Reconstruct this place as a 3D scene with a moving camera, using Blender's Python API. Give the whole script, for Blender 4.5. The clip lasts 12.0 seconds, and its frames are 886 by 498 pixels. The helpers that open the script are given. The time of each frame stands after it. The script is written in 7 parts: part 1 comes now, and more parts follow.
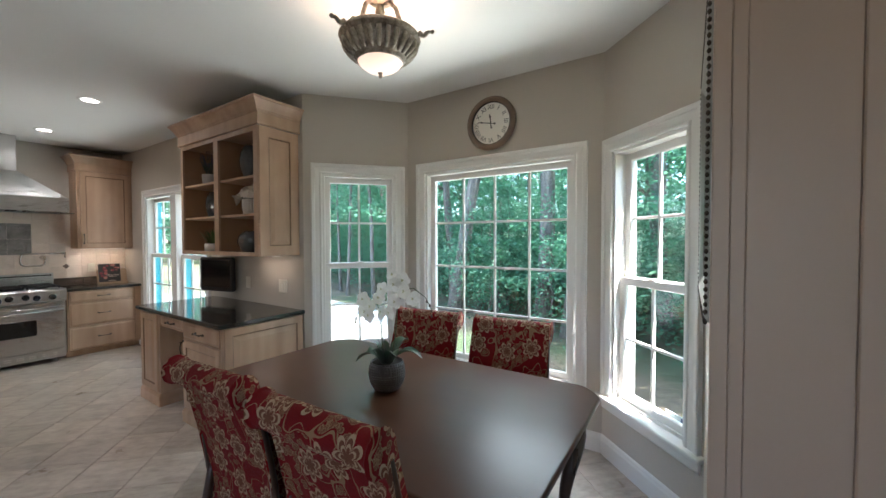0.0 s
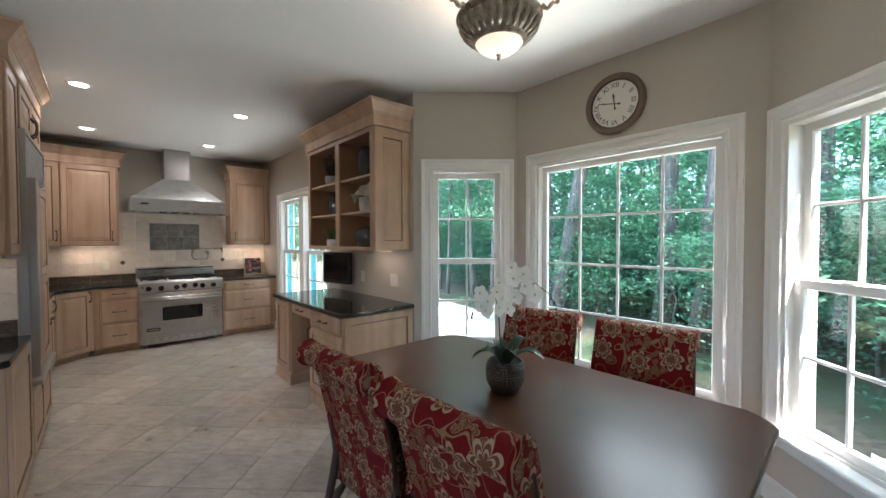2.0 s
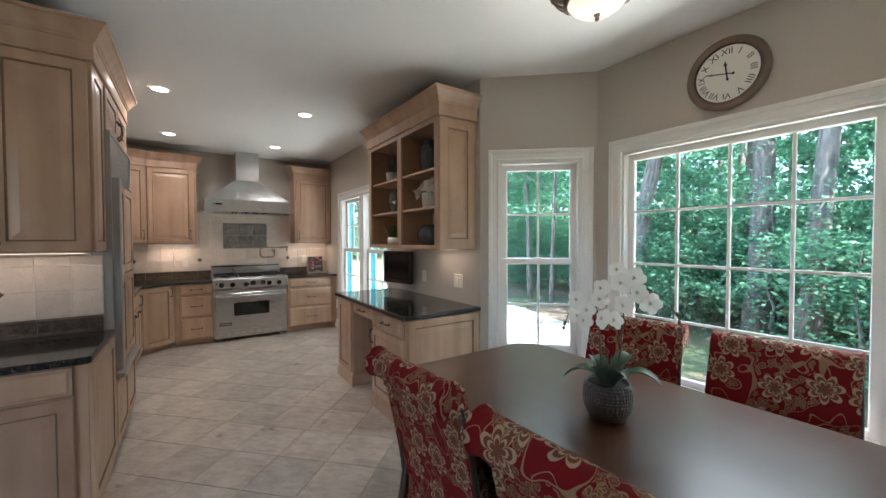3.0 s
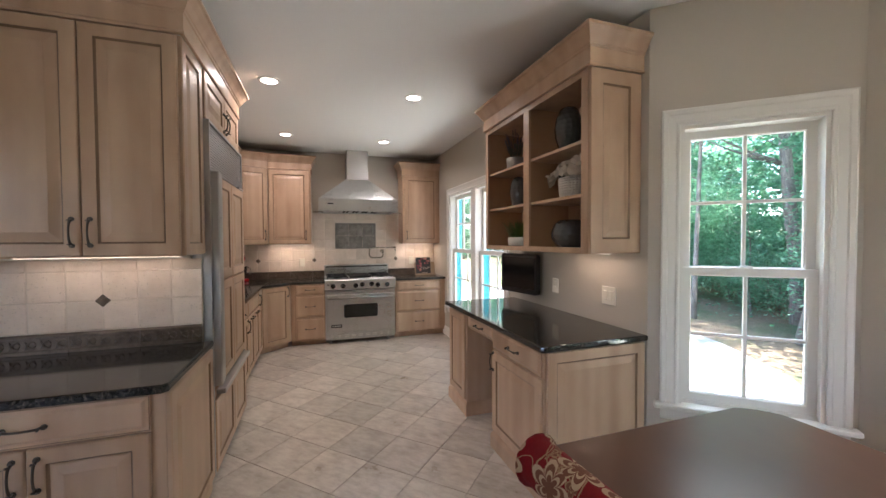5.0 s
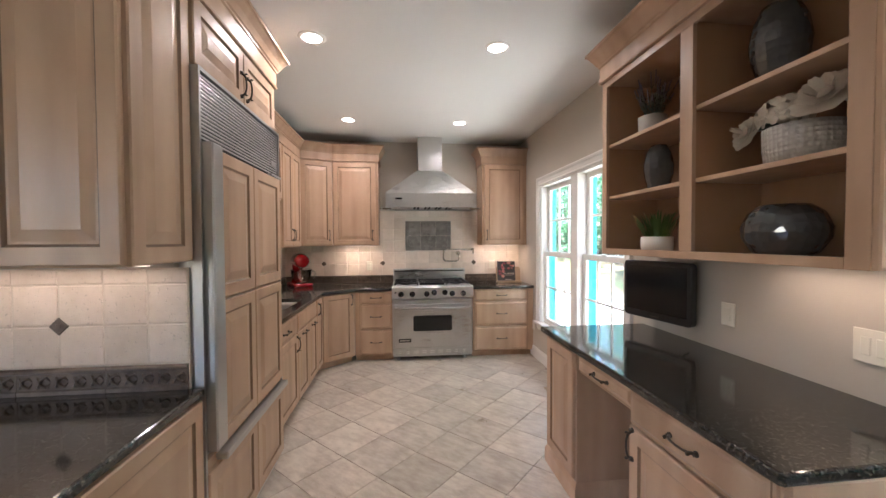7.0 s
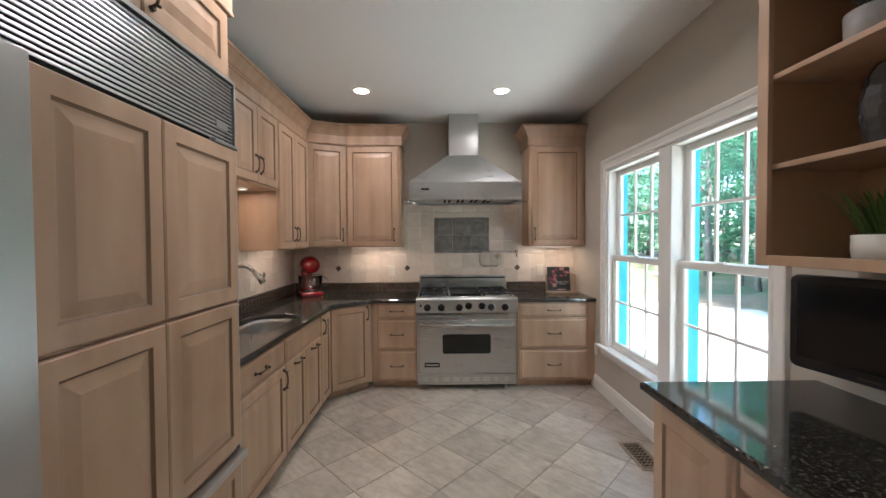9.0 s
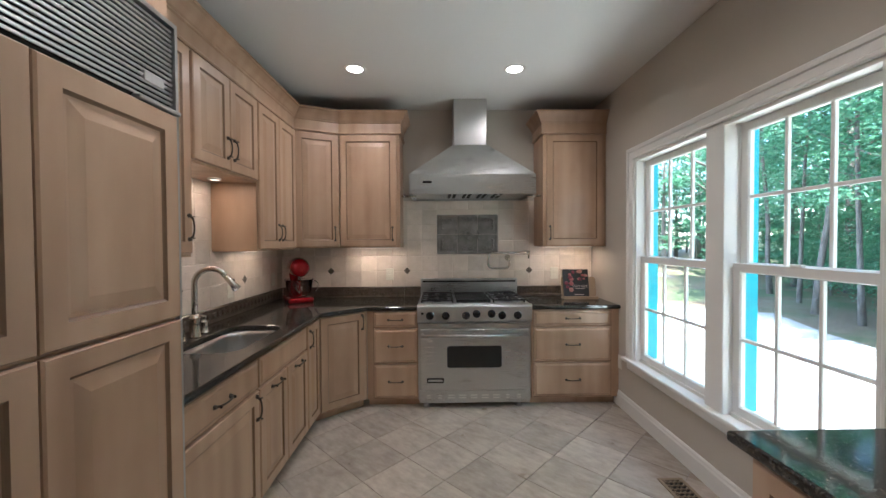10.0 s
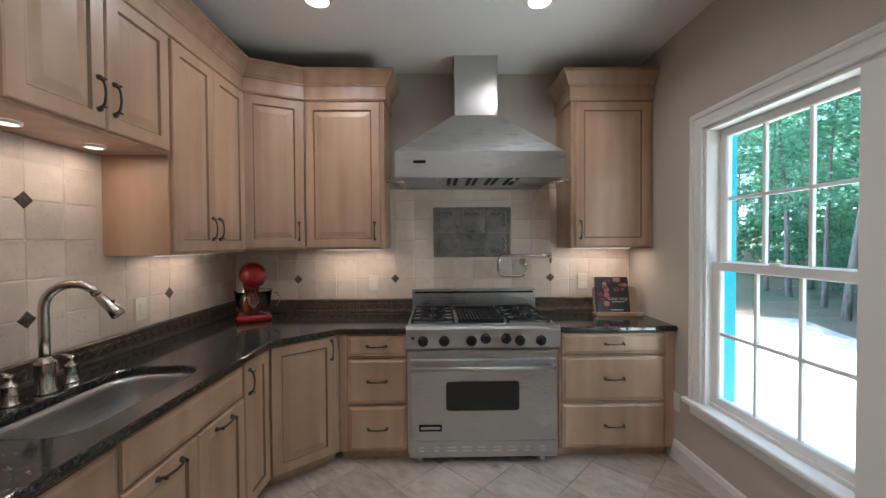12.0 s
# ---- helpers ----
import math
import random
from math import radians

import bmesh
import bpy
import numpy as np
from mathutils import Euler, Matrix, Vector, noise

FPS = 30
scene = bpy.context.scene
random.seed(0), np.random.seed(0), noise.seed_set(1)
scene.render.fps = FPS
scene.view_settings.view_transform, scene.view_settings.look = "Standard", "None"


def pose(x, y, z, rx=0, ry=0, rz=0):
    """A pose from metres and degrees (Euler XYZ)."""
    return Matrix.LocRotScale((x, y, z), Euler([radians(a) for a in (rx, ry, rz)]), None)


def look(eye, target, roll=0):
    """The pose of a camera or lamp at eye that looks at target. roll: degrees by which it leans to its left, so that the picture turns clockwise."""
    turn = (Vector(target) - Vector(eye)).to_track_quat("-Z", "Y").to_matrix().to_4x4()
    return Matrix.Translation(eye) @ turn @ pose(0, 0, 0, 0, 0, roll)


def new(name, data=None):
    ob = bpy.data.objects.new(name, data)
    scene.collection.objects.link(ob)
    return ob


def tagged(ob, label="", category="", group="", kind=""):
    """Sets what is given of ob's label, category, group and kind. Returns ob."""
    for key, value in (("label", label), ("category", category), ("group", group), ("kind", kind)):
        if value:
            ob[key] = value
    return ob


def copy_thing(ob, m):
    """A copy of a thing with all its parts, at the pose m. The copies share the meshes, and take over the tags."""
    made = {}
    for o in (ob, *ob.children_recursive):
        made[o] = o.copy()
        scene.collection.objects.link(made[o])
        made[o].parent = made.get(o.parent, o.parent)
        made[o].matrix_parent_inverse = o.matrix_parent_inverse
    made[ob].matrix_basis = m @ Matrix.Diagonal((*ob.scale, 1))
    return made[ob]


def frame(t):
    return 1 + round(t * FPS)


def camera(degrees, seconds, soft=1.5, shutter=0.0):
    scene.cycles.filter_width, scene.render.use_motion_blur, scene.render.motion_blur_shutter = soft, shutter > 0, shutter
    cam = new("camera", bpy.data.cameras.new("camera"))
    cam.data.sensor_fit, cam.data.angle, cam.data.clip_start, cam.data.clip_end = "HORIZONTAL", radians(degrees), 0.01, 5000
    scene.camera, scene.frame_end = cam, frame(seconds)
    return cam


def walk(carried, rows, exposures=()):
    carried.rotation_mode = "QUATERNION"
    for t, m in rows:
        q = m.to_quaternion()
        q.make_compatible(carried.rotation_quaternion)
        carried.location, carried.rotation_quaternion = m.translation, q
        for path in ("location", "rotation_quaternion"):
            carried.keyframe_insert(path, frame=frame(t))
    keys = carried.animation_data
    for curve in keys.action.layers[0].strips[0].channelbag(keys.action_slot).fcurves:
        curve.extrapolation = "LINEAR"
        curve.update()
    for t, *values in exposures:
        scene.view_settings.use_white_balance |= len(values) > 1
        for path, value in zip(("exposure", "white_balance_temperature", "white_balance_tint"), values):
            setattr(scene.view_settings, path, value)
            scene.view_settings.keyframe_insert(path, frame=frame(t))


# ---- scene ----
cam = camera(99.6, 12.0)
METRES, EYE, TILT, LEAN, TURN = 4.25, 1.508, -0.98, 0.14, 33.4
EXPOSURES = [(0.0, 3.34, 5950, 14), (3.0, 3.48, 6050, 16), (5.5, 3.79, 6350, 21), (7.0, 4.0, 6250, 21), (9.5, 3.43, 5900, 14), (12.0, 3.3, 5750, 13)]
ROWS = [
    (0.0, 0.0, 0.0, 0.0, -0.0, -0.44, 0.0),
    (0.5, -0.0049, 0.0021, -0.0018, 3.38, -0.44, -0.03),
    (1.0, -0.0111, 0.0062, -0.0042, 6.86, -0.42, -0.11),
    (1.5, -0.0189, 0.0133, -0.0072, 10.58, -0.41, -0.17),
    (2.0, -0.0292, 0.0241, -0.0099, 14.6, -0.41, -0.27),
    (2.5, -0.0481, 0.0431, -0.0125, 18.6, -0.48, -0.29),
    (3.0, -0.0753, 0.0692, -0.0125, 22.52, -0.52, -0.37),
    (5.0, -0.1944, 0.196, -0.0084, 38.09, -0.76, -0.44),
    (5.5, -0.2349, 0.2313, -0.0088, 41.48, -0.73, -0.48),
    (6.0, -0.2729, 0.2672, -0.0074, 44.4, -0.77, -0.46),
    (6.5, -0.3097, 0.3119, -0.005, 47.38, -0.83, -0.49),
    (7.0, -0.3445, 0.3526, -0.0055, 50.26, -0.81, -0.54),
    (9.0, -0.5076, 0.4866, -0.0029, 55.78, -0.85, -0.58),
    (9.5, -0.5525, 0.5113, -0.0058, 55.76, -0.75, -0.56),
    (10.0, -0.5936, 0.534, -0.0061, 55.78, -0.65, -0.54),
    (10.5, -0.6335, 0.5634, -0.0061, 55.73, -0.67, -0.52),
    (11.0, -0.6722, 0.5929, -0.0039, 55.63, -0.66, -0.51),
    (11.5, -0.7128, 0.6204, -0.0059, 55.64, -0.68, -0.54),
    (12.0, -0.7527, 0.6453, -0.005, 55.67, -0.63, -0.52),
]
walk(cam, [(t, pose(0, 0, EYE, TILT, LEAN, TURN) @ pose(METRES * x, METRES * y, METRES * z, 90 + pitch, roll, yaw)) for t, x, y, z, yaw, pitch, roll in ROWS], EXPOSURES)

# ---- world, sun, exposure ----
SUN_EL, SUN_AZ = 60.0, -15.0   # degrees; azimuth from +x towards +y
world = bpy.data.worlds.new("world")
scene.world = world
world.use_nodes = True
_wn = world.node_tree.nodes
_sky = _wn.new("ShaderNodeTexSky")
_sky.sky_type, _sky.sun_disc = "NISHITA", False
_sky.sun_elevation, _sky.sun_rotation = radians(SUN_EL), radians(90 - SUN_AZ)
world.node_tree.links.new(_sky.outputs[0], _wn["Background"].inputs[0])
_wn["Background"].inputs[1].default_value = 0.15

_sun = new("sun", bpy.data.lights.new("sun", "SUN"))
_sun.data.energy, _sun.data.angle, _sun.data.color = 4.0, radians(0.5), (1.0, 0.95, 0.87)
_d = Vector((math.cos(radians(SUN_EL)) * math.cos(radians(SUN_AZ)), math.cos(radians(SUN_EL)) * math.sin(radians(SUN_AZ)), math.sin(radians(SUN_EL))))
_sun.matrix_world = look(_d * 30, (0, 0, 0))


def lamp(name, kind, m, energy, colour, size=0.1, size_y=None, shape=None, spread=None):
    """A lamp at the pose m; it shines along its local -z."""
    data = bpy.data.lights.new(name, kind)
    data.energy, data.color = energy, colour
    if kind == "AREA":
        data.shape = shape or "DISK"
        data.size = size
        if size_y:
            data.shape, data.size_y = "RECTANGLE", size_y
        if spread:
            data.spread = radians(spread)
    else:
        data.shadow_soft_size = size
    ob = new(name, data)
    ob.matrix_world = m
    return ob


WARM = (1.0, 0.80, 0.60)
SKYLIGHT = (0.92, 0.97, 1.0)

# ---- materials ----


def material(name, colour, rough=0.5, metal=0.0, **more):
    m = bpy.data.materials.new(name)
    m.use_nodes = True
    b = m.node_tree.nodes["Principled BSDF"]
    b.inputs["Base Color"].default_value = (*colour, 1)
    b.inputs["Roughness"].default_value = rough
    b.inputs["Metallic"].default_value = metal
    for key, value in more.items():
        b.inputs[key.replace("_", " ")].default_value = value
    return m


class Nodes:
    """Short hand for building node materials."""

    def __init__(self, m):
        self.tree = m.node_tree
        self.bsdf = self.tree.nodes["Principled BSDF"]

    def add(self, kind, **inputs):
        n = self.tree.nodes.new("ShaderNode" + kind)
        for key, value in inputs.items():
            self.feed(n, key, value)
        return n

    def feed(self, n, key, value):
        s = n.inputs[int(key[1:])] if key[0] == "i" and key[1:].isdigit() else n.inputs[key.replace("_", " ")]
        if hasattr(value, "links"):
            self.tree.links.new(value, s)
        elif hasattr(value, "outputs"):
            self.tree.links.new(value.outputs[0], s)
        else:
            s.default_value = value

    def math(self, op, a, b=0.0, c=0.0):
        n = self.tree.nodes.new("ShaderNodeMath")
        n.operation = op
        for i, v in enumerate((a, b, c)):
            self.feed(n, "i%d" % i, v)
        return n.outputs[0]

    def coords(self, scale=(1, 1, 1), kind="Object", rot=(0, 0, 0), shift=None):
        tc = self.tree.nodes.new("ShaderNodeTexCoord")
        mp = self.tree.nodes.new("ShaderNodeMapping")
        self.tree.links.new(tc.outputs[kind], mp.inputs[0])
        mp.inputs["Scale"].default_value = scale
        mp.inputs["Rotation"].default_value = rot
        if shift is not None:
            self.feed(mp, "Location", shift)
        return mp.outputs[0]

    def noise(self, vector, scale, detail=4.0, rough=0.55):
        n = self.add("TexNoise", Scale=scale, Detail=detail, Roughness=rough)
        self.feed(n, "Vector", vector)
        return n.outputs["Fac"]

    def ramp(self, fac, stops):
        n = self.tree.nodes.new("ShaderNodeValToRGB")
        e = n.color_ramp.elements
        while len(e) < len(stops):
            e.new(0.5)
        for el, (p, c) in zip(e, stops):
            el.position, el.color = p, (*c, 1) if len(c) == 3 else c
        self.feed(n, "Fac", fac)
        return n.outputs[0]

    def mix(self, fac, a, b, mode="MIX"):
        n = self.tree.nodes.new("ShaderNodeMix")
        n.data_type, n.blend_type = "RGBA", mode
        for i, v in ((0, fac), (6, a), (7, b)):
            if isinstance(v, tuple) and len(v) == 3:
                v = (*v, 1)
            self.feed(n, "i%d" % i, v)
        return n.outputs[2]

    def bump(self, height, strength=0.3, distance=0.01):
        n = self.add("Bump", Strength=strength, Distance=distance, Height=height)
        self.tree.links.new(n.outputs[0], self.bsdf.inputs["Normal"])

    def random(self):
        return self.add("ObjectInfo").outputs["Random"]

    def base(self, colour):
        self.tree.links.new(colour, self.bsdf.inputs["Base Color"])

    def rough(self, value):
        self.tree.links.new(value, self.bsdf.inputs["Roughness"])


def rgb(*c):
    return tuple((v / 255) ** 2.2 for v in c)


def paint(name, colour, rough=0.55, grain=0.06):
    m = material(name, colour, rough)
    n = Nodes(m)
    big = n.noise(n.coords(kind="Object"), 1.3, 3)
    c = n.mix(n.math("MULTIPLY", big, 0.10), colour, tuple(v * 0.80 for v in colour))
    n.base(c)
    n.bump(n.noise(n.coords(), 220, 2), grain, 0.002)
    return m


def wood(name, light, dark, rough=0.32, stretch=(3.2, 3.2, 0.5), contrast=1.0, coat=0.25, boards=0.0, grain=1.0):
    m = material(name, light, rough, Coat_Weight=coat, Coat_Roughness=0.22)
    n = Nodes(m)
    r = n.random()
    sh = n.add("CombineXYZ")
    for k in "XYZ":
        n.feed(sh, k, n.math("MULTIPLY", r, 13.7))
    v = n.coords(stretch, shift=sh.outputs[0])
    streak = n.noise(v, 2.2, 4, 0.5)
    fine = n.noise(n.coords(tuple(6 * s for s in stretch)), 3.0, 3)
    blot = n.noise(n.coords((1.6, 1.6, 0.8), shift=sh.outputs[0]), 2.2, 3)
    board = n.noise(n.coords(tuple(4.2 * s if s > 1 else 0.02 for s in stretch), shift=sh.outputs[0]), 1.0, 0.0)
    c = n.ramp(n.math("ADD", n.math("MULTIPLY", board, boards), n.math("ADD", n.math("MULTIPLY", streak, 0.42 * (1 - boards)), n.math("MULTIPLY", blot, 0.58 * (1 - boards)))), [(0.5 - 0.22 / contrast, dark), (0.5 + 0.2 / contrast, light)])
    c = n.mix(n.math("MULTIPLY", fine, 0.05), c, tuple(v * 0.72 for v in dark))
    hs = n.add("HueSaturation", Color=c)
    n.feed(hs, "Value", n.math("ADD", 0.93, n.math("MULTIPLY", r, 0.13)))
    n.base(hs.outputs[0])
    n.rough(n.math("ADD", rough - 0.05 * grain, n.math("MULTIPLY", streak, 0.12 * grain)))
    n.bump(fine, 0.05 * grain, 0.001)
    return m


M_WALL = paint("wall_paint", (0.50, 0.450, 0.383), 0.6)
M_CEIL = paint("ceiling_paint", (0.80, 0.79, 0.76), 0.6, 0.03)
M_TRIM = paint("trim_paint", (0.77, 0.75, 0.71), 0.45, 0.015)
M_MAPLE = wood("glazed_maple", (0.575, 0.390, 0.262), (0.385, 0.238, 0.147), 0.40, contrast=1.35, coat=0.12, boards=0.25)
# darker, browner maple for the shelf cabinet's back, left side, partition and bottom
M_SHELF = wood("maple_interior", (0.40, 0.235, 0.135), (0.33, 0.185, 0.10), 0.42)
M_GLAZE = material("brown_glaze", (0.21, 0.125, 0.072), 0.45)
M_PEWTER = material("dark_pewter", (0.10, 0.085, 0.07), 0.36, 0.9)
M_BLACK = material("black_enamel", (0.012, 0.012, 0.013), 0.22)
M_IRON = material("cast_iron", (0.015, 0.015, 0.016), 0.55, 0.3)
# near-black colour that stands in for shade inside gaps and openings
M_DARK = material("void_shade", (0.012, 0.011, 0.010), 0.8)


def steel(name, stretch=(1, 90, 90), colour=(0.58, 0.58, 0.57), rough=0.24):
    m = material(name, colour, rough, 1.0, Anisotropic=0.3)
    n = Nodes(m)
    g = n.noise(n.coords(stretch), 6, 4)
    blot = n.noise(n.coords(), 3.0, 3)
    n.rough(n.math("ADD", rough - 0.06, n.math("ADD", n.math("MULTIPLY", g, 0.14), n.math("MULTIPLY", blot, 0.08))))
    n.base(n.mix(n.math("MULTIPLY", blot, 0.35), colour, tuple(v * 0.8 for v in colour)))
    n.bump(g, 0.012, 0.001)
    return m


M_STEEL = steel("brushed_steel")
M_STEELV = steel("brushed_steel_upright", (90, 90, 1), (0.52, 0.515, 0.505), 0.32)
M_NICKEL = material("brushed_nickel", (0.60, 0.57, 0.52), 0.24, 1.0)


def granite():
    m = material("dark_granite", (0.02, 0.02, 0.02), 0.07, Specular_IOR_Level=0.6)
    n = Nodes(m)
    v = n.coords()
    a = n.noise(v, 95, 5, 0.7)
    b = n.noise(v, 34, 3, 0.6)
    c = n.ramp(a, [(0.44, (0.006, 0.007, 0.007)), (0.55, (0.045, 0.040, 0.034)), (0.66, (0.17, 0.145, 0.115))])
    n.base(n.mix(n.math("MULTIPLY", b, 0.55), c, (0.010, 0.012, 0.011)))
    n.rough(n.math("ADD", 0.05, n.math("MULTIPLY", a, 0.08)))
    return m


def stone_tile(name, light, dark, pits, rough, cloud=3.0, vein=0.25, pit_scale=70, spread=0.19):
    m = material(name, light, rough)
    n = Nodes(m)
    r = n.random()
    sh = n.add("CombineXYZ")
    n.feed(sh, "X", n.math("MULTIPLY", r, 31.0))
    n.feed(sh, "Y", n.math("MULTIPLY", r, 17.0))
    v = n.coords(shift=sh.outputs[0])
    cl = n.noise(v, cloud, 6, 0.62)
    vn = n.noise(n.coords((1, 2.6, 1), shift=sh.outputs[0]), cloud * 2.2, 5, 0.6)
    c = n.ramp(n.math("ADD", n.math("MULTIPLY", cl, 1 - vein), n.math("MULTIPLY", vn, vein)), [(0.36, dark), (0.60, light)])
    hs = n.add("HueSaturation", Color=c)
    n.feed(hs, "Value", n.math("ADD", 0.995 - spread / 2, n.math("MULTIPLY", r, spread)))
    p = n.noise(v, pit_scale, 3, 0.5)
    pit = n.ramp(p, [(0.62, (0, 0, 0)), (0.72, (1, 1, 1))])
    n.base(n.mix(n.math("MULTIPLY", pit, pits), hs.outputs[0], tuple(0.45 * v for v in dark)))
    n.rough(n.math("ADD", rough - 0.06, n.math("MULTIPLY", cl, 0.16)))
    h = n.math("SUBTRACT", n.math("MULTIPLY", cl, 0.5), n.math("MULTIPLY", pit, pits * 2))
    n.bump(h, 0.35 if pits > 0.1 else 0.08, 0.004)
    return m


M_GRANITE = granite()
M_FLOOR = stone_tile("floor_tile", (0.52, 0.455, 0.385), (0.325, 0.268, 0.215), 0.12, 0.28, 4.2, 0.45, spread=0.30)
M_GROUT = paint("floor_grout", (0.34, 0.285, 0.235), 0.8)
M_TILE = stone_tile("tumbled_tile", (0.75, 0.645, 0.555), (0.66, 0.555, 0.465), 0.35, 0.5, 7.0, 0.3, 90)
M_WGROUT = paint("wall_grout", (0.70, 0.605, 0.515), 0.8)
M_PEWTILE = stone_tile("pewter_tile", (0.15, 0.112, 0.084), (0.065, 0.048, 0.036), 0.2, 0.40, 14.0, 0.3, 120)
M_RELIEF = stone_tile("relief_pewter", (0.30, 0.285, 0.265), (0.17, 0.16, 0.148), 0.1, 0.36, 9.0, 0.3, 120)
Nodes(M_RELIEF).bsdf.inputs["Metallic"].default_value = 0.6
Nodes(M_PEWTILE).bsdf.inputs["Metallic"].default_value = 0.3
M_TABLE = wood("table_wood", (0.088, 0.041, 0.023), (0.062, 0.028, 0.016), 0.29, (1.0, 5, 5), 0.7, 0.03, grain=0.15)
Nodes(M_TABLE).bsdf.inputs["Specular IOR Level"].default_value = 0.22
M_DARKWOOD = wood("dark_wood", (0.055, 0.026, 0.014), (0.025, 0.012, 0.007), 0.28)


def glass_pane():
    m = bpy.data.materials.new("window_glass")
    m.use_nodes = True
    t = m.node_tree
    t.nodes.remove(t.nodes["Principled BSDF"])
    tr, gl, mx, lw = (t.nodes.new("ShaderNode" + k) for k in ("BsdfTransparent", "BsdfGlossy", "MixShader", "LayerWeight"))
    tr.inputs[0].default_value = (0.93, 0.97, 0.96, 1)
    gl.inputs["Roughness"].default_value = 0.02
    lw.inputs[0].default_value = 0.5
    pw, ml = t.nodes.new("ShaderNodeMath"), t.nodes.new("ShaderNodeMath")
    pw.operation, ml.operation = "POWER", "MULTIPLY_ADD"
    pw.inputs[1].default_value = 4.0
    ml.inputs[1].default_value, ml.inputs[2].default_value = 0.55, 0.025
    t.links.new(lw.outputs["Facing"], pw.inputs[0])
    t.links.new(pw.outputs[0], ml.inputs[0])
    t.links.new(ml.outputs[0], mx.inputs[0])
    t.links.new(tr.outputs[0], mx.inputs[1])
    t.links.new(gl.outputs[0], mx.inputs[2])
    t.links.new(mx.outputs[0], t.nodes["Material Output"].inputs[0])
    return m


M_GLASS = glass_pane()


def glow(name, colour, strength):
    m = material(name, colour, 0.4)
    b = m.node_tree.nodes["Principled BSDF"]
    b.inputs["Emission Color"].default_value = (*colour, 1)
    b.inputs["Emission Strength"].default_value = strength
    return m


# ---- mesh helpers ----


def thing(name, m, label, category, group="", kind=""):
    ob = new(name)
    ob.empty_display_size = 0.05
    ob.matrix_world = m
    return tagged(ob, label, category, group, kind)


def mesh_of(name, bm, mats, smooth=False):
    me = bpy.data.meshes.new(name)
    bm.normal_update()
    bm.to_mesh(me)
    bm.free()
    for m in (mats if isinstance(mats, (list, tuple)) else [mats]):
        me.materials.append(m)
    if smooth:
        me.shade_smooth()
    return me


def part(name, bm, mats, parent=None, label="", smooth=False, at=None):
    """Links a bmesh (or a ready mesh) as one mesh object under a thing or a part."""
    me = bm if isinstance(bm, bpy.types.Mesh) else mesh_of(name, bm, mats, smooth)
    ob = new(name, me)
    if parent:
        ob.parent = parent
    if at is not None:
        ob.matrix_local = at
    return tagged(ob, label)


def box(bm, x0, x1, y0, y1, z0, z1, bevel=0.0, seg=1, mat=0):
    vs = [bm.verts.new((x, y, z)) for x in (x0, x1) for y in (y0, y1) for z in (z0, z1)]
    fs = [bm.faces.new([vs[i] for i in q]) for q in ((0, 1, 3, 2), (4, 6, 7, 5), (0, 4, 5, 1), (2, 3, 7, 6), (0, 2, 6, 4), (1, 5, 7, 3))]
    for f in fs:
        f.material_index = mat
    if bevel:
        es = list({e for f in fs for e in f.edges})
        r = bmesh.ops.bevel(bm, geom=es, offset=bevel, segments=seg, affect="EDGES", profile=0.6)
        for f in r["faces"]:
            f.material_index = mat
    return vs


def boxes(*dims, bevel=0.0):
    bm = bmesh.new()
    for d in dims:
        box(bm, *d, bevel=bevel)
    return bm


def lathe(bm, profile, steps=24, centre=(0, 0, 0), mat=0, cap=True):
    """Turns (radius, z) points round the z axis."""
    rings = []
    for r, z in profile:
        rings.append([bm.verts.new((centre[0] + r * math.cos(2 * math.pi * i / steps), centre[1] + r * math.sin(2 * math.pi * i / steps), centre[2] + z)) for i in range(steps)])
    for a, b in zip(rings, rings[1:]):
        for i in range(steps):
            j = (i + 1) % steps
            f = bm.faces.new((a[i], a[j], b[j], b[i]))
            f.material_index, f.smooth = mat, True
    if cap:
        for ring, flip in ((rings[0], True), (rings[-1], False)):
            f = bm.faces.new(ring[::-1] if flip else ring)
            f.material_index = mat
    return rings


def tube(bm, pts, radius, steps=8, mat=0, cap=True):
    """A round rod along points; radius is one number or one a point."""
    pts = [Vector(p) for p in pts]
    rad = radius if isinstance(radius, (list, tuple)) else [radius] * len(pts)
    rings, up = [], None
    for i, p in enumerate(pts):
        d = (pts[min(i + 1, len(pts) - 1)] - pts[max(i - 1, 0)]).normalized()
        if up is None:
            up = d.orthogonal().normalized()
        up = (up - d * up.dot(d)).normalized()
        side = d.cross(up)
        rings.append([bm.verts.new(p + rad[i] * (up * math.cos(a) + side * math.sin(a))) for a in (2 * math.pi * k / steps for k in range(steps))])
    for a, b in zip(rings, rings[1:]):
        for i in range(steps):
            j = (i + 1) % steps
            f = bm.faces.new((a[i], a[j], b[j], b[i]))
            f.material_index, f.smooth = mat, True
    if cap:
        bm.faces.new(rings[0][::-1]).material_index = mat
        bm.faces.new(rings[-1]).material_index = mat


def arc(c, r, a0, a1, n=8, plane="xz"):
    out = []
    for i in range(n + 1):
        a = radians(a0 + (a1 - a0) * i / n)
        u, v = r * math.cos(a), r * math.sin(a)
        out.append((c[0] + u, c[1], c[2] + v) if plane == "xz" else (c[0], c[1] + u, c[2] + v) if plane == "yz" else (c[0] + u, c[1] + v, c[2]))
    return out


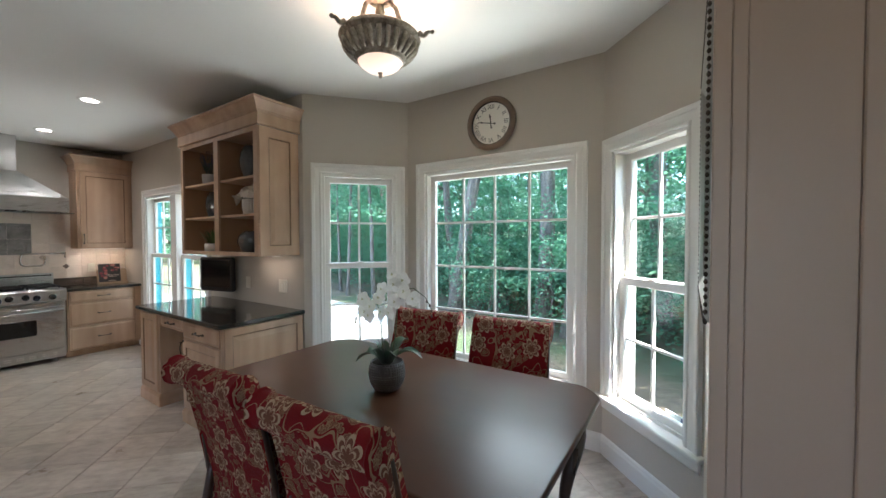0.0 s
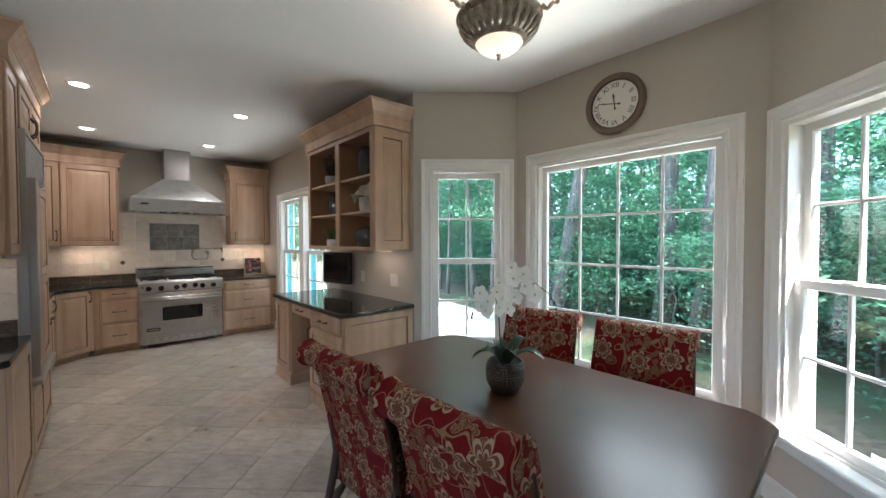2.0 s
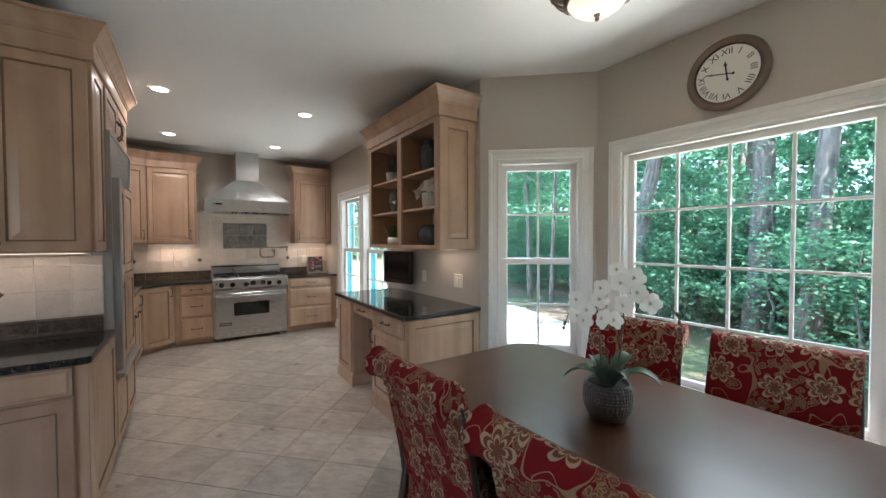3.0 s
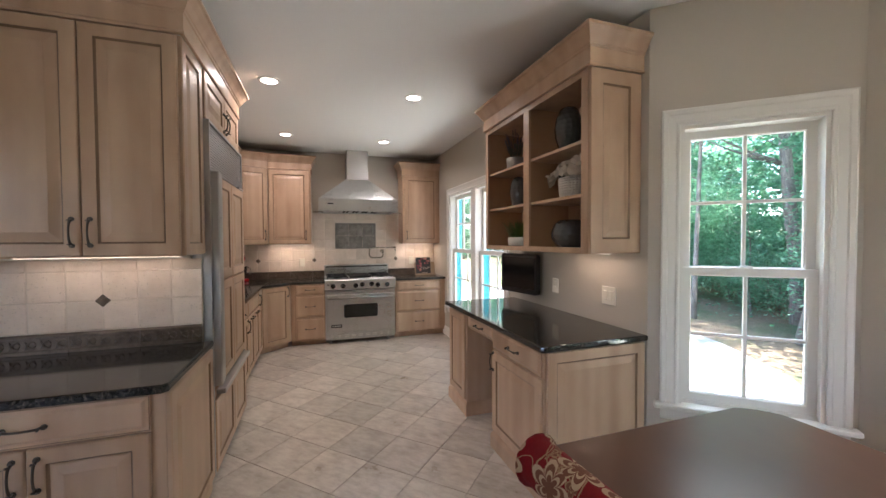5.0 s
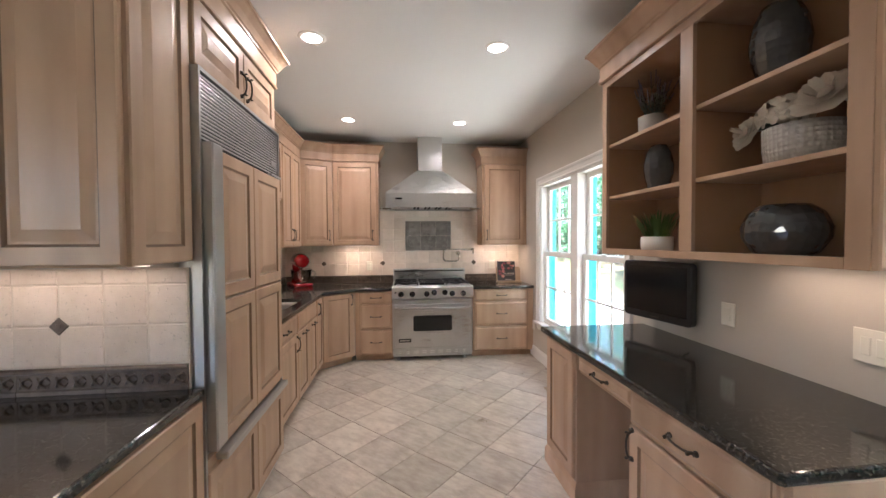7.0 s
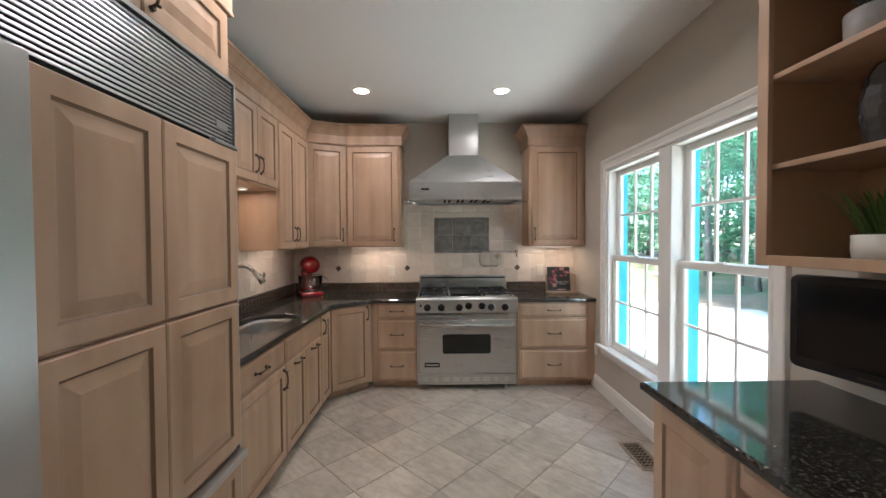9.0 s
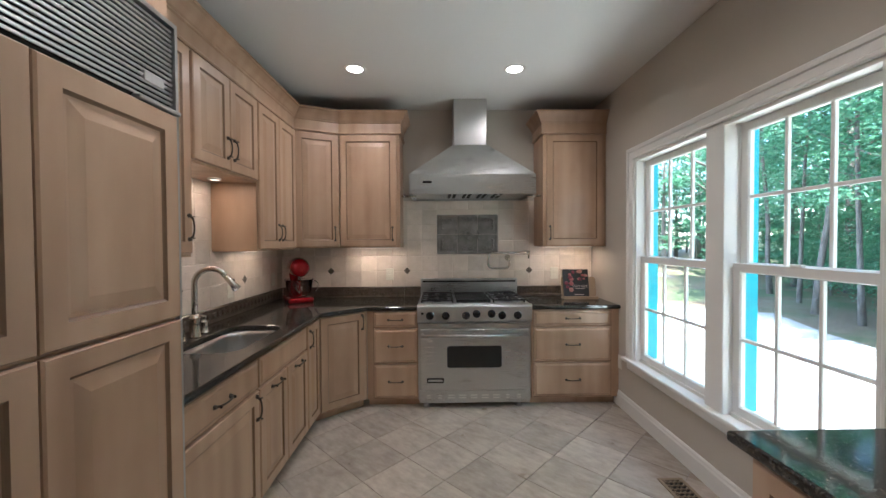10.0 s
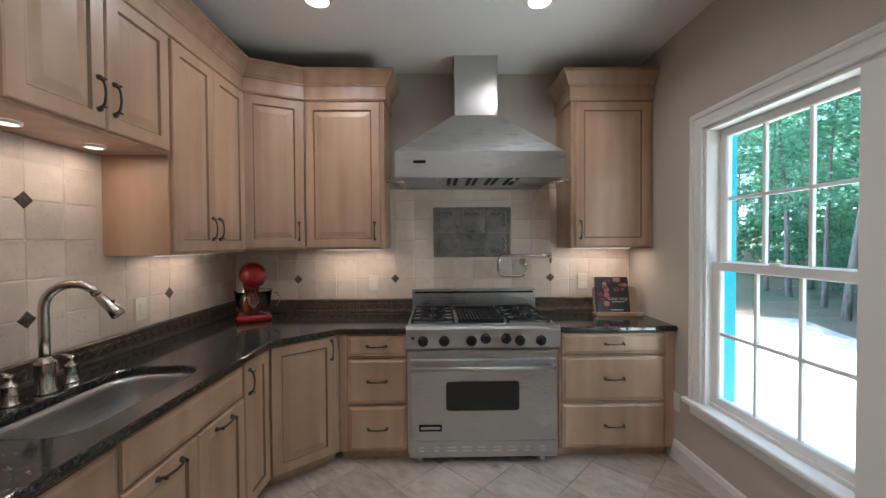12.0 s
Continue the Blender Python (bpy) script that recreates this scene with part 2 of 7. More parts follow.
def sweep(bm, path, profile, closed=False, mat=0, m=None):
    """Sweeps a profile of (outwards, height) points along a flat path with mitred corners; outwards is to the right of the path."""
    m = m or Matrix()
    pts = [Vector(p) for p in path]
    n = len(pts)
    rings = []
    for i, p in enumerate(pts):
        a = pts[i - 1] if i or closed else None
        b = pts[(i + 1) % n] if i < n - 1 or closed else None
        na = Vector(((p - a).normalized().y, -(p - a).normalized().x)) if a is not None else None
        nb = Vector(((b - p).normalized().y, -(b - p).normalized().x)) if b is not None else None
        if na is None or nb is None:
            k = na or nb
        else:
            k = (na + nb) / (1 + na.dot(nb))
        rings.append([bm.verts.new(m @ Vector((p.x + k.x * o, p.y + k.y * o, h))) for o, h in profile])
    for i in range(n if closed else n - 1):
        a, b = rings[i], rings[(i + 1) % n]
        for j in range(len(profile) - 1):
            bm.faces.new((a[j], b[j], b[j + 1], a[j + 1])).material_index = mat
    if not closed and len(profile) > 2:
        bm.faces.new(rings[0]).material_index = mat
        bm.faces.new(rings[-1][::-1]).material_index = mat
    return rings


def fix(bm):
    bmesh.ops.recalc_face_normals(bm, faces=bm.faces[:])
    return bm


def slab(outer, holes, z0, z1, bevel=0.006, seg=2):
    """A flat plate with holes and eased top and bottom edges."""
    bm = bmesh.new()
    edges = []
    for loop in (outer, *holes):
        vs = [bm.verts.new((x, y, z1)) for x, y in loop]
        edges += [bm.edges.new((vs[i], vs[(i + 1) % len(vs)])) for i in range(len(vs))]
    r = bmesh.ops.triangle_fill(bm, edges=edges, use_beauty=True)
    fs = [f for f in r["geom"] if isinstance(f, bmesh.types.BMFace)]
    bmesh.ops.dissolve_limit(bm, angle_limit=0.01, verts=bm.verts[:], edges=bm.edges[:], delimit={"NORMAL"})
    r = bmesh.ops.extrude_face_region(bm, geom=bm.faces[:])
    bmesh.ops.translate(bm, vec=(0, 0, z0 - z1), verts=[v for v in r["geom"] if isinstance(v, bmesh.types.BMVert)])
    fix(bm)
    if bevel:
        es = [e for e in bm.edges if len(e.link_faces) == 2 and abs(e.verts[0].co.z - e.verts[1].co.z) < 1e-5 and any(abs(f.normal.z) < 0.5 for f in e.link_faces)]
        bmesh.ops.bevel(bm, geom=es, offset=bevel, segments=seg, affect="EDGES", profile=0.5)
    return bm


def rect(x0, x1, y0, y1):
    return [(x0, y0), (x1, y0), (x1, y1), (x0, y1)]


def rounded(x0, x1, y0, y1, r, n=5):
    out = []
    for cx, cy, a0 in ((x1 - r, y0 + r, -90), (x1 - r, y1 - r, 0), (x0 + r, y1 - r, 90), (x0 + r, y0 + r, 180)):
        for i in range(n + 1):
            a = radians(a0 + 90 * i / n)
            out.append((cx + r * math.cos(a), cy + r * math.sin(a)))
    return out


# ---- the plan ----
XW, YR, YS, H = -7.22, 2.10, -1.10, 2.80      # far wall, window wall, sink wall, ceiling
YB = 2.80                                      # back wall of the bay
C0, C1, C2, C3 = (-2.87, YR), (-2.245, YB), (-0.505, YB), (0.07, 2.225)
TH = 0.16


def wall(name, a, b, openings=(), label="", z1=H, mat=None):
    """A wall from a to b, with its inner face to the right of that line and openings (u0, u1, z0, z1) through it."""
    a, b = Vector(a), Vector(b)
    length = (b - a).length
    d = (b - a).normalized()
    m = Matrix.Translation((a.x, a.y, 0)) @ Matrix.Rotation(math.atan2(d.y, d.x), 4, "Z")
    bm = bmesh.new()
    u = 0.0
    for u0, u1, w0, w1 in sorted(openings):
        box(bm, u, u0, 0, TH, 0, z1)
        box(bm, u0, u1, 0, TH, 0, w0)
        box(bm, u0, u1, 0, TH, w1, z1)
        u = u1
    box(bm, u, length, 0, TH, 0, z1)
    bmesh.ops.remove_doubles(bm, verts=bm.verts[:], dist=1e-5)
    ob = part(name, bm, mat or M_WALL)
    ob.matrix_world = m
    return tagged(ob, label or "beige painted plaster wall", "wall", kind="structure")


def along(p, q, t):
    return (p[0] + (q[0] - p[0]) * t, p[1] + (q[1] - p[1]) * t)


W1_Z, W2_Z, W3_Z, WK_Z = (0.50, 2.10), (0.43, 2.11), (0.43, 2.09), (0.475, 2.105)
L1 = math.dist(C0, C1)
L3 = math.dist(C2, C3)
W1_U = (0.160, 0.811)           # along the slanted wall from C0
W2_U = (-2.035, -0.705)         # x
W3_U = (0.107, 0.706)           # from C2
WK_U = (-6.36, -4.66)           # x

wall("wall_far", (XW, YS - TH), (XW, YR + TH), label="beige wall behind the range with tiled splashback")
wall("wall_window", (XW, YR), C0, [(WK_U[0] - XW, WK_U[1] - XW, *WK_Z)], "beige painted kitchen wall with a double window")
wall("wall_bay_west", C0, C1, [(*W1_U, *W1_Z)], "beige slanted bay wall with a sash window")
wall("wall_bay_north", C1, C2, [(W2_U[0] - C1[0], W2_U[1] - C1[0], *W2_Z)], "beige bay wall with the large picture window")
wall("wall_bay_east", C2, C3, [(*W3_U, *W3_Z)], "beige slanted bay wall with a sash window")
wall("wall_nook_east", C3, (0.07, 0.99), label="beige breakfast nook side wall")
wall("wall_stub", (0.07 + TH, 0.99), (3.2, 0.99), label="beige wall at the edge of the breakfast nook")
# unseen closing walls; the south opening is added to let daylight in
wall("wall_east", (3.2, 1.2), (3.2, -3.2))
wall("wall_south", (3.2 + TH, -3.2), (-3.8, -3.2), [(2.6, 4.0, 0.3, 2.3)])
wall("wall_hutch", (-3.63, -3.2), (-3.63, -0.45), label="beige wall behind the hutch")
wall("wall_sink", (-3.63 - TH, YS), (XW, YS), label="beige wall behind the sink with tiled splashback")

bm = slab([(XW - 0.3, -3.5), (3.5, -3.5), (3.5, 1.15), (0.26, 1.15), (0.26, 2.25), (-0.45, 2.95), (-2.31, 2.95), (-2.93, 2.26), (XW - 0.3, 2.26)], [], H, H + 0.12, 0.0)
tagged(part("ceiling", bm, M_CEIL), "smooth white painted ceiling", "ceiling", kind="structure")

FLOOR = tagged(part("floor", slab([(XW - 0.1, YS - 0.1), (-3.73, YS - 0.1), (-3.73, -3.35), (3.35, -3.35), (3.35, 1.14), (0.2, 1.14), (0.2, YR + 0.02), (XW - 0.1, YR + 0.02)], [], -0.10, -0.006, 0.0), M_GROUT), "diagonal beige stone tile floor with thin grout", "floor", kind="structure")
bm = bmesh.new()
vs = [bm.verts.new((x, y, -0.006)) for x, y in (C0, (0.12, YR), C3, C2, C1)]
f = bm.faces.new(vs)
r = bmesh.ops.extrude_face_region(bm, geom=[f])
bmesh.ops.translate(bm, vec=(0, 0, -0.09), verts=[v for v in r["geom"] if isinstance(v, bmesh.types.BMVert)])
bmesh.ops.translate(bm, vec=(0, 0.02, 0), verts=[v for v in bm.verts if abs(v.co.y - YR) < 1e-4])
part("bay_floor", fix(bm), M_GROUT, FLOOR)

# baseboards
BASE = [(0, 0), (0.016, 0), (0.016, 0.10), (0.012, 0.112), (0.010, 0.125), (0.003, 0.135), (0, 0.135)]
bm = bmesh.new()
sweep(bm, [(-6.80, YR), (-4.44, YR)], BASE)
sweep(bm, [(-2.86, YR), C0, C1, C2, C3, (0.07, 0.992)], BASE)
sweep(bm, [(0.26, 0.99), (3.2, 0.99), (3.2, -3.2), (-3.63, -3.2), (-3.63, -1.9)], BASE)
tagged(part("baseboard", fix(bm), M_TRIM), "white painted moulded baseboard", "baseboard", kind="structure")

# ---- windows ----
CASE = [(0.0, 0.0), (0.0, 0.016), (0.006, 0.020), (0.016, 0.020), (0.022, 0.015), (0.060, 0.019), (0.066, 0.026), (0.086, 0.030), (0.094, 0.026), (0.094, 0.0)]
M_LINER = material("vinyl_jamb_liner", (0.015, 0.40, 0.50), 0.5)


def sash(parent, m, w, h, cols, rows, stile=0.042, rail=0.05, bottom=0.05, depth=0.035):
    bm = bmesh.new()
    sweep(bm, [(0, 0), (0, h), (w, h), (w, 0)], [(0, 0), (0, depth), (stile, depth), (stile + 0.006, depth - 0.008), (stile + 0.006, 0.008), (stile, 0)], True, m=Matrix.Rotation(radians(90), 4, "X"))
    s = part("sash", fix(bm), M_TRIM, parent, at=m)
    gw, gh = w - 2 * stile, h - 2 * stile
    for i in range(1, cols):
        x = stile + gw * i / cols
        part("muntin", boxes((x - 0.009, x + 0.009, -0.027, -0.006, stile, h - stile), bevel=0.003), M_TRIM, s)
    for j in range(1, rows):
        z = stile + gh * j / rows
        part("muntin", boxes((stile, w - stile, -0.026, -0.007, z - 0.009, z + 0.009), bevel=0.003), M_TRIM, s)
    p = part("pane", boxes((stile, w - stile, -0.019, -0.015, stile, h - stile)), M_GLASS, s)
    p.visible_shadow = False
    return s


def window(name, m, u0, u1, z0, z1, units, meet, cols, rows, label, double=True, sill=True, liner=False, lock=False):
    """A cased window. m: the wall's frame (x along the wall, y outwards). units: (u0, u1) of each sash pair."""
    w = thing(name, m, label, "window", kind="structure")
    up = Matrix.Rotation(radians(90), 4, "X")
    bm = bmesh.new()
    if sill:
        sweep(bm, [(u0 - 0.0, z0), (u0, z1), (u1, z1), (u1, z0)], [(-o, h) for o, h in CASE], m=up)
    else:
        sweep(bm, [(u0, z0), (u0, z1), (u1, z1), (u1, z0)], [(-o, h) for o, h in CASE], True, m=up)
    part("casing", fix(bm), M_TRIM, w)
    part("jamb", boxes((u0, u0 + 0.02, -0.002, TH, z0, z1), (u1 - 0.02, u1, -0.002, TH, z0, z1), (u0 + 0.02, u1 - 0.02, -0.002, TH, z1 - 0.02, z1), (u0 + 0.02, u1 - 0.02, 0.03, TH, z0, z0 + 0.02)), M_TRIM, w)
    if sill:
        part("sill", boxes((u0 - 0.125, u1 + 0.125, -0.055, 0.03, z0 - 0.028, z0 + 0.002), bevel=0.006), M_TRIM, w)
        bm = bmesh.new()
        sweep(bm, [(u0 - 0.09, z0 - 0.028), (u1 + 0.09, z0 - 0.028)], [(0, 0), (0, 0.02), (0.055, 0.018), (0.068, 0.010), (0.075, 0)], m=up)
        part("apron", fix(bm), M_TRIM, w)
    for i, (a, b) in enumerate(units):
        if i:
            part("mullion", boxes((units[i - 1][1], a, -0.018, TH - 0.01, z0 + 0.002, z1 - 0.02), bevel=0.004), M_TRIM, w)
        if double:
            sash(w, Matrix.Translation((a, 0.115, meet - 0.02)), b - a, z1 - 0.02 - meet + 0.02, cols, rows)
            sash(w, Matrix.Translation((a, 0.075, z0 + 0.02)), b - a, meet + 0.022 - z0 - 0.02, cols, rows)
            part("sash_lock", boxes(((a + b) / 2 - 0.03, (a + b) / 2 + 0.03, 0.036, 0.06, meet + 0.02, meet + 0.036), bevel=0.004), M_TRIM, w)
        else:
            sash(w, Matrix.Translation((a, 0.09, z0 + 0.02)), b - a, z1 - z0 - 0.04, cols, rows)
        if liner:
            part("jamb_liner", boxes((a - 0.002, a + 0.006, 0.118, TH + 0.012, z0 + 0.022, z1 - 0.022), (a - 0.002, a + 0.006, 0.078, 0.118, z0 + 0.022, meet - 0.022)), M_LINER, w, "blue-tinted vinyl jamb liner")
    return w


def wall_frame(a, b):
    d = Vector(b) - Vector(a)
    return Matrix.Translation((a[0], a[1], 0)) @ Matrix.Rotation(math.atan2(d.y, d.x), 4, "Z")


window("window_1", wall_frame(C0, C1), *W1_U, *W1_Z, [(W1_U[0] + 0.02, W1_U[1] - 0.02)], 1.27, 2, 2, "white double-hung sash window with divided panes, casing and sill")
window("window_2", Matrix.Translation((0, YB, 0)), *W2_U, *W2_Z, [(W2_U[0] + 0.02, W2_U[1] - 0.02)], 0, 4, 4, "large white picture window with sixteen divided panes", double=False)
window("window_3", wall_frame(C2, C3), *W3_U, *W3_Z, [(W3_U[0] + 0.02, W3_U[1] - 0.02)], 1.235, 2, 2, "white double-hung sash window with sunlit casing and sill")
window("window_4", Matrix.Translation((0, YR, 0)), *WK_U, *WK_Z, [(WK_U[0] + 0.02, -5.54), (-5.40, WK_U[1] - 0.02)], 1.30, 3, 2, "white double sash window looking on the driveway", liner=True)

# ---- lights of the place ----
M_LED = glow("lamp_lens", (1.0, 0.93, 0.82), 1.2)


def recessed_light(x, y):
    t = thing("recessed_light", Matrix.Translation((x, y, H)), "white recessed ceiling downlight switched on", "ceiling light", "kitchen downlights")
    bm = bmesh.new()
    lathe(bm, [(0.062, -0.001), (0.064, -0.007), (0.086, -0.006), (0.090, -0.001)], 28, cap=False)
    part("trim", fix(bm), M_TRIM, t)
    bm = bmesh.new()
    lathe(bm, [(0.063, 0.001), (0.063, -0.004), (0.05, -0.006)], 28)
    part("lens", fix(bm), M_LED, t)
    lamp("downlight", "AREA", pose(x, y, H - 0.012), 0.57, (1.0, 0.94, 0.86), 0.11, spread=150)


# stand-ins for sky light: lamps added high outside each window and in the south opening
lamp("sky_bay_north", "AREA", look((-1.37, YB + 1.25, 2.85), (-1.37, 1.2, 1.0)), 9.5, SKYLIGHT, 1.5, 0.8)
lamp("sky_bay_west", "AREA", look((-3.30, 3.45, 2.95), (-1.9, 1.9, 0.9)), 3.2, SKYLIGHT, 0.8, 0.8)
lamp("sky_bay_east", "AREA", look((0.75, 3.30, 2.95), (-0.8, 1.9, 0.9)), 1.9, SKYLIGHT, 0.8, 0.8)
# added uplights standing in for sunlight bounced off the ground
lamp("ground_bounce_bay", "AREA", look((-1.37, YB + 1.5, -0.25), (-1.37, 1.3, 2.8)), 16.0, (0.96, 1.0, 0.90), 2.6, 1.2)
lamp("ground_bounce_kitchen", "AREA", look((-5.5, YR + 1.6, -0.2), (-5.5, 0.5, 2.8)), 6.0, (0.90, 1.0, 0.90), 2.6, 1.2)
lamp("sky_kitchen", "AREA", look((-5.5, YR + 1.25, 3.05), (-5.5, 0.4, 0.8)), 1.1, SKYLIGHT, 1.9, 0.8)
# added lamp in the made-up south opening, lighting the nook from behind
lamp("sky_south", "AREA", look((0.0, -3.22, 1.3), (-0.3, 1.0, 1.3)), 0.06, SKYLIGHT, 1.3, 1.9)

for x in (-4.62, -6.30):
    for y in (-0.13, 1.115):
        recessed_light(x, y)


# ---- cabinet parts: local x along the front, front at y = 0 facing -y, z up ----
DOOR_STEPS = [(0.0, 0.0, 0), (0.0, 0.015, 0), (0.005, 0.020, 0), (0.058, 0.020, 0), (0.063, 0.014, 1), (0.067, 0.0115, 1), (0.074, 0.0115, 0), (0.106, 0.0185, 0), (0.110, 0.0195, 0)]
END_STEPS = [(0.0, 0.0, 0), (0.0, 0.015, 0), (0.005, 0.020, 0), (0.084, 0.020, 0), (0.089, 0.014, 1), (0.094, 0.0115, 1), (0.102, 0.0115, 0), (0.128, 0.0185, 0), (0.131, 0.0195, 0)]
SLIM_STEPS = [(0.0, 0.0, 0), (0.0, 0.011, 0), (0.004, 0.013, 1), (0.014, 0.0135, 0), (0.024, 0.020, 0), (0.027, 0.0205, 0)]


def panel_mesh(w, h, steps):
    """A raised panel: rings stepping in from the edge, each (inset, proud, material)."""
    bm = bmesh.new()
    k = min(1.0, 0.46 * min(w, h) / steps[-1][0])
    rings = []
    for inset, d, _ in steps:
        i = inset * k
        rings.append([bm.verts.new(p) for p in ((i, -d, i), (w - i, -d, i), (w - i, -d, h - i), (i, -d, h - i))])
    for (a, b), s in zip(zip(rings, rings[1:]), steps[1:]):
        for j in range(4):
            bm.faces.new((a[j], a[(j + 1) % 4], b[(j + 1) % 4], b[j])).material_index = s[2]
    bm.faces.new(rings[-1])
    bm.faces.new(rings[0][::-1])
    return fix(bm)


def handle_mesh(length):
    bm = bmesh.new()
    n = 8
    pts = [(0, -0.027 * math.sin(math.pi * i / n) ** 0.35 - 0.001, length * (i / n - 0.5)) for i in range(n + 1)]
    tube(bm, pts, [0.0065, 0.0052, 0.0046, 0.0043, 0.0043, 0.0043, 0.0046, 0.0052, 0.0065], 8)
    for s in (-1, 1):
        for k in range(2):
            tube(bm, [(0, 0, s * length / 2), (0, -0.004 - 0.008 * k, s * length / 2)], [0.011 - 0.003 * k] * 2, 10)
    for s in (-1, 1):
        tube(bm, [(0, -0.026, s * length * 0.43), (0, -0.026, s * length * 0.47)], [0.008, 0.006], 8)
    return mesh_of("handle", fix(bm), M_PEWTER)


HANDLE = handle_mesh(0.120)


def front(parent, x0, x1, z0, z1, steps=DOOR_STEPS, handle=None, name="door", y=0.0):
    """A door or drawer front with its handle: ("v", x, z) upright or ("h", x, z) level."""
    d = part(name, panel_mesh(x1 - x0, z1 - z0, steps), [M_MAPLE, M_GLAZE], parent, at=Matrix.Translation((x0, y, z0)))
    if handle:
        kind, hx, hz = handle
        m = Matrix.Translation((hx - x0, -0.020, hz - z0))
        if kind == "h":
            m = m @ Matrix.Rotation(radians(90), 4, "Y")
        part("handle", HANDLE, None, d, "dark pewter bow handle", at=m)
    return d


def carcase(parent, w, d, z0, z1, toe=0.0, name="body"):
    bm = bmesh.new()
    if toe:
        box(bm, 0, w, 0.065, d, z0, z0 + toe)
        box(bm, 0, w, 0, d, z0 + toe, z1, bevel=0.0015)
    else:
        box(bm, 0, w, 0, d, z0, z1, bevel=0.0015)
    return part(name, bm, M_MAPLE, parent)


def cabinet(name, m, w, d, z0, z1, label, toe=0.0, group=""):
    t = thing(name, m, label, "cabinet", group)
    carcase(t, w, d, z0, z1, toe)
    return t


CT = 0.89            # counter height
CB = CT - 0.036
G = 0.004
UP0, UP1 = 1.40, 2.455


def far(y):
    return pose(-6.62, y, 0, 0, 0, 90)


# base cabinets on the far wall
c = cabinet("drawer_cabinet", far(-0.115), 0.45, 0.57, 0, CB, "glazed maple three-drawer base cabinet beside the range", 0.075)
for z0, z1 in ((0.705, 0.845), (0.395, 0.695), (0.085, 0.385)):
    front(c, 0.055, 0.442, z0, z1, SLIM_STEPS, ("h", 0.248, (z0 + z1) / 2), "drawer")
c = cabinet("drawer_cabinet", far(1.325), 0.772, 0.57, 0, CB, "glazed maple three-drawer base cabinet under the corner counter", 0.075)
for z0, z1 in ((0.705, 0.845), (0.395, 0.695), (0.085, 0.385)):
    front(c, 0.015, 0.70, z0, z1, SLIM_STEPS, ("h", 0.36, (z0 + z1) / 2), "drawer")
# the diagonal corner
DA, DB = Vector((-6.335, -0.45)), Vector((-6.62, -0.118))
dw = (DB - DA).length
dang = math.degrees(math.atan2(DB.y - DA.y, DB.x - DA.x))
t = thing("corner_cabinet", pose(DA.x, DA.y, 0, 0, 0, dang), "glazed maple diagonal corner base cabinet with one door", "cabinet")
carcase(t, dw, 0.25, 0, CB, 0.075)
front(t, 0.012, dw - 0.03, 0.09, 0.845, DOOR_STEPS, ("v", dw - 0.058, 0.765))


def sink_side(x):
    return pose(x, -0.45, 0, 0, 0, 180)


X_FR = -4.615
c = cabinet("base_cabinet", sink_side(X_FR), 0.702, 0.62, 0, CB, "glazed maple base cabinet with a drawer over a door", 0.085)
front(c, 0.020, 0.696, 0.69, 0.845, SLIM_STEPS, ("h", 0.36, 0.765), "drawer")
front(c, 0.020, 0.696, 0.10, 0.68, DOOR_STEPS, ("v", 0.662, 0.60))
c = cabinet("sink_cabinet", sink_side(-5.317), 0.723, 0.62, 0, CB - 0.22, "glazed maple sink cabinet with a false drawer and two doors", 0.085)
part("rail", boxes((0, 0.723, 0.0, 0.02, CB - 0.22, CB)), M_MAPLE, c)
front(c, 0.006, 0.717, 0.69, 0.845, SLIM_STEPS, None, "false_drawer")
front(c, 0.006, 0.358, 0.10, 0.68, DOOR_STEPS, ("h", 0.20, 0.645))
front(c, 0.364, 0.717, 0.10, 0.68, DOOR_STEPS, ("h", 0.54, 0.645))
c = cabinet("base_cabinet", sink_side(-6.040), 0.295, 0.62, 0, CB, "narrow glazed maple base cabinet with one door", 0.085)
front(c, 0.008, 0.27, 0.10, 0.845, DOOR_STEPS, ("v", 0.045, 0.745))

# wall cabinets
t = cabinet("wall_cabinet", pose(-6.88, 1.50, 0, 0, 0, 90), 0.597, 0.338, UP0, UP1, "glazed maple wall cabinet beside the window wall")
front(t, 0.03, 0.565, UP0 + 0.012, UP1 - 0.01, DOOR_STEPS, ("v", 0.062, UP0 + 0.13))
t = cabinet("wall_cabinet", pose(-6.88, -0.41, 0, 0, 0, 90), 0.565, 0.338, UP0, UP1, "glazed maple wall cabinet beside the range hood")
front(t, 0.008, 0.535, UP0 + 0.012, UP1 - 0.01, DOOR_STEPS, ("v", 0.495, UP0 + 0.13))
UA, UB = Vector((-6.715, -0.77)), Vector((-6.88, -0.412))
uw = (UB - UA).length
uang = math.degrees(math.atan2(UB.y - UA.y, UB.x - UA.x))
t = thing("wall_cabinet", pose(UA.x, UA.y, 0, 0, 0, uang), "glazed maple diagonal corner wall cabinet", "cabinet")
carcase(t, uw, 0.15, UP0, UP1)
front(t, 0.006, uw - 0.008, UP0 + 0.012, UP1 - 0.01, DOOR_STEPS, ("v", uw - 0.045, UP0 + 0.13))


def sink_up(x):
    return pose(x, -0.77, 0, 0, 0, 180)


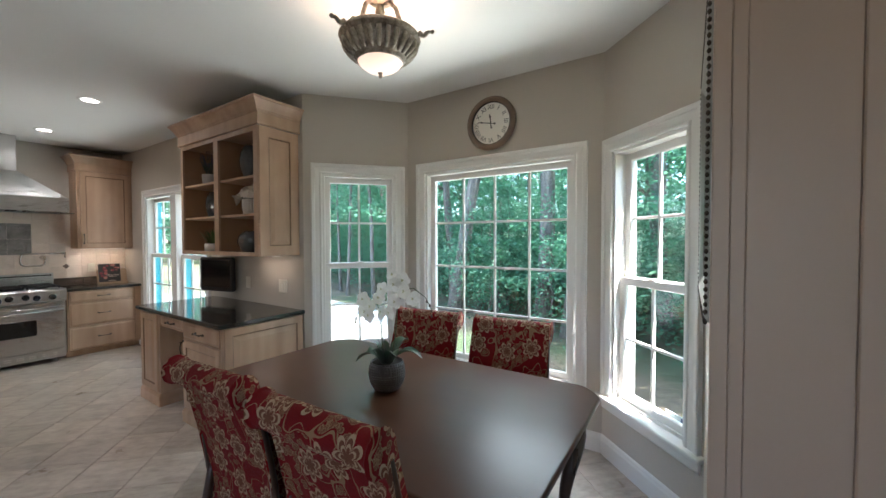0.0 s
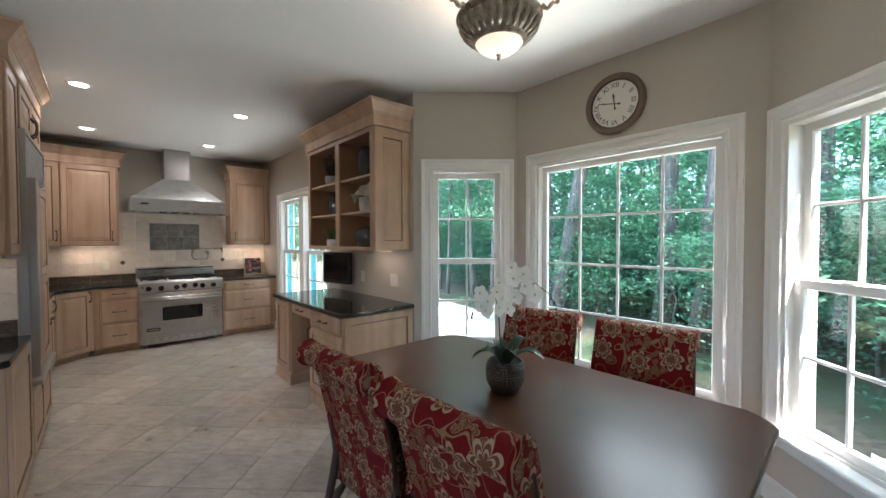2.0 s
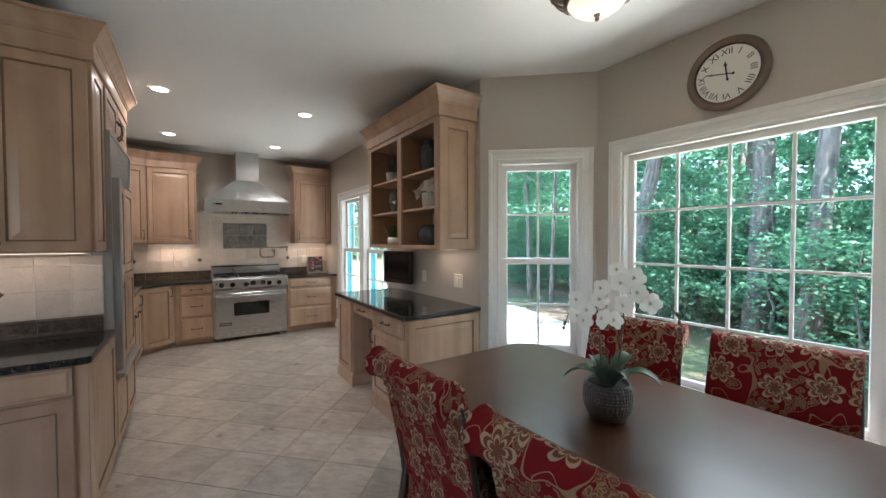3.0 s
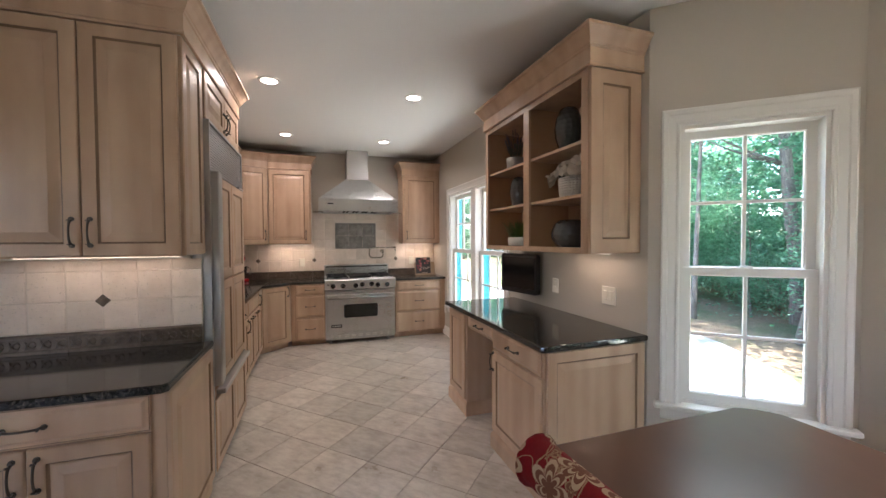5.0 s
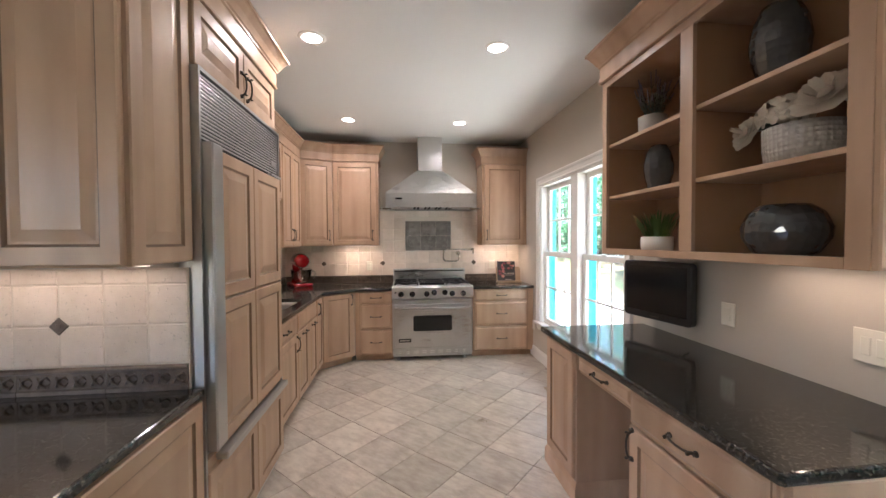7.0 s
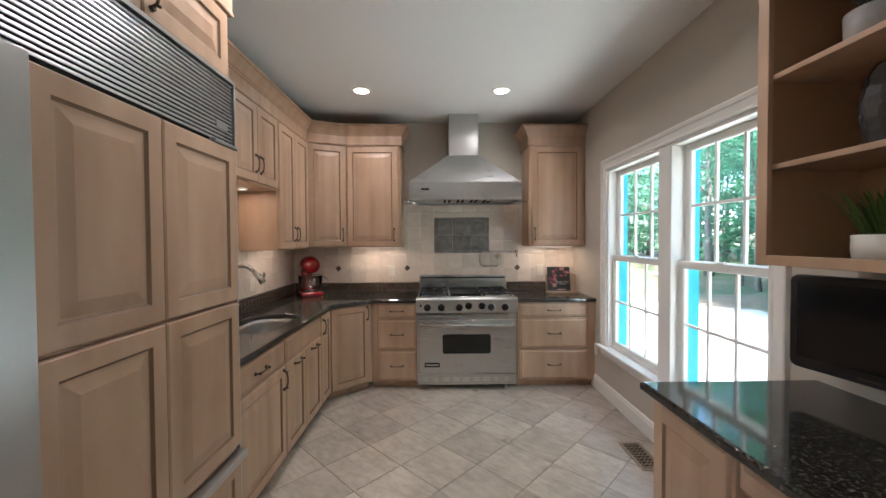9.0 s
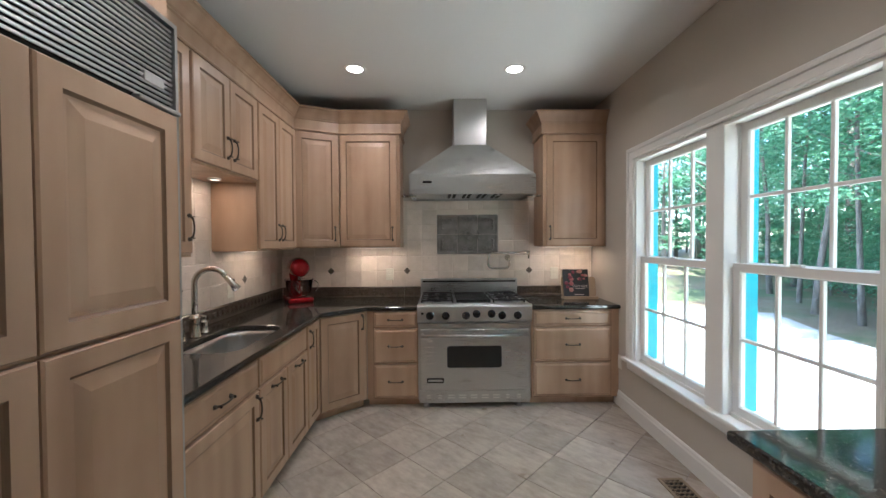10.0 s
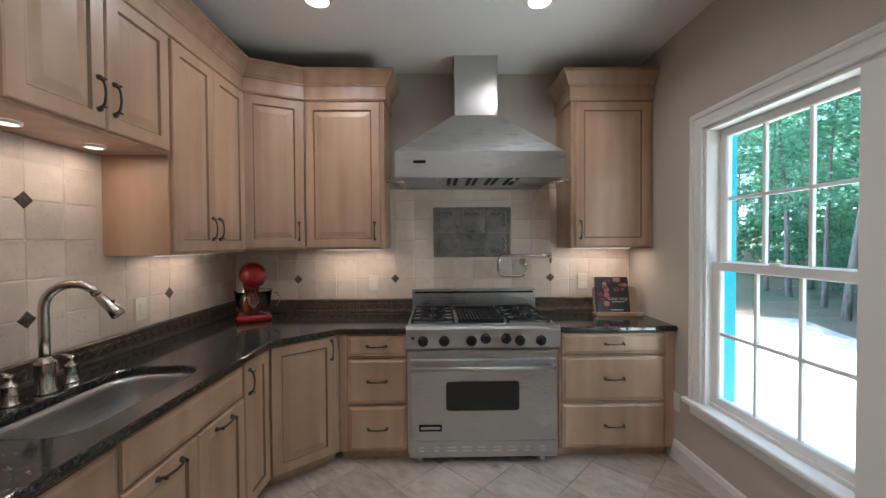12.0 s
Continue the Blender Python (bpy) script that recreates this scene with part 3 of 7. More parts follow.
t = cabinet("wall_cabinet", sink_up(-6.02), 0.694, 0.327, UP0 - 0.01, UP1, "tall glazed maple wall cabinet with two doors")
front(t, 0.012, 0.349, UP0 + 0.005, UP1 - 0.01, DOOR_STEPS, ("v", 0.318, UP0 + 0.13))
front(t, 0.353, 0.688, UP0 + 0.005, UP1 - 0.01, DOOR_STEPS, ("v", 0.385, UP0 + 0.13))
t = cabinet("wall_cabinet", sink_up(-5.312), 0.706, 0.327, 1.875, UP1, "short glazed maple wall cabinet over the sink")
front(t, 0.008, 0.350, 1.89, UP1 - 0.01, DOOR_STEPS, ("v", 0.318, 2.02))
front(t, 0.356, 0.698, 1.89, UP1 - 0.01, DOOR_STEPS, ("v", 0.388, 2.02))
t = cabinet("wall_cabinet", sink_up(X_FR), 0.695, 0.327, UP0 - 0.02, UP1, "glazed maple wall cabinet beside the refrigerator")
front(t, 0.03, 0.68, UP0, UP1 - 0.01, DOOR_STEPS, ("v", 0.65, UP0 + 0.13))

CROWN = [(0.0, 0.0), (0.016, 0.0), (0.019, 0.010), (0.014, 0.018), (0.014, 0.098), (0.022, 0.105), (0.022, 0.112), (0.030, 0.120), (0.046, 0.150), (0.068, 0.182), (0.074, 0.186), (0.080, 0.188), (0.080, 0.205), (0.0, 0.205)]


def crown(path, z, label):
    bm = bmesh.new()
    sweep(bm, path, [(o, z + h) for o, h in CROWN])
    return tagged(part("crown_moulding", fix(bm), M_MAPLE), label, "crown moulding")


crown([(X_FR + 0.0, -0.77), tuple(UA), tuple(UB), (-6.88, 0.155), (XW + 0.004, 0.155)], UP1, "maple crown moulding over the sink wall cabinets")
crown([(XW + 0.004, 1.50), (-6.88, 1.50), (-6.88, YR - 0.004)], UP1, "maple crown moulding over the corner wall cabinet")


# ---- worktops ----
SINK = rounded(-5.90, -5.27, -0.885, -0.535, 0.10)
top = part("worktop", slab([(XW + 0.002, 0.336), (-6.59, 0.336), (-6.59, -0.105), (-6.315, -0.42), (X_FR, -0.42), (X_FR, YS + 0.002), (XW + 0.002, YS + 0.002)], [SINK], CB, CT, 0.010, 3), M_GRANITE)
tagged(top, "polished black granite worktop round the sink corner", "worktop")
tagged(part("worktop", slab(rect(XW + 0.002, -6.59, 1.322, YR - 0.002), [], CB, CT, 0.010, 3), M_GRANITE), "polished black granite worktop beside the range", "worktop")

# sink bowl
bm = bmesh.new()
rings = []
for k, (off, z) in enumerate([(0.014, CB - 0.001), (0.004, CB - 0.002), (0.0, CB - 0.03), (-0.012, CB - 0.15), (-0.05, CB - 0.19), (-0.12, CB - 0.20)]):
    rings.append([bm.verts.new((x, y, z)) for x, y in rounded(-5.90 - off, -5.27 + off, -0.885 - off, -0.535 + off, 0.10 + off * 0.5)])
for a, b in zip(rings, rings[1:]):
    for i in range(len(a)):
        f = bm.faces.new((a[i], a[(i + 1) % len(a)], b[(i + 1) % len(a)], b[i]))
        f.smooth = True
bm.faces.new(rings[-1])
t = tagged(part("sink", fix(bm), M_STEEL), "undermount stainless steel sink bowl in the black worktop", "sink")
bm = bmesh.new()
lathe(bm, [(0.045, 0.0), (0.043, 0.004), (0.03, 0.003), (0.028, -0.004)], 20, (-5.6, -0.70, CB - 0.200))
part("drain", fix(bm), M_NICKEL, t)

# ---- range ----
RW = 0.982
rg = thing("range_cooker", pose(-6.60, 0.330, 0, 0, 0, 90), "stainless steel professional gas range with black knobs", "range")
bm = bmesh.new()
box(bm, 0, RW, 0.0, 0.61, 0.07, 0.74, bevel=0.002)
box(bm, 0, RW, -0.02, 0.61, 0.748, 0.905, bevel=0.003)
part("body", bm, M_STEEL, rg)
bm = bmesh.new()
rng = [(-0.038, 0.770), (-0.022, 0.752), (0.0, 0.750), (0.0, 0.900), (-0.012, 0.912), (-0.034, 0.905), (-0.046, 0.890)]
va = [bm.verts.new((-0.004, y, z)) for y, z in rng]
vb = [bm.verts.new((RW + 0.004, y, z)) for y, z in rng]
for i in range(len(rng)):
    j = (i + 1) % len(rng)
    bm.faces.new((va[i], va[j], vb[j], vb[i]))
bm.faces.new(va)
bm.faces.new(vb[::-1])
part("control_panel", fix(bm), M_STEEL, rg)
door = part("oven_door", boxes((0.02, RW - 0.02, -0.035, -0.001, 0.165, 0.692), bevel=0.005), M_STEEL, rg)
bm = slab(rounded(0.250, 0.722, 0.362, 0.552, 0.022), [], -0.002, 0.002, 0.001, 1)
bm.transform(Matrix.Translation((0, -0.0365, 0)) @ Matrix.Rotation(radians(90), 4, "X"))
M_OVENGLASS = material("oven_glass", (0.012, 0.013, 0.013), 0.06)
part("window", bm, M_OVENGLASS, door, "black oven window")
bm = bmesh.new()
tube(bm, [(0.03, -0.085, 0.648), (RW - 0.03, -0.085, 0.648)], 0.0115, 12)
for x in (0.04, RW - 0.04):
    box(bm, x - 0.012, x + 0.012, -0.088, -0.033, 0.634, 0.662, bevel=0.004)
part("handle", bm, M_STEEL, door, "round steel oven handle")
bm = boxes((0.075, 0.222, -0.040, -0.034, 0.232, 0.274), bevel=0.001)
part("badge", bm, M_BLACK, door, "black maker's badge with pale bar")
part("badge_bar", boxes((0.086, 0.211, -0.0415, -0.0395, 0.245, 0.262)), M_STEEL, door)
drip = part("lower_panel", boxes((0.012, RW - 0.012, -0.022, -0.001, 0.052, 0.158), bevel=0.003), M_STEEL, rg)
M_SLOT = material("vent_slot", (0.75, 0.75, 0.72), 0.35, 1.0)
for i in range(9):
    x = 0.09 + 0.785 * i / 8
    w = 0.016 if i in (0, 1, 7, 8) else 0.03
    for z in (0.096, 0.118):
        part("slot", boxes((x - w, x + w, -0.0245, -0.021, z - 0.005, z + 0.005), bevel=0.001), M_SLOT, drip)
for x in (0.07, RW - 0.10):
    bm = bmesh.new()
    lathe(bm, [(0.032, 0.0), (0.032, 0.012), (0.022, 0.02), (0.022, 0.075)], 16, (x, 0.05, 0))
    part("leg", fix(bm), M_STEEL, rg)
    bm = bmesh.new()
    lathe(bm, [(0.032, 0.0), (0.032, 0.012), (0.022, 0.02), (0.022, 0.075)], 16, (x, 0.52, 0))
    part("leg", fix(bm), M_STEEL, rg)
bm = bmesh.new()
lathe(bm, [(0.030, 0.0), (0.034, 0.003), (0.034, 0.010), (0.027, 0.012), (0.025, 0.034), (0.021, 0.038)], 20)
box(bm, -0.005, 0.005, -0.024, 0.024, 0.034, 0.050, bevel=0.003)
KNOB = mesh_of("knob", fix(bm), M_BLACK)
bm = bmesh.new()
lathe(bm, [(0.040, 0.0), (0.040, 0.004), (0.034, 0.005)], 24)
BEZEL = mesh_of("bezel", fix(bm), M_STEEL)
for x, dz in ((0.105, 0), (0.24, 0), (0.415, 0.0), (0.505, 0.014), (0.635, 0.014), (0.725, 0), (0.86, 0)):
    m = Matrix.Translation((x, -0.041, 0.815 + dz)) @ Matrix.Rotation(radians(86), 4, "X")
    k = part("knob", KNOB, None, rg, at=m, label="black control knob")
    part("bezel", BEZEL, None, k)
part("indicator", boxes((0.03, 0.05, -0.046, -0.04, 0.825, 0.845), bevel=0.002), M_BLACK, rg)
# hob
part("hob", boxes((0.012, RW - 0.012, -0.005, 0.60, 0.906, 0.914), bevel=0.002), M_STEEL, rg)
bg = part("backguard", boxes((0.0, RW, 0.555, 0.605, 0.905, 1.075), bevel=0.004), M_STEEL, rg)
# flat dark strip: the vent opening's shade is put in as colour
part("vent_strip", boxes((0.02, RW - 0.02, 0.550, 0.556, 1.040, 1.055), bevel=0.001), M_DARK, bg)
for gx in (0.025, 0.655):
    bm = bmesh.new()
    w = 0.285
    for yy in (0.02, 0.27, 0.52):
        box(bm, gx, gx + w, yy, yy + 0.014, 0.930, 0.944, bevel=0.002)
    for xx in (gx, gx + w - 0.014):
        box(bm, xx, xx + 0.014, 0.02, 0.534, 0.930, 0.944, bevel=0.002)
        for yy in (0.02, 0.27, 0.52):
            box(bm, xx, xx + 0.014, yy, yy + 0.014, 0.914, 0.930)
    for cy in (0.152, 0.402):
        cx = gx + w / 2
        for a in range(8):
            an = math.pi * a / 4 + math.pi / 8 * 0
            tube(bm, [(cx + 0.035 * math.cos(an), cy + 0.035 * math.sin(an), 0.940), (cx + 0.125 * math.cos(an), cy + 0.115 * math.sin(an), 0.938)], 0.006, 6)
    part("grate", bm, M_IRON, rg, "black cast iron grate")
    for cy in (0.152, 0.402):
        bm = bmesh.new()
        lathe(bm, [(0.060, 0.914), (0.056, 0.922), (0.045, 0.924), (0.045, 0.932), (0.036, 0.936)], 20, (gx + w / 2, cy, 0))
        part("burner", fix(bm), M_BLACK, rg)
bm = bmesh.new()
box(bm, 0.335, 0.635, 0.02, 0.035, 0.916, 0.940)
box(bm, 0.335, 0.635, 0.52, 0.535, 0.916, 0.940)
for i in range(13):
    x = 0.338 + 0.283 * i / 12
    box(bm, x, x + 0.012, 0.02, 0.53, 0.925, 0.942, bevel=0.002)
part("grill", bm, M_IRON, rg, "black ribbed char grill")

# ---- hood ----
hd = thing("range_hood", pose(-6.65, 0.257, 0, 0, 0, 90), "brushed stainless steel chimney range hood", "range hood")
HW, HX = 1.118, -6.65
bm = bmesh.new()
D = abs(XW - HX) - 0.004
px0, px1, pd = 0.40, 0.722, D - 0.31
quad = lambda x0, x1, y0, y1, z: [bm.verts.new(p) for p in ((x0, y0, z), (x1, y0, z), (x1, y1, z), (x0, y1, z))]
rings = [quad(0.03, HW - 0.03, 0.03, D, 1.872), quad(0, HW, 0, D, 1.872), quad(0, HW, 0, D, 2.045), quad(px0, px1, pd, D, 2.365)]
for a, b in zip(rings, rings[1:]):
    for i in range(4):
        bm.faces.new((a[i], a[(i + 1) % 4], b[(i + 1) % 4], b[i]))
inner = quad(0.03, HW - 0.03, 0.03, D - 0.03, 1.91)
for i in range(4):
    bm.faces.new((rings[0][i], rings[0][(i + 1) % 4], inner[(i + 1) % 4], inner[i]))
part("canopy", fix(bm), M_STEEL, hd)
part("filter_tray", boxes((0.032, HW - 0.032, 0.032, D - 0.03, 1.885, 1.909)), M_STEEL, hd)
for i in range(12):
    x = 0.30 + 0.51 * i / 11
    # two baffles in three are near-black, painted as the shaded slots
    part("baffle", boxes((x, x + 0.026, 0.06, 0.36, 1.872, 1.884), bevel=0.003), M_DARK if i % 3 else M_STEEL, hd)
part("chimney", boxes((px0 + 0.004, px1 - 0.004, pd + 0.004, D, 2.355, H - 0.002), bevel=0.003), M_STEELV, hd)
part("badge", boxes((0.12, 0.20, -0.006, 0.0, 1.965, 1.985), bevel=0.001), M_BLACK, hd, "small dark maker's badge")
for x in (0.30, 0.80):
    bm = bmesh.new()
    lathe(bm, [(0.030, 1.880), (0.030, 1.870)], 16, (x, 0.12, 0))
    part("hood_lamp", fix(bm), M_STEEL, hd)
for x0, x1 in ((-0.055, 0.06), (HW - 0.06, HW + 0.055)):
    bm = bmesh.new()
    tube(bm, [(x0, 0.10, 1.862), (x1, 0.10, 1.862)], 0.009, 8)
    lathe(bm, [(0.018, 1.853), (0.018, 1.871)], 12, (x0 if x0 < 0 else x1, 0.10, 0))
    part("utensil_rail", fix(bm), M_NICKEL, hd)

# ---- refrigerator ----
FX0, FX1, FY = -3.632, -4.608, -0.375
FWD = FX0 - FX1
fr = thing("refrigerator", pose(FX0, FY, 0, 0, 0, 180), "built-in refrigerator with maple panels and steel grille", "refrigerator")
M_FGRILLE = steel("grille_steel", (1, 60, 60), (0.62, 0.61, 0.60), 0.3)
part("body", boxes((0.034, FWD - 0.004, 0.01, 0.70, 0.0, 2.155)), M_FGRILLE, fr)
part("frame_trim", boxes((0.0, 0.014, -0.03, 0.02, 0.08, 2.16), (FWD - 0.012, FWD, -0.03, 0.02, 0.08, 2.16), (0.014, FWD - 0.012, -0.03, 0.015, 2.145, 2.16)), M_STEELV, fr)
d = part("door", boxes((0.115, FWD - 0.014, -0.018, 0.008, 0.570, 1.862), bevel=0.002), M_MAPLE, fr)
part("handle", boxes((0.018, 0.108, -0.070, 0.008, 0.60, 1.866), bevel=0.006), M_STEELV, fr, "full-height brushed steel handle")
mid = 0.524
for x0, x1 in ((0.118, mid - 0.003), (mid + 0.003, FWD - 0.016)):
    for z0, z1 in ((1.212, 1.860), (0.573, 1.202)):
        front(d, x0, x1, z0, z1, DOOR_STEPS, None, "panel", -0.018)
d = part("drawer", boxes((0.012, FWD - 0.014, -0.018, 0.008, 0.085, 0.555), bevel=0.002), M_MAPLE, fr)
for x0, x1 in ((0.014, mid - 0.003), (mid + 0.003, FWD - 0.016)):
    front(d, x0, x1, 0.09, 0.512, DOOR_STEPS, None, "panel", -0.018)
part("pull", boxes((0.105, FWD - 0.016, -0.070, -0.018, 0.520, 0.552), bevel=0.005), M_STEELV, d, "brushed steel drawer pull")
part("kickplate", boxes((0.0, FWD, 0.03, 0.06, 0.0, 0.08)), M_BLACK, fr)
# backing sheet coloured near-black for the shade between the slats
gr = part("grille", boxes((0.014, FWD - 0.012, -0.012, 0.010, 1.874, 2.145)), M_DARK, fr, "louvred steel grille on a black sheet standing for shade")
bm = boxes((0.0, FWD - 0.028, -0.004, 0.004, -0.004, 0.004), bevel=0.0015)
bm.transform(Matrix.Rotation(radians(25), 4, "X"))
SLAT = mesh_of("slat", bm, M_FGRILLE)
for i in range(17):
    part("slat", SLAT, None, gr, at=Matrix.Translation((0.015, -0.018, 1.884 + 0.0156 * i)))
part("hinge", boxes((FWD - 0.17, FWD + 0.0, -0.040, -0.012, 1.864, 1.878), bevel=0.003), M_STEELV, fr)
part("badge", boxes((FWD - 0.135, FWD - 0.055, -0.026, -0.012, 1.93, 1.96), bevel=0.002), M_STEELV, fr, "small steel maker's badge")
# cabinet above the refrigerator
t = cabinet("wall_cabinet", pose(FX0, -0.385, 0, 0, 0, 180), FWD, 0.70, 2.162, UP1, "glazed maple cabinet over the refrigerator with two doors")
front(t, 0.012, FWD / 2 - 0.003, 2.172, UP1 - 0.008, DOOR_STEPS, ("v", FWD / 2 - 0.035, 2.265))
front(t, FWD / 2 + 0.003, FWD - 0.012, 2.172, UP1 - 0.008, DOOR_STEPS, ("v", FWD / 2 + 0.035, 2.265))
# end panels that close the refrigerator in
part("side_panel", boxes((FWD + 0.001, FWD + 0.003, 0.017, 0.715, 0.0, 2.16)), M_MAPLE, fr, "maple side panel")

# ---- hutch ----
HXF = -2.96
HC = 0.88
HB = HC - 0.036
t = thing("hutch", pose(HXF, -1.62, 0, 0, 0, 90), "glazed maple hutch base with drawers over doors", "cabinet")
HL = 1.62 - 0.362
carcase(t, HL, 0.665, 0, HB, 0.085)
e = HL - 0.052
front(t, e - 0.776, e, 0.692, 0.836, SLIM_STEPS, ("h", e - 0.388, 0.765), "drawer")
front(t, e - 0.776, e - 0.390, 0.10, 0.682, DOOR_STEPS, ("v", e - 0.424, 0.585))
front(t, e - 0.386, e, 0.10, 0.682, DOOR_STEPS, ("v", e - 0.352, 0.585))
front(t, 0.02, e - 0.782, 0.692, 0.836, SLIM_STEPS, ("h", (e - 0.762) / 2, 0.765), "drawer")
front(t, 0.02, e - 0.782, 0.10, 0.682, DOOR_STEPS, ("v", 0.055, 0.585))
pn = part("end_panel", panel_mesh(0.650, 0.745, DOOR_STEPS), [M_MAPLE, M_GLAZE], t)
pn.matrix_local = Matrix.Translation((HL - 0.001, 0.006, 0.088)) @ Matrix.Rotation(radians(90), 4, "Z")
tagged(part("worktop", slab([(-3.625, -1.64), (-2.92, -1.64), (-2.92, -0.362), (-2.94, -0.342), (-3.625, -0.342)], [], HB, HC, 0.010, 3), M_GRANITE), "polished black granite worktop of the hutch", "worktop")
t = thing("wall_cabinet", pose(-3.29, -1.62, 0, 0, 0, 90), "glazed maple hutch wall cabinet with tall doors", "cabinet")
carcase(t, 1.62 - 0.392, 0.34, UP0 - 0.015, UP1)
for k, y0 in enumerate((-0.770, -1.155, -1.54)):
    x0 = y0 + 1.62
    front(t, x0, x0 + 0.379, UP0 - 0.010, UP1 - 0.01, DOOR_STEPS, ("v", x0 + (0.032 if k == 0 else 0.350), UP0 + 0.10))
part("end_panel", panel_mesh(0.335, UP1 - UP0 + 0.010, DOOR_STEPS), [M_MAPLE, M_GLAZE], t, at=Matrix.Translation((1.62 - 0.393, 0.003, UP0 - 0.013)) @ Matrix.Rotation(radians(90), 4, "Z"))
crown([(-3.29, -1.62), (-3.29, -0.375), (FX1 - 0.004, -0.375), (FX1 - 0.004, -0.685)], UP1, "maple crown moulding over the hutch and refrigerator")

# ---- desk ----
DX0, DX1, DY = -4.40, -2.885, 1.40
t = thing("desk_cabinet", pose(DX0, DY, 0), "glazed maple desk with kneehole, drawers and end panel", "desk")
W = DX1 - DX0
DTOP = 0.885
DBOT = DTOP - 0.036
part("pedestal", boxes((W - 0.62, W, 0.0, 0.69, 0.0, DBOT), bevel=0.002), M_MAPLE, t)
part("side_pedestal", boxes((0.0, 0.40, 0.0, 0.69, 0.0, DBOT), bevel=0.002), M_MAPLE, t)
part("back_panel", boxes((0.40, W - 0.62, 0.66, 0.69, 0.0, DBOT)), M_MAPLE, t)
part("apron", boxes((0.40, W - 0.62, 0.02, 0.66, 0.73, DBOT)), M_MAPLE, t)
front(t, W - 0.61, W - 0.012, 0.70, 0.84, SLIM_STEPS, ("h", W - 0.31, 0.772), "drawer")
front(t, W - 0.61, W - 0.012, 0.13, 0.69, DOOR_STEPS, ("v", W - 0.585, 0.62))
front(t, 0.405, W - 0.625, 0.745, 0.835, SLIM_STEPS, ("h", (W - 0.22) / 2, 0.79), "drawer", 0.02)
front(t, 0.02, 0.385, 0.13, 0.835, DOOR_STEPS)
part("end_panel", panel_mesh(0.675, 0.715, DOOR_STEPS), [M_MAPLE, M_GLAZE], t, at=Matrix.Translation((W - 0.001, 0.008, 0.128)) @ Matrix.Rotation(radians(90), 4, "Z"))
PLINTH = [(0, 0), (0.018, 0), (0.018, 0.085), (0.012, 0.10), (0.004, 0.112), (0, 0.112)]
for path in ([(0.0, 0.69), (0.0, 0.0), (0.40, 0.0), (0.40, 0.66)], [(W - 0.62, 0.66), (W - 0.62, 0.0), (W, 0.0), (W, 0.69)]):
    bm = bmesh.new()
    sweep(bm, path, PLINTH)
    part("plinth", fix(bm), M_MAPLE, t)
tagged(part("worktop", slab([(-4.45, 1.365), (-2.862, 1.362), (-2.850, 1.374), (-2.862, YR - 0.002), (-4.45, YR - 0.002)], [], DBOT, DTOP, 0.010, 3), M_GRANITE), "polished black granite desk top", "worktop")

# ---- open shelf cabinet ----
SX0, SX1, SY, SZ0, SZ1 = -4.315, -2.935, 1.72, 1.372, 2.445
t = thing("shelf_cabinet", pose(SX0, SY, 0), "maple open shelf cabinet over the desk with four shelves", "shelf")
W = SX1 - SX0
SD = YR - SY - 0.003
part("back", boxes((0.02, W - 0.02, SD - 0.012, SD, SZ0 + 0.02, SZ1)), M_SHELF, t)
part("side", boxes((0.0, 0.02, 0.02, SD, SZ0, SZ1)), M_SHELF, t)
part("side", boxes((W - 0.02, W, 0.02, SD, SZ0, SZ1)), M_MAPLE, t)
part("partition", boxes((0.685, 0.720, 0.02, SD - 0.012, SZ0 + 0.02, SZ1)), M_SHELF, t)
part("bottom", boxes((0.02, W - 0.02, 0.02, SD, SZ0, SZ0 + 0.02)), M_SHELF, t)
part("top", boxes((0.0, W, 0.02, SD, SZ1 - 0.02, SZ1 + 0.002)), M_MAPLE, t)
bm = bmesh.new()
for b in ((0, 0.045, SZ0, SZ1), (W - 0.062, W, SZ0, SZ1), (0.665, 0.740, SZ0 + 0.035, SZ1 - 0.04), (0.045, W - 0.062, SZ0, SZ0 + 0.035), (0.045, W - 0.062, SZ1 - 0.04, SZ1)):
    box(bm, b[0], b[1], 0.0, 0.02, b[2], b[3], bevel=0.0015)
part("face_frame", bm, M_MAPLE, t)
for z in (1.725, 2.045):
    part("shelf", boxes((0.02, 0.685, 0.025, SD - 0.012, z - 0.012, z + 0.008), bevel=0.002), M_MAPLE, t)
    part("shelf", boxes((0.720, W - 0.02, 0.025, SD - 0.012, z - 0.012, z + 0.008), bevel=0.002), M_MAPLE, t)
part("end_panel", panel_mesh(SD - 0.008, SZ1 - SZ0 - 0.006, END_STEPS), [M_MAPLE, M_GLAZE], t, at=Matrix.Translation((W - 0.001, 0.004, SZ0 + 0.003)) @ Matrix.Rotation(radians(90), 4, "Z"))
crown([(SX0, YR - 0.004), (SX0, SY), (SX1 + 0.018, SY), (SX1 + 0.018, YR - 0.004)], SZ1, "maple crown moulding over the open shelves")

# ---- table ----
TZ = 0.76
tb = thing("dining_table", pose(0, 0, 0), "dark polished wooden dining table with cabriole legs", "table")


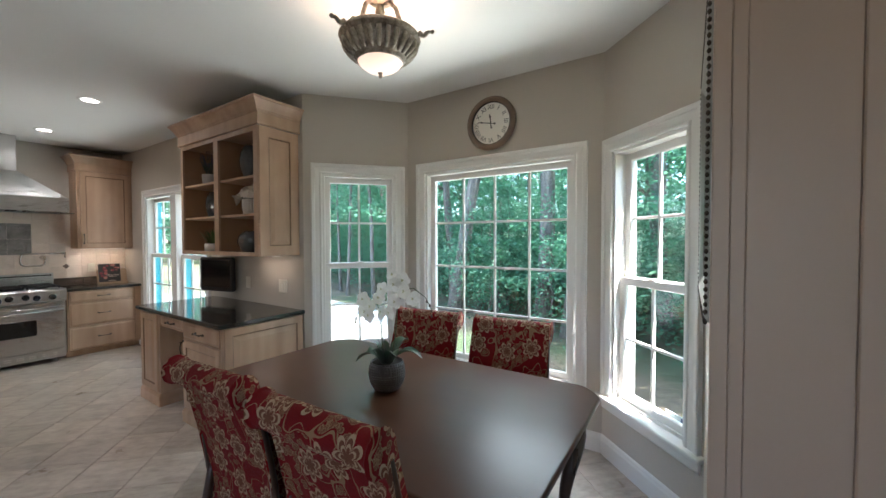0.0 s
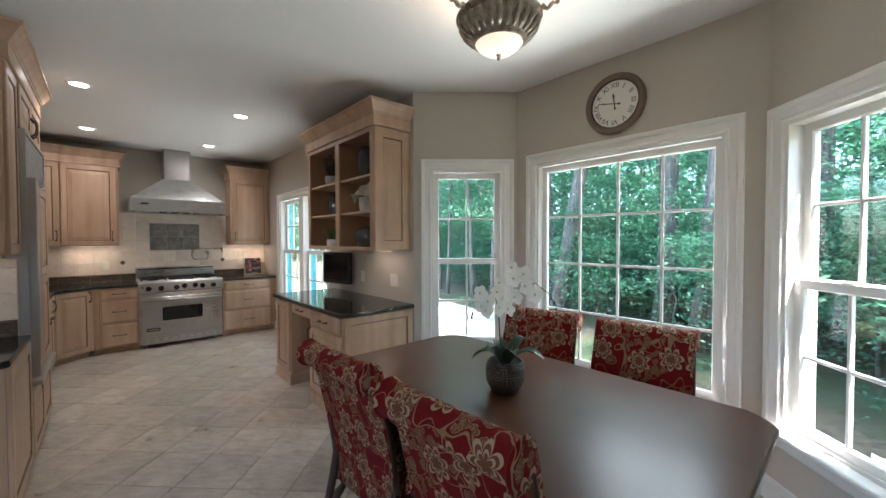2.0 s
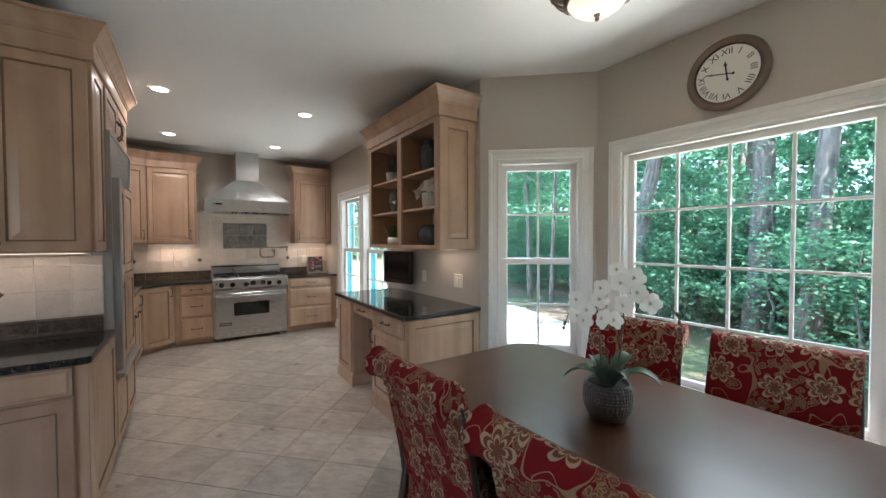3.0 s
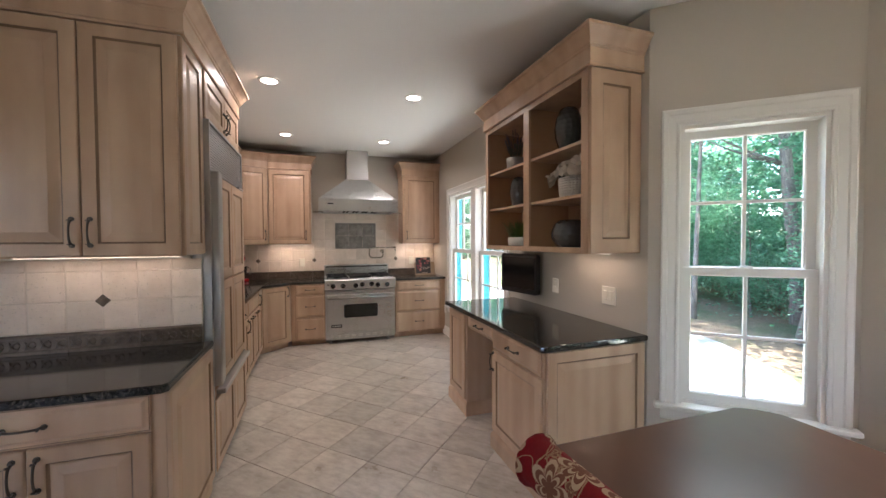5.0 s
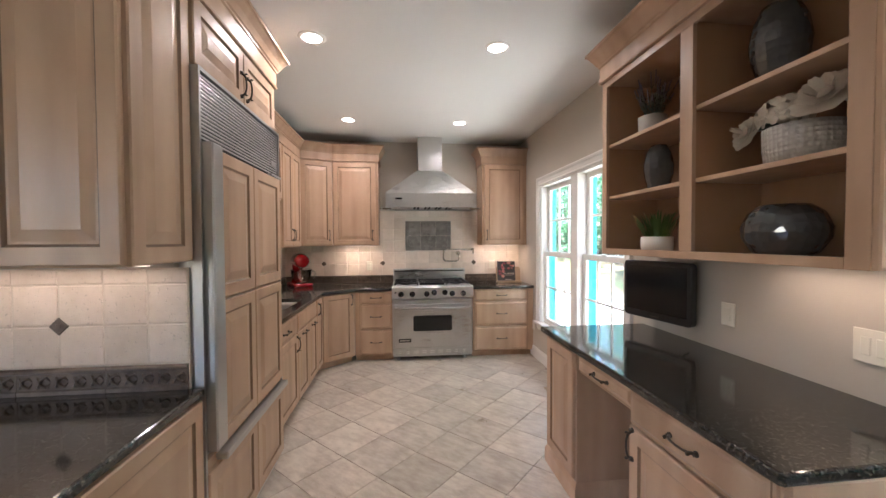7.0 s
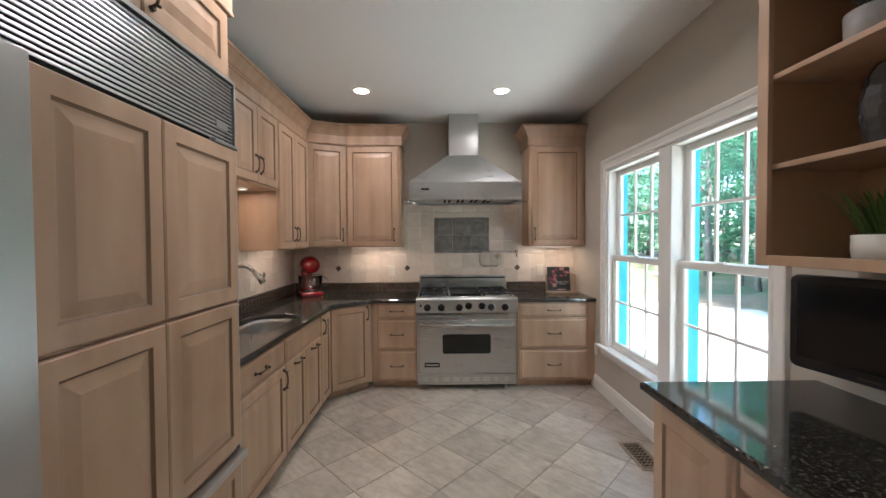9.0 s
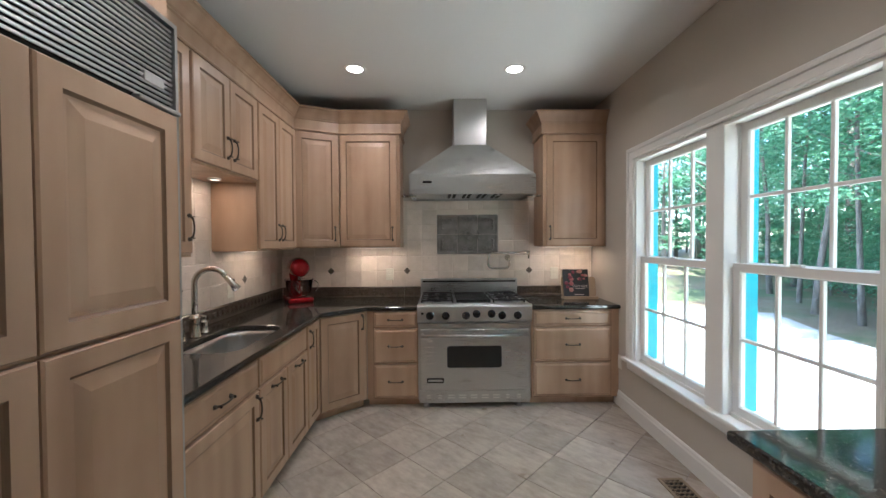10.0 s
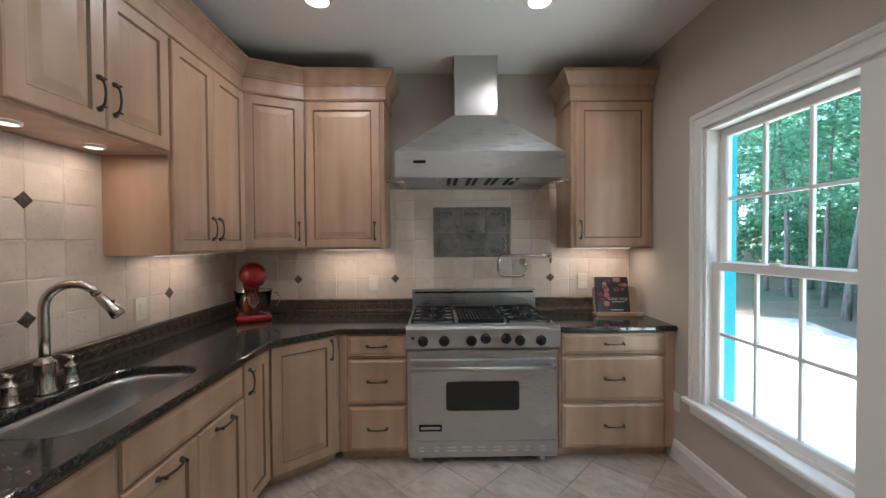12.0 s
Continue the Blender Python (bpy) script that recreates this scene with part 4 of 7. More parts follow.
def table_outline(inset=0.0):
    x0, x1, y0, y1, c = -2.225 + inset, -0.345 - inset, 0.85 + inset, 1.985 - inset, 0.115
    pts = []
    for cx, cy, a0 in ((x1, y0, 0), (x1, y1, 1), (x0, y1, 2), (x0, y0, 3)):
        sx, sy = (-1 if a0 in (0, 1) else 1), (1 if a0 in (0, 3) else -1)
        p, q = Vector((cx + sx * c, cy)), Vector((cx, cy + sy * c))
        bulge = Vector((cx + sx * c * 0.33, cy + sy * c * 0.33))
        seq = [p if a0 in (0, 2) else q, bulge, q if a0 in (0, 2) else p]
        for k in range(7):
            s = k / 6
            pts.append(tuple(seq[0] * (1 - s) ** 2 + seq[1] * 2 * s * (1 - s) + seq[2] * s * s))
    return pts


part("tabletop", slab(table_outline(), [], TZ - 0.028, TZ, 0.009, 3), M_TABLE, tb)
ap = boxes((-2.06, -0.475, 0.95, 0.97, 0.635, TZ - 0.03), (-2.06, -0.475, 1.815, 1.835, 0.635, TZ - 0.03), (-2.08, -2.06, 0.95, 1.835, 0.635, TZ - 0.03), (-0.475, -0.455, 0.95, 1.835, 0.635, TZ - 0.03))
part("apron", ap, M_DARKWOOD, tb)


def cabriole(bm, top, out, h=0.70, big=1.0):
    """A curved leg: knee, slim ankle, pad foot. out: the flat direction to which it bows."""
    n = 14
    pts, rad = [], []
    for i in range(n + 1):
        s = i / n
        bow = 0.035 * math.sin(math.pi * min(1, s / 0.45)) if s < 0.45 else -0.030 * math.sin(math.pi * (s - 0.45) / 0.5) + 0.045 * max(0, (s - 0.86) / 0.14)
        pts.append((top[0] + out[0] * bow * big, top[1] + out[1] * bow * big, h * (1 - s) + 0.012))
        rad.append(big * (0.038 + 0.010 * math.sin(math.pi * min(1, s / 0.3)) if s < 0.3 else 0.038 - 0.020 * ((s - 0.3) / 0.55) if s < 0.85 else 0.018 + 0.016 * (s - 0.85) / 0.15))
    pts.append((pts[-1][0], pts[-1][1], 0.0))
    rad.append(big * 0.032)
    tube(bm, pts, rad, 10)


for sx, sy in ((-1, -1), (-1, 1), (1, -1), (1, 1)):
    bm = bmesh.new()
    cabriole(bm, (-1.2675 + sx * 0.795, 1.3925 + sy * 0.43), (sx * 0.7, sy * 0.7))
    part("leg", fix(bm), M_DARKWOOD, tb)


# ---- dining chairs ----


def brocade():
    """Red woven cloth with pale gold flowers, leaves and vines."""
    m = material("floral_brocade", (0.27, 0.012, 0.014), 0.75, Specular_IOR_Level=0.15)
    n = Nodes(m)
    uv = n.coords(kind="UV")
    wob = n.add("TexNoise", Scale=9.0, Detail=2.0)
    n.feed(wob, "Vector", uv)
    wv = n.add("VectorMath")
    wv.operation = "MULTIPLY_ADD"
    n.feed(wv, "i0", wob.outputs["Color"])
    wv.inputs[1].default_value, wv.inputs[2].default_value = (0.02, 0.02, 0), (-0.01, -0.01, 0)
    va = n.add("VectorMath")
    n.feed(va, "i0", uv)
    n.feed(va, "i1", wv.outputs[0])
    uvw = va.outputs[0]

    def bloom(scale, petals, size, rnd, inner):
        v = n.add("TexVoronoi", Scale=scale, Randomness=rnd)
        v.voronoi_dimensions = "2D"
        n.feed(v, "Vector", uvw)
        d = n.add("VectorMath")
        d.operation = "SUBTRACT"
        sc = n.add("VectorMath")
        sc.operation = "SCALE"
        n.feed(sc, "i0", uvw)
        sc.inputs["Scale"].default_value = scale
        sp = n.add("VectorMath")
        sp.operation = "SCALE"
        n.feed(sp, "i0", v.outputs["Position"])
        sp.inputs["Scale"].default_value = scale
        n.feed(d, "i0", sc.outputs[0])
        n.feed(d, "i1", sp.outputs[0])
        x = n.add("SeparateXYZ")
        n.feed(x, "i0", d.outputs[0])
        turn = n.add("SeparateColor")
        n.feed(turn, "i0", v.outputs["Color"])
        ang = n.math("ADD", n.math("ARCTAN2", x.outputs[1], x.outputs[0]), n.math("MULTIPLY", turn.outputs[0], 6.0))
        wave = n.math("ABSOLUTE", n.math("COSINE", n.math("MULTIPLY", ang, petals / 2)))
        edge = n.math("MULTIPLY", size, n.math("ADD", 0.45, n.math("MULTIPLY", n.math("POWER", wave, 0.7), 0.55)))
        dist = v.outputs["Distance"]
        body = n.math("LESS_THAN", dist, edge)
        k = n.math("DIVIDE", dist, edge)
        line = n.math("MULTIPLY", body, n.math("MAXIMUM", n.math("GREATER_THAN", k, 0.80), n.math("MULTIPLY", n.math("GREATER_THAN", k, inner), n.math("LESS_THAN", k, inner + 0.14))))
        return body, line

    f1, l1 = bloom(6.4, 7, 0.38, 0.55, 0.45)
    f2, l2 = bloom(17.0, 4, 0.36, 0.9, 0.3)
    f3, l3 = bloom(26.0, 2, 0.40, 1.0, 0.2)
    nz = n.noise(uv, 7.0, 1.0)
    vine = n.math("LESS_THAN", n.math("ABSOLUTE", n.math("SUBTRACT", nz, 0.5)), 0.0075)
    nz2 = n.noise(n.coords(kind="UV", shift=Vector((3.3, 1.7, 0))), 8.0, 1.0)
    vine = n.math("MAXIMUM", vine, n.math("LESS_THAN", n.math("ABSOLUTE", n.math("SUBTRACT", nz2, 0.46)), 0.0065))
    red = n.mix(n.noise(uv, 30, 3), (0.215, 0.006, 0.009), (0.125, 0.004, 0.006))
    gold, dull, line = (0.27, 0.165, 0.09), (0.155, 0.058, 0.032), (0.40, 0.28, 0.18)
    gate = n.math("GREATER_THAN", n.noise(uv, 7.0, 1.0), 0.52)
    small = n.math("MULTIPLY", n.math("MAXIMUM", f2, f3), gate)
    c = n.mix(vine, red, gold)
    c = n.mix(small, c, dull)
    c = n.mix(n.math("MULTIPLY", n.math("MAXIMUM", l2, l3), gate), c, gold)
    c = n.mix(f1, c, dull)
    c = n.mix(l1, c, line)
    weave = n.add("TexWave", Scale=160.0)
    n.feed(weave, "Vector", uv)
    c = n.mix(n.math("MULTIPLY", weave.outputs[1], 0.18), c, (0.05, 0.012, 0.010))
    n.base(c)
    n.bump(n.math("ADD", n.math("MULTIPLY", n.math("MAXIMUM", small, n.math("MAXIMUM", f1, vine)), 0.6), n.math("MULTIPLY", weave.outputs[1], 0.4)), 0.25, 0.003)
    return m


M_BROCADE = brocade()
M_WEBBING = material("black_lining", (0.012, 0.010, 0.010), 0.9)


def cushion(profile, width, crown_by=0.02, sides=9):
    """A stuffed pad: a closed (y, z) outline drawn across the width, its ends drawn in, with u, v in metres."""
    bm = bmesh.new()
    uvl = bm.loops.layers.uv.new("uv")
    cy = sum(p[0] for p in profile) / len(profile)
    cz = sum(p[1] for p in profile) / len(profile)
    lens = [0.0]
    for a, b in zip(profile, profile[1:] + profile[:1]):
        lens.append(lens[-1] + math.dist(a, b))
    cols = []
    for i in range(sides):
        s = i / (sides - 1)
        x = (s - 0.5) * width
        cols.append((x, 1.0))
    ring_def = [(-width / 2 - 0.000, 0.80)] + [(-width / 2 + 0.004, 0.90)] + [(-width / 2 + 0.014, 0.985)] + [(x * (1 - 0.06), 1.0) for x, _ in cols[1:-1]] + [(width / 2 - 0.014, 0.985), (width / 2 - 0.004, 0.90), (width / 2, 0.80)]
    rings = []
    t = min(0.05, 0.25 * max(p[1] for p in profile))
    for x, k in ring_def:
        pull = (1 - k) * 0.05
        ring = []
        for j, (y, z) in enumerate(profile):
            a, b = profile[j - 1], profile[(j + 1) % len(profile)]
            tx, tz = b[0] - a[0], b[1] - a[1]
            ln = math.hypot(tx, tz) or 1
            ring.append(bm.verts.new((x, y - tz / ln * pull, z + tx / ln * pull)))
        rings.append(ring)
    for i, (a, b) in enumerate(zip(rings, rings[1:])):
        for j in range(len(profile)):
            k = (j + 1) % len(profile)
            f = bm.faces.new((a[j], b[j], b[k], a[k]))
            f.smooth = True
            for lp, (xx, vv) in zip(f.loops, ((ring_def[i][0], lens[j]), (ring_def[i + 1][0], lens[j]), (ring_def[i + 1][0], lens[j + 1]), (ring_def[i][0], lens[j + 1]))):
                lp[uvl].uv = (xx, vv)
    for ring in (rings[0], rings[-1][::-1]):
        f = bm.faces.new(ring)
        f.smooth = True
        for lp in f.loops:
            lp[uvl].uv = (lp.vert.co.y + 0.7, lp.vert.co.z)
    return fix(bm)


def dining_chair(m):
    """A chair that faces local +y, its back rolled over at the top."""
    t = thing("dining_chair", m, "red floral brocade dining chair with a scrolled back", "chair", "chairs round the table")
    back = []
    n = 12
    # rear face from the seat up, leaning back
    for i in range(n + 1):
        s = i / n
        back.append((-0.235 - 0.11 * s ** 1.6, 0.24 + 0.59 * s))
    cx, cz, r = -0.375, 0.878, 0.052
    back[-1] = (cx + 0.02, cz - r - 0.004)
    for a in range(255, -1, -20):
        back.append((cx + r * math.cos(radians(a)), cz + r * math.sin(radians(a))))
    for i in range(1, n + 1):
        s = 1 - i / n
        back.append((-0.165 - 0.155 * s ** 1.4, 0.24 + 0.62 * s))
    part("backrest", cushion(back, 0.51), M_BROCADE, t)
    seat = [(-0.20, 0.37), (-0.20, 0.44), (-0.17, 0.475), (-0.05, 0.495), (0.10, 0.495), (0.22, 0.485), (0.265, 0.465), (0.275, 0.42), (0.27, 0.37)]
    part("seat", cushion(seat[::-1], 0.53), M_BROCADE, t)
    part("seat_rail", boxes((-0.235, 0.235, -0.22, 0.255, 0.335, 0.372), bevel=0.006), M_DARKWOOD, t)
    for sx in (-1, 1):
        bm = bmesh.new()
        cabriole(bm, (sx * 0.205, 0.225), (sx * 0.7, 0.7), 0.36, 0.72)
        part("leg", fix(bm), M_DARKWOOD, t)
        bm = bmesh.new()
        k = 10
        pts = [(sx * 0.24, -0.235 - 0.02 * math.sin(math.pi * s / k) - 0.10 * ((s / k) ** 2), 0.42 * (1 - s / k)) for s in range(k + 1)]
        tube(bm, pts, [0.022 - 0.004 * s / k for s in range(k + 1)], 8)
        part("leg", fix(bm), M_DARKWOOD, t)
        bm = bmesh.new()
        pts = [(sx * 0.25, -0.245 - 0.085 * (s / 6) ** 1.4, 0.40 + 0.44 * s / 6) for s in range(7)]
        tube(bm, pts, [0.017, 0.016, 0.015, 0.015, 0.014, 0.012, 0.009], 8)
        part("back_post", fix(bm), M_DARKWOOD, t)
    return t


TALL = Matrix.Diagonal((1, 1, 1.06, 1))
CHAIR = dining_chair(pose(-1.68, 1.12, 0, 0, 0, 3) @ TALL)
for m in (pose(-0.925, 1.07, 0, 0, 0, 2) @ Matrix.Diagonal((1, 1, 1.03, 1)), pose(-1.58, 1.89, 0, 0, 0, 186), pose(-0.945, 1.92, 0, 0, 0, 184)):
    copy_thing(CHAIR, m)

# ---- outdoors ----
GZ = -0.62


def leafy():
    m = bpy.data.materials.new("leaves")
    m.use_nodes = True
    n = Nodes(m)
    t = m.node_tree
    geo = n.add("NewGeometry")
    c = n.ramp(geo.outputs["Random Per Island"], [(0.0, (0.024, 0.085, 0.050)), (0.4, (0.060, 0.18, 0.10)), (0.8, (0.135, 0.30, 0.18)), (1.0, (0.30, 0.46, 0.32))])
    b = n.bsdf
    n.base(c)
    b.inputs["Roughness"].default_value = 0.5
    tr = n.add("BsdfTranslucent", Color=n.mix(0.45, c, (0.20, 0.48, 0.29)))
    mx = n.add("MixShader", i0=0.55)
    t.links.new(b.outputs[0], mx.inputs[1])
    t.links.new(tr.outputs[0], mx.inputs[2])
    t.links.new(mx.outputs[0], t.nodes["Material Output"].inputs[0])
    return m


def bark():
    m = material("bark", (0.10, 0.085, 0.07), 0.9)
    n = Nodes(m)
    v = n.coords((6, 6, 1.0))
    a = n.noise(v, 3.5, 6, 0.7)
    n.base(n.ramp(a, [(0.35, (0.06, 0.052, 0.044)), (0.65, (0.21, 0.188, 0.166))]))
    n.bump(a, 0.8, 0.03)
    return m


def litter():
    m = material("leaf_litter", (0.16, 0.11, 0.07), 0.95)
    n = Nodes(m)
    v = n.coords()
    a = n.noise(v, 14, 8, 0.75)
    b = n.noise(v, 0.5, 4)
    c = n.ramp(a, [(0.3, (0.06, 0.042, 0.026)), (0.55, (0.19, 0.135, 0.085)), (0.75, (0.33, 0.25, 0.17))])
    n.base(n.mix(n.ramp(b, [(0.42, (0, 0, 0)), (0.58, (0.75, 0.75, 0.75))]), c, (0.05, 0.10, 0.035)))
    n.bump(a, 0.7, 0.05)
    return m


M_LEAF, M_BARK, M_LITTER = leafy(), bark(), litter()
M_DRIVE = stone_tile("driveway_concrete", (0.32, 0.31, 0.295), (0.24, 0.23, 0.22), 0.1, 0.9, 1.2, 0.2, 60)

bm = bmesh.new()
bmesh.ops.create_grid(bm, x_segments=60, y_segments=60, size=1.0)
for v in bm.verts:
    v.co.x, v.co.y = 220 * v.co.x * abs(v.co.x) ** 0.8, 220 * v.co.y * abs(v.co.y) ** 0.8
    d = max(0.0, math.hypot(v.co.x + 3, v.co.y) - 14)
    v.co.z = GZ + 0.012 * d + min(1, d / 10) * 0.8 * (noise.noise(Vector((v.co.x * 0.06, v.co.y * 0.06, 0))))
tagged(part("ground", bm, M_LITTER), "brown leaf-littered woodland ground", "ground", kind="structure")
DRIVE = [(-30, 2.6), (-3.4, 2.6), (-2.9, 4.2), (-3.5, 5.7), (-4.7, 6.8), (-6.3, 7.7), (-8.2, 8.3), (-11.2, 8.9), (-14, 10.0), (-19, 12.0), (-34, 17.0)]
tagged(part("driveway", slab(DRIVE, [], GZ - 0.1, GZ + 0.03, 0.0), M_DRIVE), "pale sunlit concrete driveway", "driveway", kind="structure")


def leaf_cloud(rng, centres, radius, per, size):
    """Many small folded leaf blades round centres, as verts and faces."""
    n = len(centres) * per
    c = np.repeat(np.array(centres), per, axis=0)
    p = rng.normal(size=(n, 3))
    p /= np.linalg.norm(p, axis=1)[:, None]
    p = c + p * (rng.random((n, 1)) ** 0.45) * np.repeat(np.array(radius), per)[:, None] * np.array([1, 1, 0.34])
    a = rng.normal(size=(n, 3)) * np.array([1, 1, 0.35])
    a /= np.linalg.norm(a, axis=1)[:, None]
    b = np.cross(a, np.array([0, 0, 1.0]) + 0.55 * rng.normal(size=(n, 3)))
    b /= np.linalg.norm(b, axis=1)[:, None]
    s = size * (0.6 + 0.8 * rng.random((n, 1)))
    a, b = a * s, b * s * 0.55
    v = np.stack([p - a, p - b, p + a, p + b], axis=1).reshape(-1, 3)
    f = np.arange(4 * n).reshape(-1, 4)
    return v, f


def crown_mesh(seed, height, low, spread, clumps, per, size):
    rng = np.random.default_rng(seed)
    cs, rs = [], []
    for i in range(clumps):
        h = low + (height - low) * rng.random() ** 0.8
        k = (h - low) / (height - low)
        r = spread * (0.45 + 0.75 * math.sin(math.pi * min(0.95, 0.15 + 0.8 * k))) * rng.random() ** 0.5
        a = rng.random() * 2 * math.pi
        cs.append((r * math.cos(a), r * math.sin(a), h))
        rs.append(0.40 + 0.65 * rng.random())
    v, f = leaf_cloud(rng, cs, rs, per, size)
    me = bpy.data.meshes.new("crown")
    me.from_pydata(v.tolist(), [], f.tolist())
    me.materials.append(M_LEAF)
    return me


def trunk_mesh(seed, height, r, limbs):
    rng = random.Random(seed)
    bm = bmesh.new()
    n = 9
    lean = (rng.uniform(-0.06, 0.06), rng.uniform(-0.06, 0.06))
    pts = [(lean[0] * height * i / n + rng.uniform(-0.05, 0.05), lean[1] * height * i / n + rng.uniform(-0.05, 0.05), height * 0.92 * i / n - (0.3 if i == 0 else 0)) for i in range(n + 1)]
    tube(bm, pts, [r * (1.35 if i == 0 else 1 - 0.8 * i / n) for i in range(n + 1)], 9)
    for k in range(limbs):
        i = rng.randint(3, n - 1)
        a, ln = rng.uniform(0, 6.28), height * rng.uniform(0.10, 0.2)
        p = Vector(pts[i])
        q = [p + Vector((math.cos(a) * ln * s, math.sin(a) * ln * s, ln * (0.45 * s + 0.2 * s * s))) for s in (0, 0.35, 0.7, 1.0)]
        tube(bm, q, [r * 0.35, r * 0.25, r * 0.15, r * 0.05], 6)
    return mesh_of("trunk", fix(bm), M_BARK)


TREES = [(trunk_mesh(10 + i, h, r, 7), crown_mesh(20 + i, h, lo, sp, 78, 130, 0.052), "tall woodland tree with grey bark and green leaves") for i, (h, r, lo, sp) in enumerate(((13, 0.17, 3.2, 2.3), (15, 0.22, 4.5, 2.6), (11, 0.11, 2.2, 1.9), (9, 0.08, 1.4, 1.7)))]
FAR_TREES = [(tr, crown_mesh(30 + i, h, lo, sp, 70, 42, 0.13), lb) for i, ((tr, _, lb), (h, lo, sp)) in enumerate(zip(TREES, ((13, 1.0, 2.5), (15, 1.2, 2.8), (11, 0.8, 2.2), (9, 0.5, 2.0))))]
SAPS = [(trunk_mesh(40 + i, h, 0.03, 5), crown_mesh(50 + i, h, 0.35, sp, 50, 70, 0.040), "leafy green understorey sapling") for i, (h, sp) in enumerate(((3.2, 1.0), (2.2, 1.1), (4.2, 1.2)))]
SLENDER = [(trunk_mesh(60 + i, h, r, 6), crown_mesh(70 + i, h, lo, sp, 78, 130, 0.052), "slender woodland tree with a bare grey trunk") for i, (h, r, lo, sp) in enumerate(((13, 0.085, 3.4, 2.2), (12, 0.065, 2.8, 2.0)))]
rng = random.Random(7)


def in_drive(x, y):
    edge = 7.1 - (x + 5.2) * 0.5 if x < -5.2 else 7.1 - (x + 5.2) * 0.5 if x < -2.5 else 0
    return y < edge + 1.6


def plant(kind, x, y, name, lean=0.0):
    tr, cr, label = kind
    d = max(0.0, math.hypot(x + 3, y) - 14)
    t = thing(name, pose(x, y, GZ + 0.012 * d - 0.1, 0, lean, rng.uniform(0, 360) if not lean else 0), label, "tree", "woodland")
    part("trunk", tr, None, t)
    part("crown", cr, None, t)


plant(TREES[1], 4.6, 4.4, "tree")
plant(TREES[0], 6.6, 5.0, "tree")
spots = [(-3.0, 9.2), (-5.75, 9.3), (-2.2, 8.3), (-6.9, 11.2), (-0.6, 10.4)]
for (x, y), kind, lean in zip(spots, (1, 1, 0, 0, 1), (0.0, 10.0, 4.0, -5.0, 0.0)):
    plant(TREES[kind], x, y, "tree", lean)
for (x, y), kind, lean in zip(((-8.3, 9.5), (-9.6, 10.0), (-10.9, 9.9), (-12.1, 10.6), (-13.4, 10.8), (-15.0, 11.9), (-16.8, 12.6), (-18.6, 13.4)), (1, 0, 1, 1, 0, 1, 0, 1), (2.0, -3.0, 3.0, -2.0, 6.0, 2.0, -3.0, 2.0)):
    spots.append((x, y))
    plant(SLENDER[kind], x, y, "tree", lean)
FIRST = len(spots)
for tries in range(4000):
    x, y = rng.uniform(-26, 16), rng.uniform(5.0, 34)
    if in_drive(x, y) or math.hypot(x + 1.4, y - 2.8) < 6.2 or (x > -0.5 and y < 6.0):
        continue
    gap = 2.7 if y < 14 else 2.6
    if all(math.hypot(x - a, y - b) > gap for a, b in spots):
        spots.append((x, y))
    if len(spots) >= 103:
        break
for i, (x, y) in enumerate(spots[FIRST:]):
    plant((TREES if y < 14 and x > -17 else FAR_TREES)[rng.choice((0, 1, 2, 2, 3, 3))], x, y, "tree")
belt = []
for tries in range(3000):
    x, y = rng.uniform(-52, -24), rng.uniform(5.0, 40)
    if y < 16.5 - 0.05 * (x + 26) and x > -32:
        continue
    if all(math.hypot(x - a, y - b) > 2.4 for a, b in belt):
        belt.append((x, y))
    if len(belt) >= 70:
        break
for x, y in belt:
    plant(FAR_TREES[rng.choice((0, 1, 2, 3))], x, y, "tree")
count = 0
for tries in range(2000):
    x, y = rng.uniform(-20, 12), rng.uniform(6.5, 22)
    if in_drive(x, y) or min(math.hypot(x - a, y - b) for a, b in spots) < 0.6 or math.hypot(x + 1.4, y - 2.8) < 6.5:
        continue
    plant(rng.choice(SAPS), x, y, "sapling")
    count += 1
    if count >= 170:
        break
near = []
for tries in range(900):
    x, y = rng.uniform(0.8, 11), rng.uniform(3.6, 12)
    if math.hypot(x + 0.6, y - 2.2) < 3.6 or any(math.hypot(x - a, y - b) < 1.25 for a, b in near):
        continue
    near.append((x, y))
    plant(rng.choice(SAPS), x, y, "sapling")
    if len(near) >= 34:
        break
for tries in range(600):
    x, y = rng.uniform(-7, 1.5), rng.uniform(7.4, 12)
    if in_drive(x, y - 1.0) or any(math.hypot(x - a, y - b) < 1.2 for a, b in near):
        continue
    near.append((x, y))
    plant(rng.choice(SAPS), x, y, "sapling")
    if len(near) >= 52:
        break


# ---- tiled splashbacks ----
TS = 0.157
bm = boxes((0, TS - 0.004, -0.010, 0.0, 0, TS - 0.004), bevel=0.0032)
WTILE = mesh_of("tile", bm, M_TILE)
TILE_SPECS = []


def tile_mesh(w, h):
    bm = boxes((0, w, -0.010, 0.0, 0, h), bevel=min(0.0032, w * 0.2, h * 0.2))
    return mesh_of("tile", bm, M_TILE)


def splashback(name, m, u0, u1, shift, tops, label, skip=(), ct=CT):
    """A field of square tumbled tiles on a wall. tops: (u0, u1, z1) stretches by height; skip: boxes left out."""
    base = ct + 0.105
    bm = bmesh.new()
    for a, b, z1 in tops:
        box(bm, a, b, -0.0105, 0.0, ct + 0.001, z1)
    s = tagged(part(name, bm, M_WGROUT), label, "splashback", kind="structure")
    s.matrix_world = m
    TILE_SPECS.append((s, u0, u1, shift, tops, base, skip))
    return s


